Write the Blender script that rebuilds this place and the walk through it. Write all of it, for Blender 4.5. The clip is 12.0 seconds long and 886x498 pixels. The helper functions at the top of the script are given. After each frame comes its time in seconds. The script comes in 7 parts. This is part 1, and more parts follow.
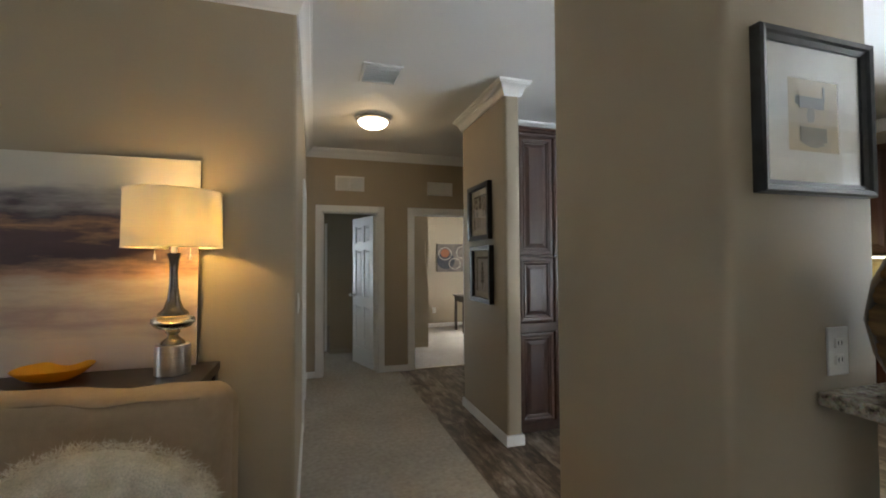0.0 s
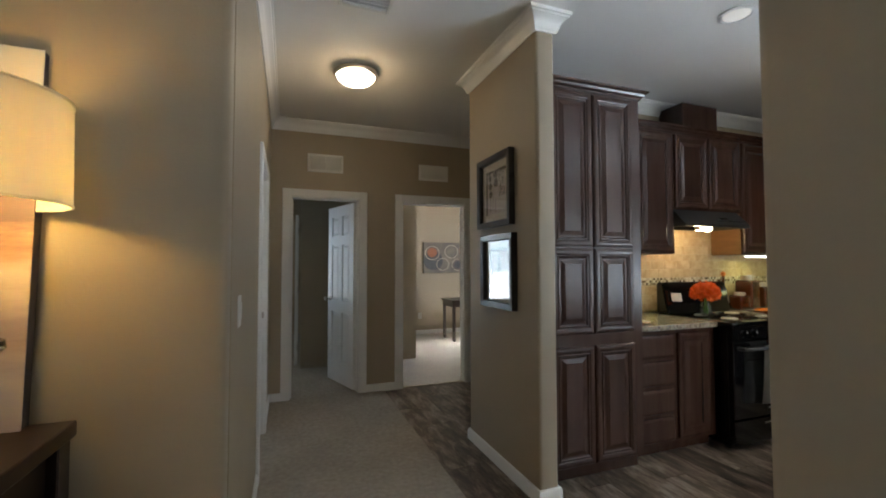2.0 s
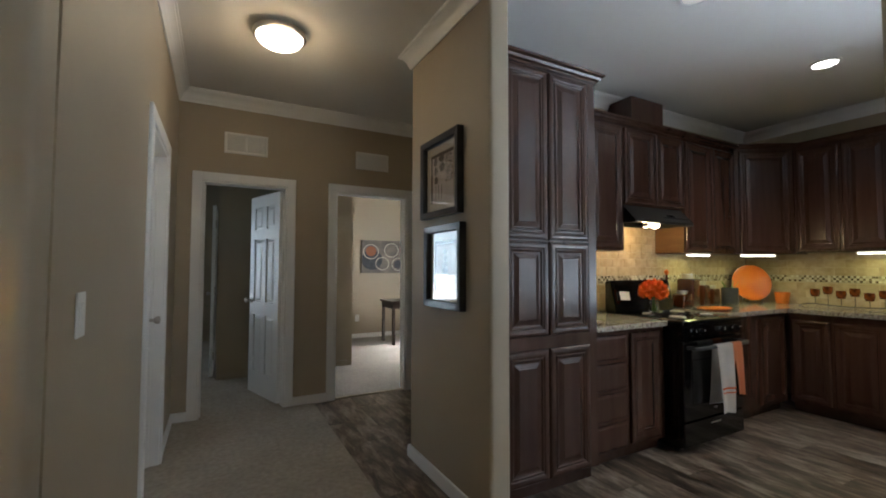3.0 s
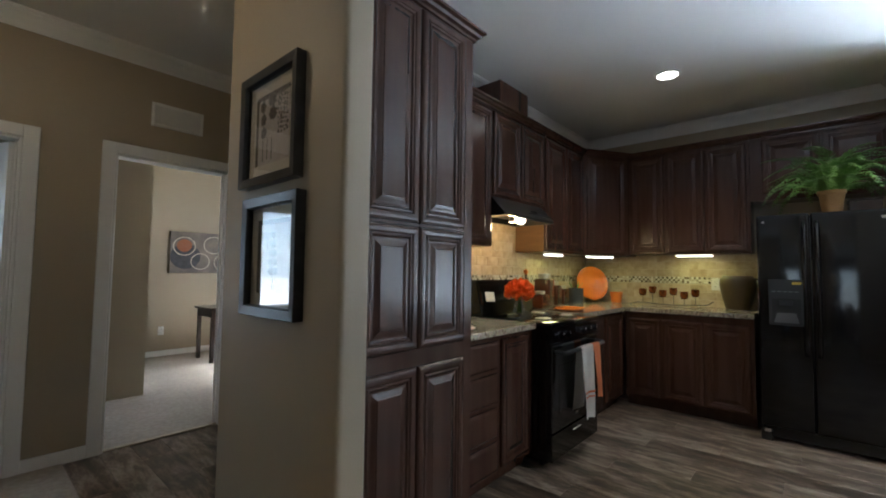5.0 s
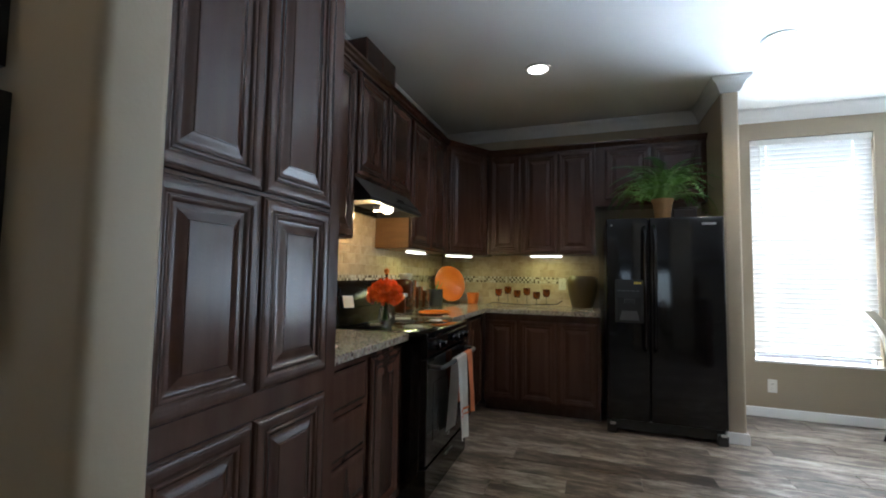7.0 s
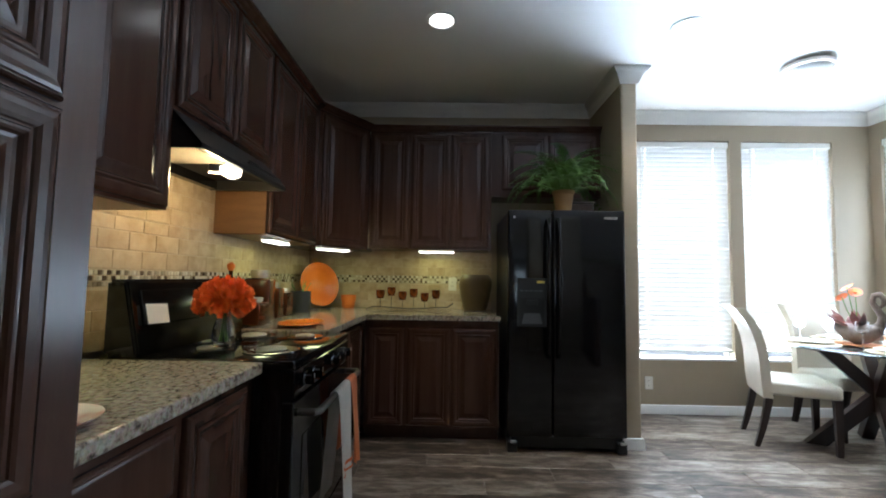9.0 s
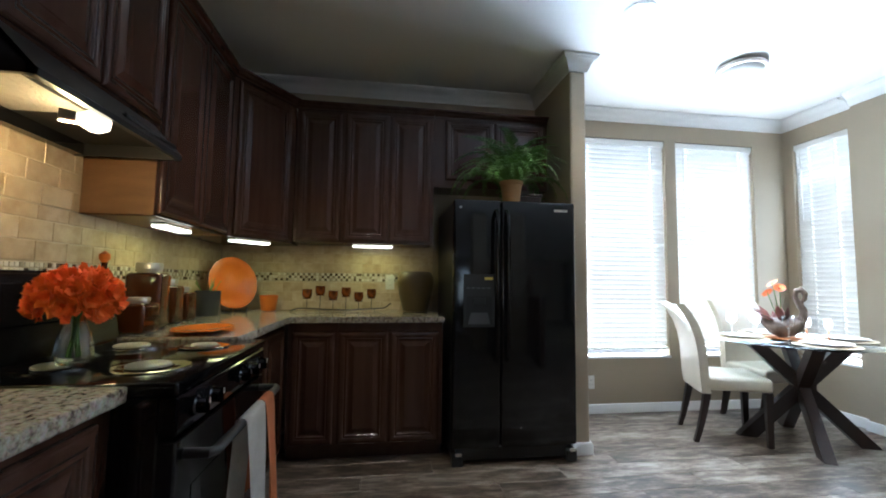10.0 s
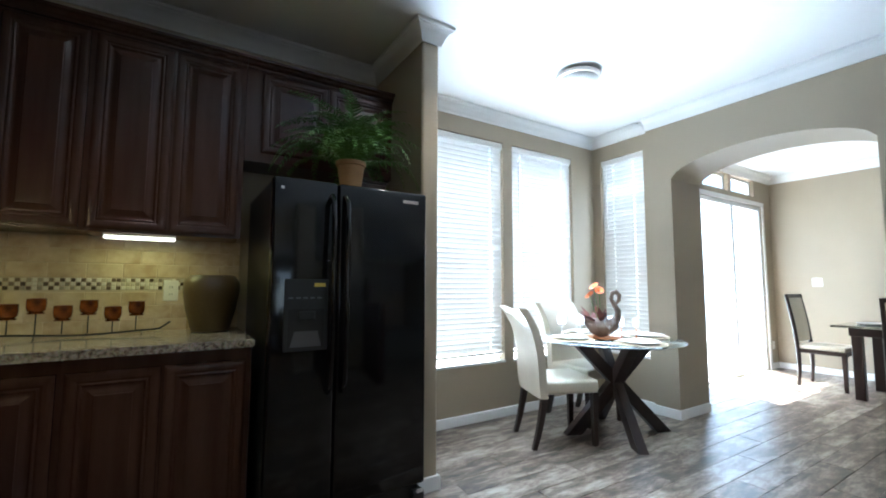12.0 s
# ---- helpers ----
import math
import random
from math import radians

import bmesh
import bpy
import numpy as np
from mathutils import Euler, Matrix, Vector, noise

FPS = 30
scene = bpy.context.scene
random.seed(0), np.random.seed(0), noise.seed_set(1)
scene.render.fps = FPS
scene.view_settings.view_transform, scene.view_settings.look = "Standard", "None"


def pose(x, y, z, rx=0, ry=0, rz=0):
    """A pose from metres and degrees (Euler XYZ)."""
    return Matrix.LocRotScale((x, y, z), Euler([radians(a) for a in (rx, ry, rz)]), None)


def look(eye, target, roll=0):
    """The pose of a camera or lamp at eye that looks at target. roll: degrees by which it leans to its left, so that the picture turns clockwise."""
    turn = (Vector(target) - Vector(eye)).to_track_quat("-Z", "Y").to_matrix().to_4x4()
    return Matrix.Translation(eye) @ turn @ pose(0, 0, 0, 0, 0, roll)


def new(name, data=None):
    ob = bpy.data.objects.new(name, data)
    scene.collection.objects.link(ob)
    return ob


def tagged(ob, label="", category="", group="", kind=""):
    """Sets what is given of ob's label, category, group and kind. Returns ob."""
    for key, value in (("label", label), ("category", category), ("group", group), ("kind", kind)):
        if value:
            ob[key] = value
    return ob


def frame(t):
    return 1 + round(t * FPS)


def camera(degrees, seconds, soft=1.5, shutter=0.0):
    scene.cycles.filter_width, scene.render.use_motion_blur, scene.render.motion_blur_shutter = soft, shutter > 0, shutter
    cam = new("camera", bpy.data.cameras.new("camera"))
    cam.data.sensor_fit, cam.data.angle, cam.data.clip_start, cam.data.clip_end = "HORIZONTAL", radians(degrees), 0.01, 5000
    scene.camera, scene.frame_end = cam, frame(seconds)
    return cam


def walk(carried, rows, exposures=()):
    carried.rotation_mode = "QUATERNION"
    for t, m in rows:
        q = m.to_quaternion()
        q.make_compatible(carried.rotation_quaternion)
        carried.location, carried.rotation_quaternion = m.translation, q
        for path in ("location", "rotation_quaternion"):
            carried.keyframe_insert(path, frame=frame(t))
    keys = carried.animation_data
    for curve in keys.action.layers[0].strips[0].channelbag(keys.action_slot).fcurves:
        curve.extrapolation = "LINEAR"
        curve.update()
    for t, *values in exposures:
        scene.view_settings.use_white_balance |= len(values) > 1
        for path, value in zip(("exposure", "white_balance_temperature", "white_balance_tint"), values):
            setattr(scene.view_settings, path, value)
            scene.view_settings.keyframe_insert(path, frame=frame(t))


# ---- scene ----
cam = camera(92.9, 12.0, soft=1.9)
PATH = [
    (0, (1.256, 1.874, 1.413), (1.845, 3.785, 1.47), -0.3),
    (0.5, (1.301, 2.111, 1.377), (1.889, 4.022, 1.442), -0.1),
    (1, (1.31, 2.351, 1.375), (1.913, 4.257, 1.441), -0.4),
    (1.5, (1.315, 2.559, 1.359), (1.939, 4.458, 1.426), -0.3),
    (2, (1.341, 2.766, 1.34), (2.03, 4.642, 1.415), -0.1),
    (2.5, (1.41, 2.944, 1.317), (2.217, 4.772, 1.395), 0.0),
    (4.5, (1.718, 3.511, 1.251), (3.09, 4.962, 1.359), 0.6),
    (5, (1.839, 3.646, 1.244), (3.341, 4.962, 1.351), 0.7),
    (5.5, (1.953, 3.765, 1.25), (3.578, 4.926, 1.359), 0.9),
    (6, (2.046, 3.884, 1.248), (3.781, 4.873, 1.362), 0.9),
    (6.5, (2.133, 4.006, 1.244), (3.954, 4.825, 1.36), 0.9),
    (7, (2.239, 4.091, 1.233), (4.123, 4.751, 1.353), 0.9),
    (9, (2.9, 4.384, 1.209), (4.895, 4.42, 1.344), 0.9),
    (9.5, (3.06, 4.43, 1.196), (5.051, 4.295, 1.338), 0.8),
    (10, (3.233, 4.432, 1.168), (5.206, 4.146, 1.319), 0.7),
    (10.5, (3.396, 4.426, 1.172), (5.334, 3.954, 1.325), 0.6),
    (11, (3.555, 4.402, 1.167), (5.438, 3.744, 1.322), 0.5),
    (11.5, (3.724, 4.368, 1.181), (5.526, 3.514, 1.341), 0.4),
    (12, (3.84, 4.335, 1.193), (5.527, 3.273, 1.359), 0.2),
]
EXPOSURES = [(0.0, 3.85, 6250, 9), (2.5, 3.75, 5950, 9), (5.5, 3.65, 5650, 8), (9.0, 3.53, 5500, 8), (12.0, 3.36, 5350, 6)]   # stops, kelvin, tint
walk(cam, [(t, look(eye, target, roll)) for t, eye, target, roll in PATH], EXPOSURES)

# ---- daylight ----
SUN_ELEVATION, SUN_AZIMUTH = 66.0, -22.0      # azimuth of the sun seen from inside, from +x towards +y
world = bpy.data.worlds.new("sky")
scene.world = world
world.use_nodes = True
wn = world.node_tree
sky = wn.nodes.new("ShaderNodeTexSky")
sky.sky_type = "NISHITA"
sky.sun_disc = False
sky.sun_elevation = radians(SUN_ELEVATION)
sky.sun_rotation = radians(90 - SUN_AZIMUTH)
wn.links.new(sky.outputs[0], wn.nodes["Background"].inputs[0])
wn.nodes["Background"].inputs[1].default_value = 0.05


LEVEL = 0.125     # all lamps and window lights, against a sun of full strength


def lamp(name, kind, m, power, colour=(1, 1, 1), size=0.1, size_y=None, angle=None):
    data = bpy.data.lights.new(name, kind)
    data.energy, data.color = power * (1.0 if kind == "SUN" else LEVEL), colour
    if kind == "AREA":
        data.shape, data.size, data.size_y = "RECTANGLE", size, size_y or size
    elif kind == "SUN":
        data.angle = radians(0.5)
    elif kind == "SPOT":
        data.spot_size, data.spot_blend, data.shadow_soft_size = radians(angle), 0.6, size
    else:
        data.shadow_soft_size = size
    ob = new(name, data)
    ob.matrix_world = m
    return ob


a, e = radians(SUN_AZIMUTH), radians(SUN_ELEVATION)
sun_way = Vector((math.cos(a) * math.cos(e), math.sin(a) * math.cos(e), math.sin(e)))
lamp("sun", "SUN", look(sun_way * 20, (0, 0, 0)), 5.0, (1.0, 0.95, 0.87))
SKY = (0.82, 0.915, 1.0)
WEST = 90
OUT, NOOK, SIDE, DINE = 6.74, 6.87, 0.45, 6.52   # faces of the kitchen side wall, the window wall, the nook side and the sliding-door wall


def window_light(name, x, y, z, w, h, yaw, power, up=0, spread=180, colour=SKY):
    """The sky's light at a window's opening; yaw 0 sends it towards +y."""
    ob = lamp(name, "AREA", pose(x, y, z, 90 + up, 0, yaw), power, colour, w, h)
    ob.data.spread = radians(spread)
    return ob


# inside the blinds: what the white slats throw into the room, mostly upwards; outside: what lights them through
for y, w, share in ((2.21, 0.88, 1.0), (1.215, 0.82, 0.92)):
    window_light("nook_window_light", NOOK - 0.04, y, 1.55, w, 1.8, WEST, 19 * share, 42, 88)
    # extra lamp turned aside, added to brighten the kitchen ceiling
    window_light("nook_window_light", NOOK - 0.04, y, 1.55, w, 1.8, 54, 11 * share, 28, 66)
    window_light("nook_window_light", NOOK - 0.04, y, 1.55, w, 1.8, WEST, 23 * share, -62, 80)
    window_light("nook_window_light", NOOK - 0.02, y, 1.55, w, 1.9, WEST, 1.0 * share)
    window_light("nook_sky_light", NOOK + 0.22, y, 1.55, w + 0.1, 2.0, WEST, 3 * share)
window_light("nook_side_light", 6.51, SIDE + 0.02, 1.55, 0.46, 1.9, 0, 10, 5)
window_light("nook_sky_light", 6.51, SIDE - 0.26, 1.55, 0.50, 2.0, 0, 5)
window_light("dining_door_light", DINE + 0.16, -2.0, 1.15, 1.55, 2.2, WEST, 52)
# fill for the column and living room, from two added windows out of view
window_light("living_fill_light", -3.16, 3.35, 1.5, 1.3, 1.5, -90, 6.5)
window_light("living_fill_light", 1.65, -2.56, 1.5, 1.75, 1.5, 0, 0.9)
window_light("bedroom_window_light", -1.0, 11.48, 1.45, 1.4, 1.8, 180, 2.5, colour=(0.66, 0.83, 1.0))
window_light("bedroom_sky_light", -1.0, 11.70, 1.45, 1.5, 1.9, 180, 27, colour=(0.66, 0.83, 1.0))
# fill for the study, from an added window out of view
window_light("study_fill_light", 5.19, 9.0, 1.5, 1.3, 1.3, WEST, 4.8)


# ---- materials ----
def material(name, colour, rough=0.5, metal=0.0, second=None, scale=6.0, stretch=(1, 1, 1), fine=0.0, bump=0.0, bump_scale=60.0, mottle=0.35, coat=0.0):
    """A surface with large-scale mottling between two colours, fine grain and relief, in metres."""
    m = bpy.data.materials.new(name)
    m.use_nodes = True
    t = m.node_tree
    b = t.nodes["Principled BSDF"]
    b.inputs["Roughness"].default_value = rough
    b.inputs["Metallic"].default_value = metal
    b.inputs["Coat Weight"].default_value = coat
    b.inputs["Coat Roughness"].default_value = 0.12
    co = t.nodes.new("ShaderNodeTexCoord")
    mp = t.nodes.new("ShaderNodeMapping")
    mp.inputs["Scale"].default_value = stretch
    t.links.new(co.outputs["Object"], mp.inputs[0])
    n1 = t.nodes.new("ShaderNodeTexNoise")
    n1.inputs["Scale"].default_value, n1.inputs["Detail"].default_value = scale, 5
    t.links.new(mp.outputs[0], n1.inputs["Vector"])
    mix = t.nodes.new("ShaderNodeMix")
    mix.data_type = "RGBA"
    second = second or tuple(c * (1 - mottle * 0.4) for c in colour)
    mix.inputs[6].default_value, mix.inputs[7].default_value = (*colour, 1), (*second, 1)
    ramp = t.nodes.new("ShaderNodeMapRange")
    ramp.inputs[1].default_value, ramp.inputs[2].default_value = 0.35, 0.65
    t.links.new(n1.outputs[0], ramp.inputs[0])
    t.links.new(ramp.outputs[0], mix.inputs[0])
    out = mix.outputs[2]
    if fine:
        n2 = t.nodes.new("ShaderNodeTexNoise")
        n2.inputs["Scale"].default_value, n2.inputs["Detail"].default_value = scale * 14, 4
        t.links.new(mp.outputs[0], n2.inputs["Vector"])
        r2 = t.nodes.new("ShaderNodeMapRange")
        r2.inputs[3].default_value, r2.inputs[4].default_value = 1 - fine, 1 + fine
        t.links.new(n2.outputs[0], r2.inputs[0])
        mul = t.nodes.new("ShaderNodeMix")
        mul.data_type, mul.blend_type = "RGBA", "MULTIPLY"
        mul.inputs[0].default_value = 1
        t.links.new(out, mul.inputs[6])
        t.links.new(r2.outputs[0], mul.inputs[7])
        out = mul.outputs[2]
    t.links.new(out, b.inputs["Base Color"])
    if bump:
        n3 = t.nodes.new("ShaderNodeTexNoise")
        n3.inputs["Scale"].default_value, n3.inputs["Detail"].default_value = bump_scale, 3
        t.links.new(co.outputs["Object"], n3.inputs["Vector"])
        bp = t.nodes.new("ShaderNodeBump")
        bp.inputs["Strength"].default_value, bp.inputs["Distance"].default_value = bump, 0.004
        t.links.new(n3.outputs[0], bp.inputs["Height"])
        t.links.new(bp.outputs[0], b.inputs["Normal"])
    return m


def glowing(name, colour, strength):
    m = bpy.data.materials.new(name)
    m.use_nodes = True
    b = m.node_tree.nodes["Principled BSDF"]
    b.inputs["Base Color"].default_value = (*colour, 1)
    b.inputs["Emission Color"].default_value = (*colour, 1)
    b.inputs["Emission Strength"].default_value = strength * LEVEL
    return m


def glassy(name, colour, rough=0.0, ior=1.45):
    m = bpy.data.materials.new(name)
    m.use_nodes = True
    b = m.node_tree.nodes["Principled BSDF"]
    b.inputs["Base Color"].default_value = (*colour, 1)
    b.inputs["Roughness"].default_value = rough
    b.inputs["IOR"].default_value = ior
    b.inputs["Transmission Weight"].default_value = 1.0
    return m


def translucent(name, colour, share, rough=0.6):
    """Thin cloth or slats that let part of the light through."""
    m = bpy.data.materials.new(name)
    m.use_nodes = True
    t = m.node_tree
    b = t.nodes["Principled BSDF"]
    b.inputs["Base Color"].default_value, b.inputs["Roughness"].default_value = (*colour, 1), rough
    tr = t.nodes.new("ShaderNodeBsdfTranslucent")
    tr.inputs[0].default_value = (*colour, 1)
    mx = t.nodes.new("ShaderNodeMixShader")
    mx.inputs[0].default_value = share
    t.links.new(b.outputs[0], mx.inputs[1])
    t.links.new(tr.outputs[0], mx.inputs[2])
    t.links.new(mx.outputs[0], t.nodes["Material Output"].inputs[0])
    return m


PAINT = material("wall_paint", (0.37, 0.308, 0.220), 0.55, scale=1.3, mottle=0.12, bump=0.12, bump_scale=95)
CEIL = material("ceiling_paint", (0.82, 0.815, 0.80), 0.7, scale=1.5, mottle=0.08, bump=0.25, bump_scale=120)
WHITE = material("white_trim", (0.78, 0.78, 0.77), 0.35, scale=3, mottle=0.08, bump=0.03)
CARPET = material("beige_carpet", (0.42, 0.38, 0.325), 0.95, second=(0.36, 0.325, 0.275), scale=2.2, fine=0.35, bump=0.9, bump_scale=260)
CABINET = material("espresso_wood", (0.066, 0.031, 0.021), 0.21, second=(0.048, 0.0205, 0.0135), scale=3, stretch=(5, 5, 0.5), fine=0.12, bump=0.02, bump_scale=120)
CABINET.node_tree.nodes["Principled BSDF"].inputs["Specular IOR Level"].default_value = 0.36
CABIN = material("cabinet_side", (0.185, 0.092, 0.036), 0.45, second=(0.145, 0.070, 0.026), scale=4, stretch=(1, 1, 6), fine=0.15)
BLACK = material("black_enamel", (0.005, 0.005, 0.006), 0.09, scale=4, mottle=0.2)
BLACK_MATT = material("black_plastic", (0.012, 0.012, 0.013), 0.38, scale=8)
DARK_WOOD = material("dark_wood", (0.035, 0.018, 0.012), 0.3, second=(0.022, 0.011, 0.008), scale=3, stretch=(1, 6, 6), fine=0.2)
STEEL = material("brushed_steel", (0.62, 0.60, 0.57), 0.3, 1.0, scale=8, stretch=(1, 1, 20), fine=0.1)
CHROME = material("chrome", (0.8, 0.8, 0.8), 0.08, 1.0, scale=8, mottle=0.05)
NICKEL = material("brushed_nickel", (0.50, 0.46, 0.42), 0.28, 1.0, scale=10, fine=0.08)
PLASTIC = material("white_plastic", (0.75, 0.74, 0.71), 0.4, scale=8, mottle=0.06)
GROUND = material("dry_ground", (0.45, 0.40, 0.34), 0.9, second=(0.36, 0.33, 0.29), scale=1.0, fine=0.3, bump=0.6, bump_scale=20)


# ---- building blocks ----
def box(bm, x0, y0, z0, x1, y1, z1, bevel=0.0, segments=2):
    """Adds a box to bm, with rounded edges where asked."""
    made = bmesh.ops.create_cube(bm, size=1.0, matrix=Matrix.LocRotScale(((x0 + x1) / 2, (y0 + y1) / 2, (z0 + z1) / 2), None, (abs(x1 - x0), abs(y1 - y0), abs(z1 - z0))))
    if bevel:
        edges = list({e for v in made["verts"] for e in v.link_edges})
        bmesh.ops.bevel(bm, geom=edges, offset=bevel, segments=segments, profile=0.5, affect="EDGES")
    return bm


def upright(bm, x0, y0, z0, x1, y1, z1, bevel):
    """A box whose upright edges alone are rounded, as drywall corners are."""
    made = bmesh.ops.create_cube(bm, size=1.0, matrix=Matrix.LocRotScale(((x0 + x1) / 2, (y0 + y1) / 2, (z0 + z1) / 2), None, (x1 - x0, y1 - y0, z1 - z0)))
    edges = [e for e in {e for v in made["verts"] for e in v.link_edges} if abs(e.verts[0].co.z - e.verts[1].co.z) > 0.01]
    bmesh.ops.bevel(bm, geom=edges, offset=bevel, segments=4, profile=0.5, affect="EDGES")
    return bm


def turned(bm, profile, x=0.0, y=0.0, segments=32, close=True):
    """Adds a solid of revolution: profile of (radius, z) from bottom to top."""
    rings = []
    for r, z in profile:
        if r < 1e-5:
            rings.append([bm.verts.new((x, y, z))])
        else:
            rings.append([bm.verts.new((x + r * math.cos(2 * math.pi * i / segments), y + r * math.sin(2 * math.pi * i / segments), z)) for i in range(segments)])
    for lo, hi in zip(rings, rings[1:]):
        for i in range(segments):
            j = (i + 1) % segments
            if len(lo) == 1 and len(hi) > 1:
                bm.faces.new((lo[0], hi[j], hi[i]))
            elif len(hi) == 1 and len(lo) > 1:
                bm.faces.new((lo[i], lo[j], hi[0]))
            elif len(lo) > 1:
                bm.faces.new((lo[i], lo[j], hi[j], hi[i]))
    if close:
        for ring, flip in ((rings[0], True), (rings[-1], False)):
            if len(ring) > 2:
                bm.faces.new(ring[::-1] if flip else ring)
    return bm


def tube(bm, points, radius, segments=8, closed=False):
    """Adds a round bar along points; radius may be one number or one for each point."""
    points = [Vector(p) for p in points]
    radii = radius if isinstance(radius, (list, tuple)) else [radius] * len(points)
    rings, n = [], len(points)
    up = None
    for i, p in enumerate(points):
        way = (points[(i + 1) % n] - points[i - 1]) if closed or 0 < i < n - 1 else (points[1] - p if i == 0 else p - points[-2])
        way.normalize()
        if up is None:
            up = way.orthogonal().normalized()
        up = (up - way * up.dot(way)).normalized()
        side = way.cross(up)
        rings.append([bm.verts.new(p + radii[i] * (up * math.cos(2 * math.pi * k / segments) + side * math.sin(2 * math.pi * k / segments))) for k in range(segments)])
    pairs = list(zip(rings, rings[1:])) + ([(rings[-1], rings[0])] if closed else [])
    for lo, hi in pairs:
        for k in range(segments):
            j = (k + 1) % segments
            bm.faces.new((lo[k], lo[j], hi[j], hi[k]))
    if not closed:
        bm.faces.new(rings[0][::-1])
        bm.faces.new(rings[-1])
    return bm


def mesh_of(bm, name, mat, smooth=False):
    bmesh.ops.recalc_face_normals(bm, faces=bm.faces)
    data = bpy.data.meshes.new(name)
    bm.to_mesh(data)
    bm.free()
    data.materials.append(mat)
    if smooth:
        data.polygons.foreach_set("use_smooth", [True] * len(data.polygons))
        data.set_sharp_from_angle(angle=radians(38))
    return data


def part(name, bm, mat, parent, label="", smooth=False, at=None):
    ob = new(name, mesh_of(bm, name, mat, smooth))
    ob.parent = parent
    if at is not None:
        ob.matrix_local = at
    return tagged(ob, label)


def thing(name, m, label, category, group="", kind=""):
    ob = new(name)
    ob.empty_display_size = 0.1
    ob.matrix_world = m
    return tagged(ob, label, category, group, kind)


def solid(name, bm, mat, label, category, kind="", smooth=False, m=None, group=""):
    ob = new(name, mesh_of(bm, name, mat, smooth))
    if m is not None:
        ob.matrix_world = m
    return tagged(ob, label, category, group, kind)


def structure(name, bm, mat, label, smooth=False):
    return solid(name, bm, mat, label, name.split("_")[0], "structure", smooth)


def moulding(bm, path, profile):
    """Sweeps a profile of (out, z) along a path on the floor plan, mitred at its corners; the room lies to the left of the path."""
    rings = []
    pts = [Vector(p) for p in path]
    for i, p in enumerate(pts):
        ways = []
        if i > 0:
            ways.append((p - pts[i - 1]).normalized())
        if i < len(pts) - 1:
            ways.append((pts[i + 1] - p).normalized())
        normals = [Vector((-w.y, w.x)) for w in ways]
        n = normals[0] if len(normals) == 1 else (normals[0] + normals[1]) / (1 + normals[0].dot(normals[1]))
        rings.append([bm.verts.new((p.x + n.x * o, p.y + n.y * o, z)) for o, z in profile])
    k = len(profile)
    for lo, hi in zip(rings, rings[1:]):
        for i in range(k):
            j = (i + 1) % k
            bm.faces.new((lo[i], lo[j], hi[j], hi[i]))
    bm.faces.new(rings[0][::-1])
    bm.faces.new(rings[-1])
    return bm


CEILING = 2.81
CROWN = [(0.0, CEILING), (0.0, CEILING - 0.112), (0.010, CEILING - 0.112), (0.013, CEILING - 0.098), (0.020, CEILING - 0.092), (0.027, CEILING - 0.066),
         (0.043, CEILING - 0.040), (0.062, CEILING - 0.030), (0.066, CEILING - 0.021), (0.074, CEILING - 0.018), (0.076, CEILING)]
BASE = [(0.0, 0.0), (0.014, 0.0), (0.014, 0.062), (0.009, 0.078), (0.0, 0.082)]


def crown(path):
    ob = structure("crown_moulding", moulding(bmesh.new(), path, CROWN), WHITE, "white painted crown moulding along the ceiling", True)
    return ob


def skirting(path):
    return structure("baseboard", moulding(bmesh.new(), path, BASE), WHITE, "white painted baseboard along the wall", True)


# ---- walls, floors, ceiling ----
T = 0.12
LEFT, FAR, STUB, BACK = 1.17, 7.25, 2.675, 5.68   # hall, door wall, picture wall, kitchen wall
DOOR_A, DOOR_B, DOOR_C = (1.355, 2.050), (2.505, 3.260), (5.66, 6.44)
HEAD = 2.035
ARCH = (4.60, 5.965, 0.50, 0.0)


def wall(name, boxes, label="taupe painted wall with a fine orange-peel texture"):
    bm = bmesh.new()
    for b in boxes:
        box(bm, *b)
    return structure(name, bm, PAINT, label)


bm = bmesh.new()
upright(bm, -3.2, 4.16, 0, LEFT, 4.28, CEILING, 0.02)
structure("wall_living", bm, PAINT, "taupe wall behind the sofa lit by a table lamp", True)
wall("wall_hall_left", [(LEFT - T, 4.28, 0, LEFT, DOOR_C[0], CEILING), (LEFT - T, DOOR_C[1], 0, LEFT, FAR, CEILING), (LEFT - T, DOOR_C[0], HEAD, LEFT, DOOR_C[1], CEILING)])
wall("wall_doors", [(-2.2, FAR, 0, DOOR_A[0], FAR + T, CEILING), (DOOR_A[1], FAR, 0, DOOR_B[0], FAR + T, CEILING), (DOOR_B[1], FAR, 0, 5.2, FAR + T, CEILING),
                    (DOOR_A[0], FAR, HEAD, DOOR_A[1], FAR + T, CEILING), (DOOR_B[0], FAR, HEAD, DOOR_B[1], FAR + T, CEILING)])
bm = bmesh.new()
upright(bm, STUB, 4.83, 0, STUB + 0.125, BACK + T, CEILING, 0.022)
structure("wall_pictures", bm, PAINT, "taupe wall end with rounded corners and framed pictures", True)
wall("wall_kitchen_back", [(STUB + 0.125, BACK, 0, OUT + 0.15, BACK + T, CEILING)])
wall("wall_hall_end", [(5.2, BACK + T, 0, 5.32, FAR + T, CEILING)])
W1, W2, WZ = (1.755, 2.670), (0.795, 1.642), (0.485, 2.54)
wall("wall_kitchen_side", [(OUT, 3.05, 0, NOOK + 0.15, BACK, CEILING)])
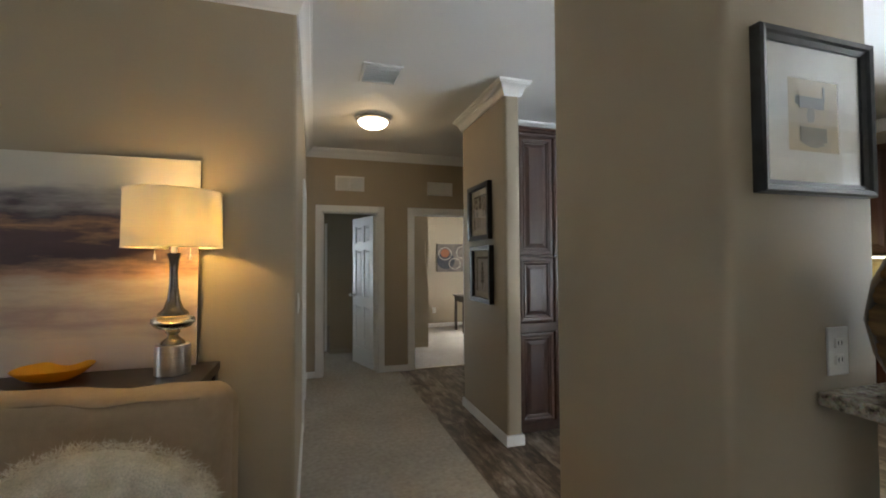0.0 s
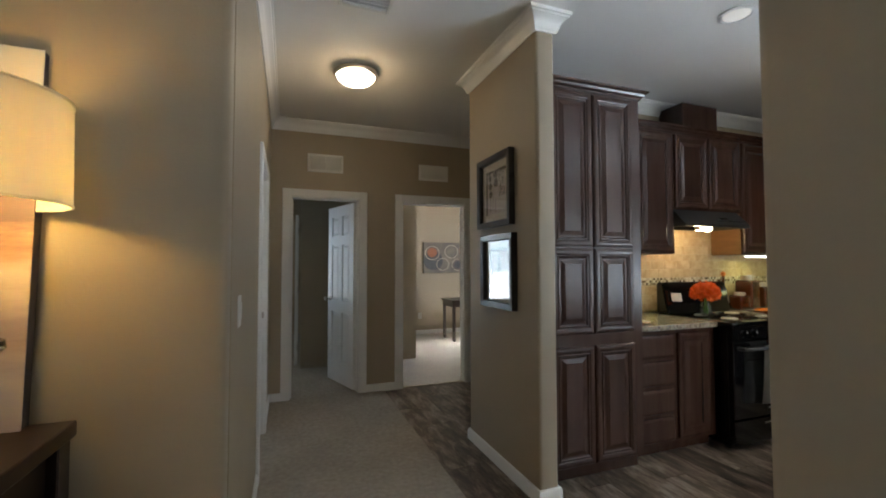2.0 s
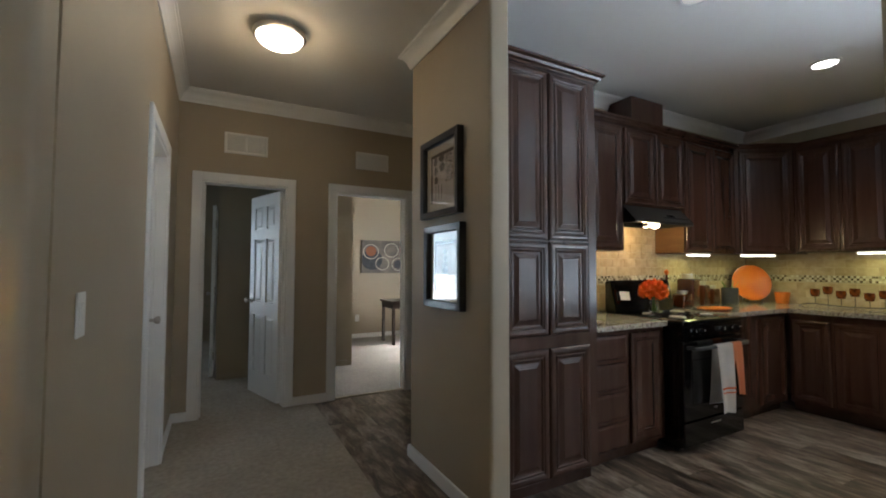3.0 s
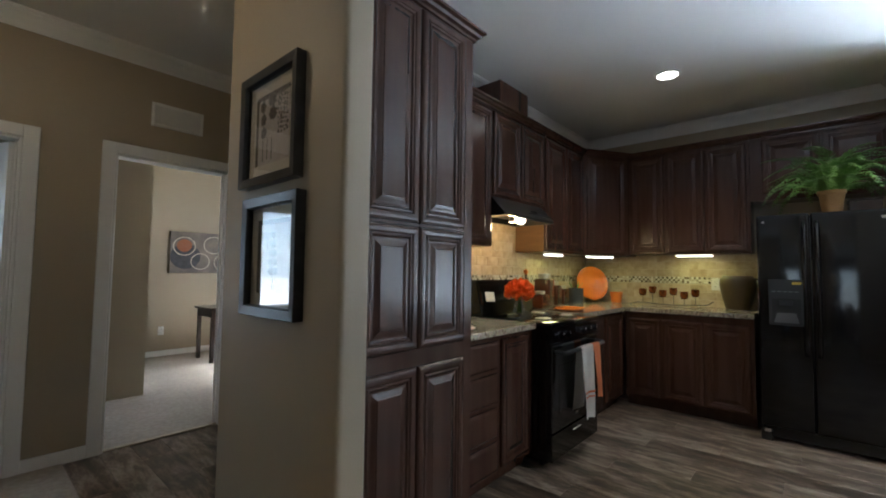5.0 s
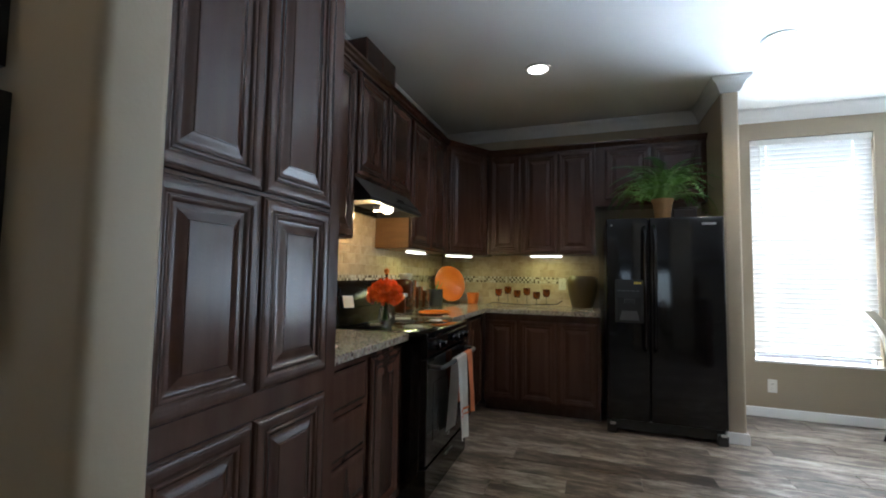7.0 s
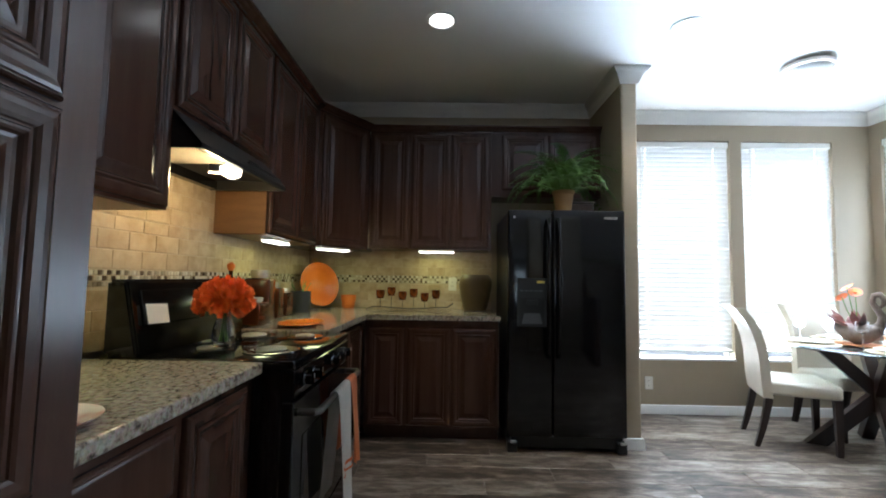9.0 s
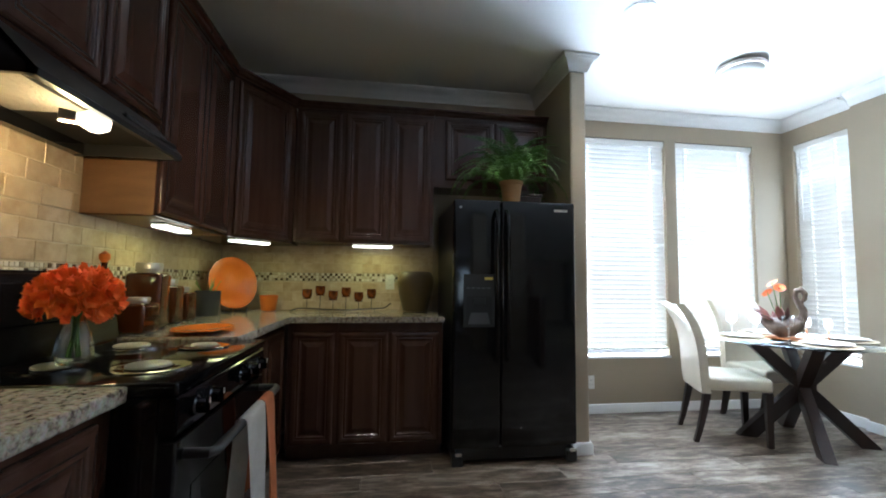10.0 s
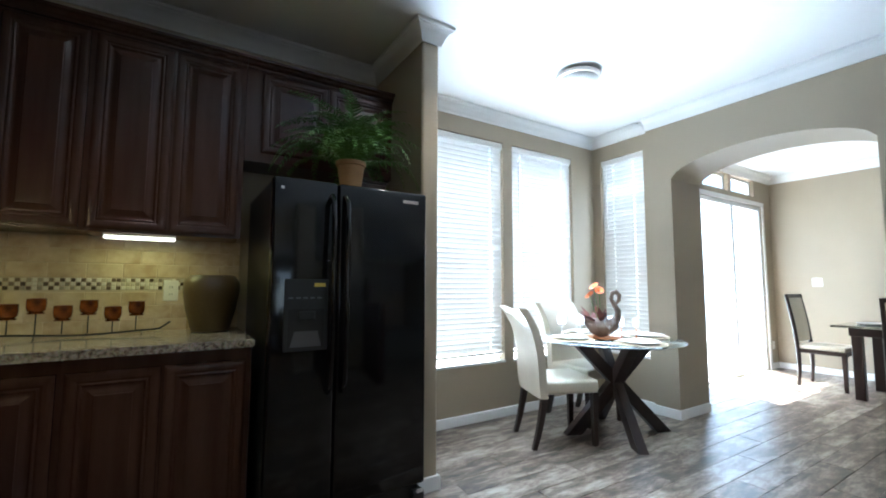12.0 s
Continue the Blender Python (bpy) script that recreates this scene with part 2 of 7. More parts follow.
wall("wall_windows", [(NOOK, W1[1], 0, NOOK + 0.15, 3.05, CEILING), (NOOK, W2[1], 0, NOOK + 0.15, W1[0], CEILING), (NOOK, SIDE - T, 0, NOOK + 0.15, W2[0], CEILING),
                      (NOOK, W1[0], 0, NOOK + 0.15, W1[1], WZ[0]), (NOOK, W1[0], WZ[1], NOOK + 0.15, W1[1], CEILING),
                      (NOOK, W2[0], 0, NOOK + 0.15, W2[1], WZ[0]), (NOOK, W2[0], WZ[1], NOOK + 0.15, W2[1], CEILING)])
JOG = 6.20
W3 = (6.265, 6.765)
wall("wall_nook_side", [(W3[1], SIDE - T, 0, NOOK, SIDE, CEILING), (JOG, SIDE - T, 0, W3[0], SIDE, CEILING), (W3[0], SIDE - T, 0, W3[1], SIDE, WZ[0]), (W3[0], SIDE - T, WZ[1], W3[1], SIDE, CEILING)])
bm = bmesh.new()
upright(bm, 6.03, 2.99, 0, NOOK, 3.11, CEILING, 0.02)
structure("wall_fridge_wing", bm, PAINT, "narrow taupe wing wall beside the refrigerator", True)

# the arched opening: piers, and a thick head with a curved underside
bm = bmesh.new()
n = 28
spring, rise = 2.175, 0.175
curve = [(ARCH[0] + (ARCH[1] - ARCH[0]) * i / n, spring + rise * (1 - (2 * i / n - 1) ** 2) ** 0.62) for i in range(n + 1)]
# the unseen end down to x = 3.05 is lengthened to block dining daylight
outline = [(3.05, 0.0), (ARCH[0], 0.0)] + curve + [(ARCH[1], 0.0), (JOG, 0.0), (JOG, CEILING), (3.05, CEILING)]
sides = [[bm.verts.new((x, y, z)) for x, z in outline] for y in (ARCH[2], ARCH[3])]
bm.faces.new(sides[0])
bm.faces.new(sides[1][::-1])
for i in range(len(outline)):
    j = (i + 1) % len(outline)
    bm.faces.new((sides[0][i], sides[1][i], sides[1][j], sides[0][j]))
structure("wall_arch", bm, PAINT, "thick taupe wall with a wide flat-arched opening", True)

SD, SDZ = (-2.84, -1.12), 2.33
TR = ((-2.64, -1.97), (-1.88, -1.21))
TRZ = (2.46, 2.69)
DFAR = -3.15          # far wall of the dining room
boxes = [(DINE, SD[1], 0, DINE + T, ARCH[3], CEILING), (DINE, DFAR, 0, DINE + T, SD[0], CEILING), (DINE, SD[0], SDZ, DINE + T, SD[1], TRZ[0]), (DINE, SD[0], TRZ[1], DINE + T, SD[1], CEILING),
         (DINE, SD[0], TRZ[0], DINE + T, TR[0][0], TRZ[1]), (DINE, TR[0][1], TRZ[0], DINE + T, TR[1][0], TRZ[1]), (DINE, TR[1][1], TRZ[0], DINE + T, SD[1], TRZ[1])]
wall("wall_dining_door", boxes)
wall("wall_dining_far", [(2.55, DFAR - T, 0, DINE + T, DFAR, CEILING), (2.55, DFAR, 0, 2.67, -2.6, CEILING)])
bm = bmesh.new()
upright(bm, 2.135, 2.58, 0, 2.64, 3.28, CEILING, 0.025)
structure("wall_column", bm, PAINT, "thick taupe wall column with rounded corners", True)
# plain walls that close the living room, the bedroom and the study
# openings for the added living room windows, placed for the column's light
LW, LS = (2.70, 4.02), (0.75, 2.55)
wall("wall_living_south", [(-3.2, -2.72, 0, LS[0], -2.6, CEILING), (LS[0], -2.72, 0, LS[1], -2.6, 0.7), (LS[0], -2.72, 2.3, LS[1], -2.6, CEILING)])
wall("wall_living_west", [(-3.32, -2.72, 0, -3.2, LW[0], CEILING), (-3.32, LW[1], 0, -3.2, 4.28, CEILING), (-3.32, LW[0], 0, -3.2, LW[1], 0.7), (-3.32, LW[0], 2.3, -3.2, LW[1], CEILING)])
BW = (-1.75, -0.25)
wall("wall_bedroom_back", [(-2.2, 11.5, 0, BW[0], 11.62, CEILING), (BW[1], 11.5, 0, 2.28, 11.62, CEILING), (BW[0], 11.5, 0, BW[1], 11.62, 0.5), (BW[0], 11.5, 2.4, BW[1], 11.62, CEILING)])
wall("wall_bedroom_left", [(-2.32, FAR, 0, -2.2, 11.62, CEILING)])
wall("wall_bedroom_right", [(2.28, FAR + T, 0, 2.40, 11.62, CEILING)])
wall("wall_bedroom_closet", [(1.50, 8.55, 0, 2.28, 8.67, CEILING)])
# opening of the study window, added out of view for light
SW = (8.3, 9.7)
wall("wall_study_back", [(2.40, 10.6, 0, 5.2, 10.72, CEILING)])
wall("wall_study_right", [(5.2, FAR + T, 0, 5.32, SW[0], CEILING), (5.2, SW[1], 0, 5.32, 10.72, CEILING), (5.2, SW[0], 0, 5.32, SW[1], 0.8), (5.2, SW[0], 2.2, 5.32, SW[1], CEILING)])
wall("wall_study_closet", [(2.40, 8.60, 0, 3.07, 8.72, CEILING)])
wall("wall_hall_closet", [(-0.2, 4.28, 0, -0.08, FAR, CEILING)])

bm = bmesh.new()
for b in ((-3.32, 0.30, CEILING, NOOK + 0.15, BACK + T, CEILING + 0.1), (-3.32, DFAR - T, CEILING, DINE + T, 0.30, CEILING + 0.1), (-2.4, BACK + T, CEILING, 5.4, 11.7, CEILING + 0.1)):
    box(bm, *b)
structure("ceiling", bm, CEIL, "white textured flat ceiling")
bm = bmesh.new()
box(bm, -3.4, DFAR - 0.2, -0.12, NOOK + 0.2, 11.8, -0.012)
structure("floor", bm, material("subfloor", (0.03, 0.022, 0.017), 0.8), "dark joints between the floor planks")
BORDER = 2.318
bm = bmesh.new()
box(bm, -3.3, -2.7, -0.012, BORDER, FAR + 0.06, 0.006, 0.004, 1)
box(bm, -2.3, FAR + 0.06, -0.012, 5.3, 11.6, 0.006, 0.004, 1)
structure("floor_carpet", bm, CARPET, "pale beige cut-pile carpet in the hall and rooms")
bm = bmesh.new()
box(bm, -60, -60, -0.5, 80, 80, -0.2)
structure("ground", bm, GROUND, "dry pale ground outside the house")

crown([(-3.2, 4.16), (LEFT, 4.16), (LEFT, FAR), (5.2, FAR)][::-1])
crown([(OUT, BACK), (STUB + 0.125, BACK), (STUB + 0.125, 4.83), (STUB, 4.83), (STUB, BACK + T), (5.2, BACK + T)])
crown([(JOG, ARCH[2]), (JOG, SIDE), (NOOK, SIDE), (NOOK, 2.99), (6.03, 2.99), (6.03, 3.11), (OUT, 3.11), (OUT, BACK)])
crown([(3.05, ARCH[3]), (3.05, ARCH[2]), (JOG, ARCH[2])])
crown([(2.67, DFAR), (DINE, DFAR), (DINE, ARCH[3])])
crown([(-3.2, -2.6), (2.55, -2.6)])
skirting([(LEFT, DOOR_C[0] - 0.075), (LEFT, 4.16), (-3.2, 4.16)])
skirting([(DOOR_A[0] - 0.075, FAR), (LEFT, FAR), (LEFT, DOOR_C[1] + 0.075)])
skirting([(DOOR_B[0] - 0.075, FAR), (DOOR_A[1] + 0.075, FAR)])
skirting([(5.2, FAR), (DOOR_B[1] + 0.075, FAR)])
skirting([(STUB + 0.125, 4.90), (STUB + 0.125, 4.83), (STUB, 4.83), (STUB, BACK + T), (5.2, BACK + T)])
skirting([(ARCH[1], ARCH[3]), (ARCH[1], ARCH[2]), (JOG, ARCH[2]), (JOG, SIDE), (NOOK, SIDE), (NOOK, 2.99), (6.03, 2.99), (6.03, 3.11), (6.20, 3.11)])
skirting([(2.67, DFAR), (DINE, DFAR), (DINE, SD[0] - 0.065)])
skirting([(2.28, 8.55), (1.50, 8.55), (1.50, 8.67)][::-1])
skirting([(2.40, 8.60), (3.07, 8.60), (3.07, 8.72)])
skirting([(5.2, 10.6), (2.40, 10.6)])


# ---- doors, windows, hall ----
GLASS = glassy("window_glass", (0.97, 0.99, 0.98))
SLAT = translucent("blind_slat", (0.86, 0.86, 0.85), 0.11)
CORD = material("blind_cord", (0.7, 0.7, 0.68), 0.8)


def flat_glass(ob):
    ob.visible_shadow = False
    return ob


def casing(name, axis, at, lo, hi, head, out, label, depth=T, wide=0.075):
    """White trim round a door opening in a wall: axis 'x' for a wall that runs along x. out: the side of the room, -1 or +1."""
    ob = thing(name, pose(0, 0, 0), label, "door trim", "", "structure")

    def put(part_name, a0, a1, z0, z1, d0, d1):
        bm = bmesh.new()
        if axis == "x":
            box(bm, a0, min(d0, d1), z0, a1, max(d0, d1), z1, 0.004, 1)
        else:
            box(bm, min(d0, d1), a0, z0, max(d0, d1), a1, z1, 0.004, 1)
        part(part_name, bm, WHITE, ob)
    face, back = at + out * 0.018, at - out * depth
    put("side_casing", lo - wide, lo, 0.0, head + wide, at, face)
    put("side_casing", hi, hi + wide, 0.0, head + wide, at, face)
    put("head_casing", lo, hi, head, head + wide, at, face)
    put("jamb", lo, lo + 0.016, 0.0, head, at + out * 0.006, back)
    put("jamb", hi - 0.016, hi, 0.0, head, at + out * 0.006, back)
    put("head_jamb", lo + 0.016, hi - 0.016, head - 0.016, head, at + out * 0.006, back)
    put("stop", lo + 0.016, lo + 0.028, 0.0, head - 0.016, at - out * 0.05, at - out * 0.075)
    put("stop", hi - 0.028, hi - 0.016, 0.0, head - 0.016, at - out * 0.05, at - out * 0.075)
    put("back_casing", lo - wide, lo, 0.0, head + wide, back, back - out * 0.018)
    put("back_casing", hi, hi + wide, 0.0, head + wide, back, back - out * 0.018)
    put("back_head_casing", lo, hi, head, head + wide, back, back - out * 0.018)
    return ob


def rings_panel(bm, x0, z0, x1, z1, steps, y=0.0, back=None):
    """Nested rectangles facing -y: steps of (inset, depth behind y). Adds the outer sides down to back where given."""
    loops = []
    if back is not None:
        steps = [(0.0, back)] + list(steps)
    for inset, depth in steps:
        loops.append([bm.verts.new(c) for c in ((x0 + inset, y + depth, z0 + inset), (x1 - inset, y + depth, z0 + inset), (x1 - inset, y + depth, z1 - inset), (x0 + inset, y + depth, z1 - inset))])
    for lo, hi in zip(loops, loops[1:]):
        for i in range(4):
            j = (i + 1) % 4
            bm.faces.new((lo[i], lo[j], hi[j], hi[i]))
    bm.faces.new(loops[-1])
    if back is not None:
        bm.faces.new(loops[0][::-1])
    return bm


def six_panel_door(name, m, width, height, label):
    """A six-panel leaf, hinged at its local origin, lying along +x, both faces moulded; thickness along y."""
    ob = thing(name, m, label, "door")
    bm = bmesh.new()
    box(bm, 0, 0.013, 0.012, width, 0.023, height, 0.002, 1)
    stile, mid = 0.105, 0.095
    pw = (width - 2 * stile - mid) / 2
    rows = ((0.23, 0.80), (0.93, 1.56), (1.66, height - 0.12))
    for face, back in ((0.0, 0.013), (0.036, 0.023)):
        lo, hi = min(face, back), max(face, back)
        for x0, x1 in ((0, stile), (stile + pw, stile + pw + mid), (width - stile, width)):
            box(bm, x0, lo, 0.012, x1, hi, height)
        for z0, z1 in ((0.012, rows[0][0]), (rows[0][1], rows[1][0]), (rows[1][1], rows[2][0]), (rows[2][1], height)):
            for x0 in (stile, stile + pw + mid):
                box(bm, x0, lo, z0, x0 + pw, hi, z1)
    part("leaf", bm, WHITE, ob)
    for k in (0, 1):
        for z0, z1 in rows:
            x0 = stile + k * (pw + mid)
            for side in (0, 1):
                bm = bmesh.new()
                rings_panel(bm, x0 + 0.014, z0 + 0.014, x0 + pw - 0.014, z1 - 0.014, [(0, 0.013), (0.004, 0.012), (0.024, 0.003)])
                if side:
                    bmesh.ops.rotate(bm, verts=bm.verts, cent=(x0 + pw / 2, 0.018, 0), matrix=Matrix.Rotation(math.pi, 3, "Z"))
                part("panel", bm, WHITE, ob)
    for side in (-1, 1):
        bm = bmesh.new()
        turned(bm, [(0.028, 0), (0.028, 0.006), (0.011, 0.012), (0.010, 0.035), (0.020, 0.042), (0.026, 0.055), (0.022, 0.068), (0.0, 0.073)], segments=20)
        bmesh.ops.transform(bm, matrix=pose(width - 0.065, 0.018 + side * 0.019, 0.94, 90 if side < 0 else -90), verts=bm.verts)
        part("knob", bm, NICKEL, ob, "brushed nickel knob", True)
    for z in (0.25, 1.0, height - 0.22):
        bm = bmesh.new()
        box(bm, -0.004, -0.004, z - 0.045, 0.022, 0.004, z + 0.045)
        tube(bm, [(-0.004, -0.004, z - 0.047), (-0.004, -0.004, z + 0.047)], 0.006)
        part("hinge", bm, NICKEL, ob, "nickel hinge")
    return ob


casing("door_1", "x", FAR, *DOOR_A, HEAD, -1, "white painted trim round the open bedroom doorway")
casing("door_2", "x", FAR, *DOOR_B, HEAD, -1, "white painted trim round the study doorway")
casing("door_3", "y", LEFT, *DOOR_C, HEAD, 1, "white painted trim round a side doorway in the hall")
six_panel_door("panel_door", pose(DOOR_A[1] - 0.022, FAR + 0.085, 0.008, 0, 0, 108), 0.66, 2.0, "white six-panel door standing open into the bedroom")
six_panel_door("panel_door", pose(DOOR_B[0] + 0.022, FAR + T + 0.02, 0.008, 0, 0, 92), 0.70, 2.0, "white six-panel door folded back inside the study")
six_panel_door("panel_door", pose(LEFT - 0.075, DOOR_C[0] + 0.024, 0.008, 0, 0, 90), 0.752, 2.005, "white six-panel door closed in the hall side wall")
six_panel_door("panel_door", pose(1.462, 8.70, 0.008, 0, 0, 88), 0.62, 2.0, "white closet door standing open in the dark bedroom")


def window(name, axis, at, lo, hi, z0, z1, out, label, f=0.045):
    """A white vinyl frame with a pane, set in the thickness of a wall; out: the way outdoors."""
    ob = thing(name, pose(0, 0, 0), label, "window", "", "structure")

    def put(part_name, a0, a1, b0, b1, d0, d1, mat=WHITE):
        bm = bmesh.new()
        p, q = at + out * d0, at + out * d1
        if axis == "x":
            box(bm, a0, min(p, q), b0, a1, max(p, q), b1)
        else:
            box(bm, min(p, q), a0, b0, max(p, q), a1, b1)
        return part(part_name, bm, mat, ob)
    put("frame_side", lo, lo + f, z0, z1, 0.075, 0.125)
    put("frame_side", hi - f, hi, z0, z1, 0.075, 0.125)
    put("frame_bottom", lo + f, hi - f, z0, z0 + f, 0.075, 0.125)
    put("frame_top", lo + f, hi - f, z1 - f, z1, 0.075, 0.125)
    put("window_sill", lo - 0.004, hi + 0.004, z0 - 0.002, z0 + 0.016, -0.012, 0.074)
    flat_glass(put("pane", lo + f, hi - f, z0 + f, z1 - f, 0.098, 0.102, GLASS))
    return ob


def blind(name, m, width, height, tilt, label, drop=0.0):
    """A horizontal blind hanging in its local xz plane, room on the -y side: head rail, slats, bottom rail, cords."""
    ob = thing(name, m, label, "blind", "white blinds")
    bm = bmesh.new()
    box(bm, 0, -0.028, -0.055, width, 0.028, 0, 0.004, 1)
    part("head_rail", bm, PLASTIC, ob)
    bm = bmesh.new()
    pts = [(-0.024, -0.0035), (-0.010, 0.001), (0.010, 0.001), (0.024, -0.0035)]
    xs = [0.001, 0.1235, 0.1365, width - 0.1365, width - 0.1235, width - 0.001]      # with slots for the cords
    top = [[bm.verts.new((x, y, z + 0.0013)) for y, z in pts] for x in xs]
    low = [[bm.verts.new((x, y, z - 0.0013)) for y, z in pts] for x in xs]
    for k in range(5):
        for i in range(3):
            if k % 2 and i == 1:
                continue
            bm.faces.new((top[k][i], top[k + 1][i], top[k + 1][i + 1], top[k][i + 1]))
            bm.faces.new((low[k][i + 1], low[k + 1][i + 1], low[k + 1][i], low[k][i]))
        for s in (0, 3):
            bm.faces.new((top[k][s], low[k][s], low[k + 1][s], top[k + 1][s]))
    data = mesh_of(bm, "slat", SLAT)
    step = 0.044
    n = int((height - 0.10 - drop) / step)
    for i in range(n):
        s = new("slat", data)
        s.parent = ob
        s.matrix_local = pose(0, 0, -0.075 - i * step, tilt + random.uniform(-1.5, 1.5), random.uniform(-0.12, 0.12), 0)
    bm = bmesh.new()
    box(bm, 0.002, -0.024, -0.085 - n * step, width - 0.002, 0.024, -0.065 - n * step, 0.004, 1)
    part("bottom_rail", bm, PLASTIC, ob)
    for x in (0.13, width - 0.13):
        for y in (-0.027, 0.027):
            bm = bmesh.new()
            tube(bm, [(x, y, -0.05), (x, y, -0.07 - n * step)], 0.0014, 5)
            part("cord", bm, CORD, ob)
    bm = bmesh.new()
    tube(bm, [(0.07, -0.038, -0.04), (0.072, -0.04, -min(0.75, height * 0.5))], 0.004, 6)
    part("wand", bm, PLASTIC, ob)
    return ob


window("window_1", "y", NOOK, *W1, *WZ, 1, "tall white-framed window in the breakfast nook", 0.018)
window("window_2", "y", NOOK, *W2, *WZ, 1, "tall white-framed window in the breakfast nook", 0.018)
window("window_3", "x", SIDE, *W3, *WZ, -1, "narrow white-framed window beside the arch pier")
# the next window and window_9 are added out of view to let fill light in
window("window_4", "y", -3.2, *LW, 0.7, 2.3, -1, "wide white-framed window of the living room")
window("window_9", "x", -2.6, *LS, 0.7, 2.3, -1, "unseen window added at the living room end for fill light")
window("window_5", "x", 11.5, *BW, 0.5, 2.4, 1, "white-framed bedroom window with lowered blinds")
window("window_6", "y", 5.2, *SW, 0.8, 2.2, 1, "unseen study window added to light the room")
for lo, hi in (W1, W2):
    blind("window_blind", pose(NOOK + 0.036, hi - 0.009, WZ[1] - 0.004, 0, 0, -90), hi - lo - 0.012, WZ[1] - WZ[0] - 0.055, -72, "white horizontal slatted blind lowered over a tall nook window")
blind("window_blind", pose(W3[1] - 0.002, SIDE - 0.036, WZ[1] - 0.004, 0, 0, 180), W3[1] - W3[0] - 0.004, WZ[1] - WZ[0] - 0.055, -72, "narrow white slatted blind lowered over the side window")
blind("window_blind", pose(BW[0] + 0.006, 11.536, 2.396, 0, 0, 0), BW[1] - BW[0] - 0.012, 1.87, -30, "white slatted blind lowered over the bedroom window")
blind("window_blind", pose(LS[1] - 0.006, -2.636, 2.296, 0, 0, 180), LS[1] - LS[0] - 0.012, 1.57, -30, "white slatted blind over an added, unseen living room window")
blind("window_blind", pose(-3.236, LW[0] + 0.006, 2.296, 0, 0, 90), LW[1] - LW[0] - 0.012, 1.57, -30, "white slatted blind over an added, unseen living room window")


def grille(name, m, width, height, label, slats, middle=False):
    """A white register: frame and thin louvres; local xz plane, facing -y."""
    ob = thing(name, m, label, "vent")
    bm = bmesh.new()
    box(bm, 0, -0.004, 0, width, 0.0, height)
    # pale backing in place of a dark duct, to brighten the vent
    part("backing", bm, material("vent_backing", (0.72, 0.71, 0.69), 0.8), ob)
    for n_, b in (("frame_side", (0, 0, 0.022, height)), ("frame_side", (width - 0.022, 0, width, height)), ("frame_bottom", (0.022, 0, width - 0.022, 0.022)), ("frame_top", (0.022, height - 0.022, width - 0.022, height))):
        bm = bmesh.new()
        box(bm, b[0], -0.014, b[1], b[2], -0.004, b[3], 0.003, 1)
        part(n_, bm, PLASTIC, ob)
    if middle:
        bm = bmesh.new()
        box(bm, width / 2 - 0.008, -0.014, 0.022, width / 2 + 0.008, -0.004, height - 0.022)
        part("mullion", bm, PLASTIC, ob)
    bm = bmesh.new()
    box(bm, 0.022, -0.0012, -0.009, width - 0.022, 0.0012, 0.009)
    data = mesh_of(bm, "louvre", PLASTIC)
    for i in range(slats):
        s = new("louvre", data)
        s.parent = ob
        s.matrix_local = pose(0, -0.010, 0.022 + (height - 0.044) * (i + 0.5) / slats, 40)
    return ob


grille("wall_vent", pose(1.515, FAR, 2.297, 0, 0, 0), 0.355, 0.185, "white louvred return-air grille with a centre bar above a door", 10, True)
grille("wall_vent", pose(2.70, FAR, 2.285, 0, 0, 0), 0.345, 0.175, "white louvred return-air grille above the study door", 10)
grille("ceiling_vent", pose(1.585, 5.13, CEILING, 90, 0, 0), 0.29, 0.32, "square white louvred ceiling vent in the hall", 9)


def flush_light(name, m, radius, label, glow, shallow=1.0):
    """A drum-less flush ceiling light: nickel pan and ring, frosted dome."""
    ob = thing(name, m, label, "ceiling light")
    bm = bmesh.new()
    turned(bm, [(radius * 0.72, 0), (radius * 0.80, -0.012), (radius * 0.98, -0.022), (radius, -0.034), (radius * 0.97, -0.046), (radius * 0.88, -0.05), (radius * 0.86, -0.04)], segments=48, close=False)
    part("ring", bm, NICKEL, ob, "brushed nickel ring", True)
    bm = bmesh.new()
    prof = [(radius * 0.87 * math.cos(a), -0.045 - 0.07 * shallow * math.sin(a)) for a in (radians(i * 9) for i in range(11))]
    turned(bm, prof, segments=40, close=False)
    part("dome", bm, glow, ob, "frosted glass dome, lit" if glow.name.startswith("lit") else "frosted glass dome", True)
    return ob


DOME_LIT = glowing("lit_dome", (1.0, 0.86, 0.62), 6.0)
DOME_DAY = material("frosted_dome", (0.86, 0.86, 0.84), 0.35, scale=5, mottle=0.03)
flush_light("ceiling_light", pose(1.805, 5.93, CEILING), 0.165, "flush nickel ceiling light with a lit frosted dome", DOME_LIT)
lamp("hall_bulb_light", "POINT", pose(1.805, 5.93, CEILING - 0.20), 2.1, (1.0, 0.66, 0.30), 0.10)
flush_light("ceiling_light", pose(5.93, 1.80, CEILING), 0.165, "flush nickel ceiling light over the nook, unlit", DOME_DAY)

CAN_LIT = glowing("can_lamp", (1.0, 0.93, 0.82), 9.0)
CAN_DIM = glowing("can_lamp_dim", (1.0, 0.95, 0.88), 0.12)


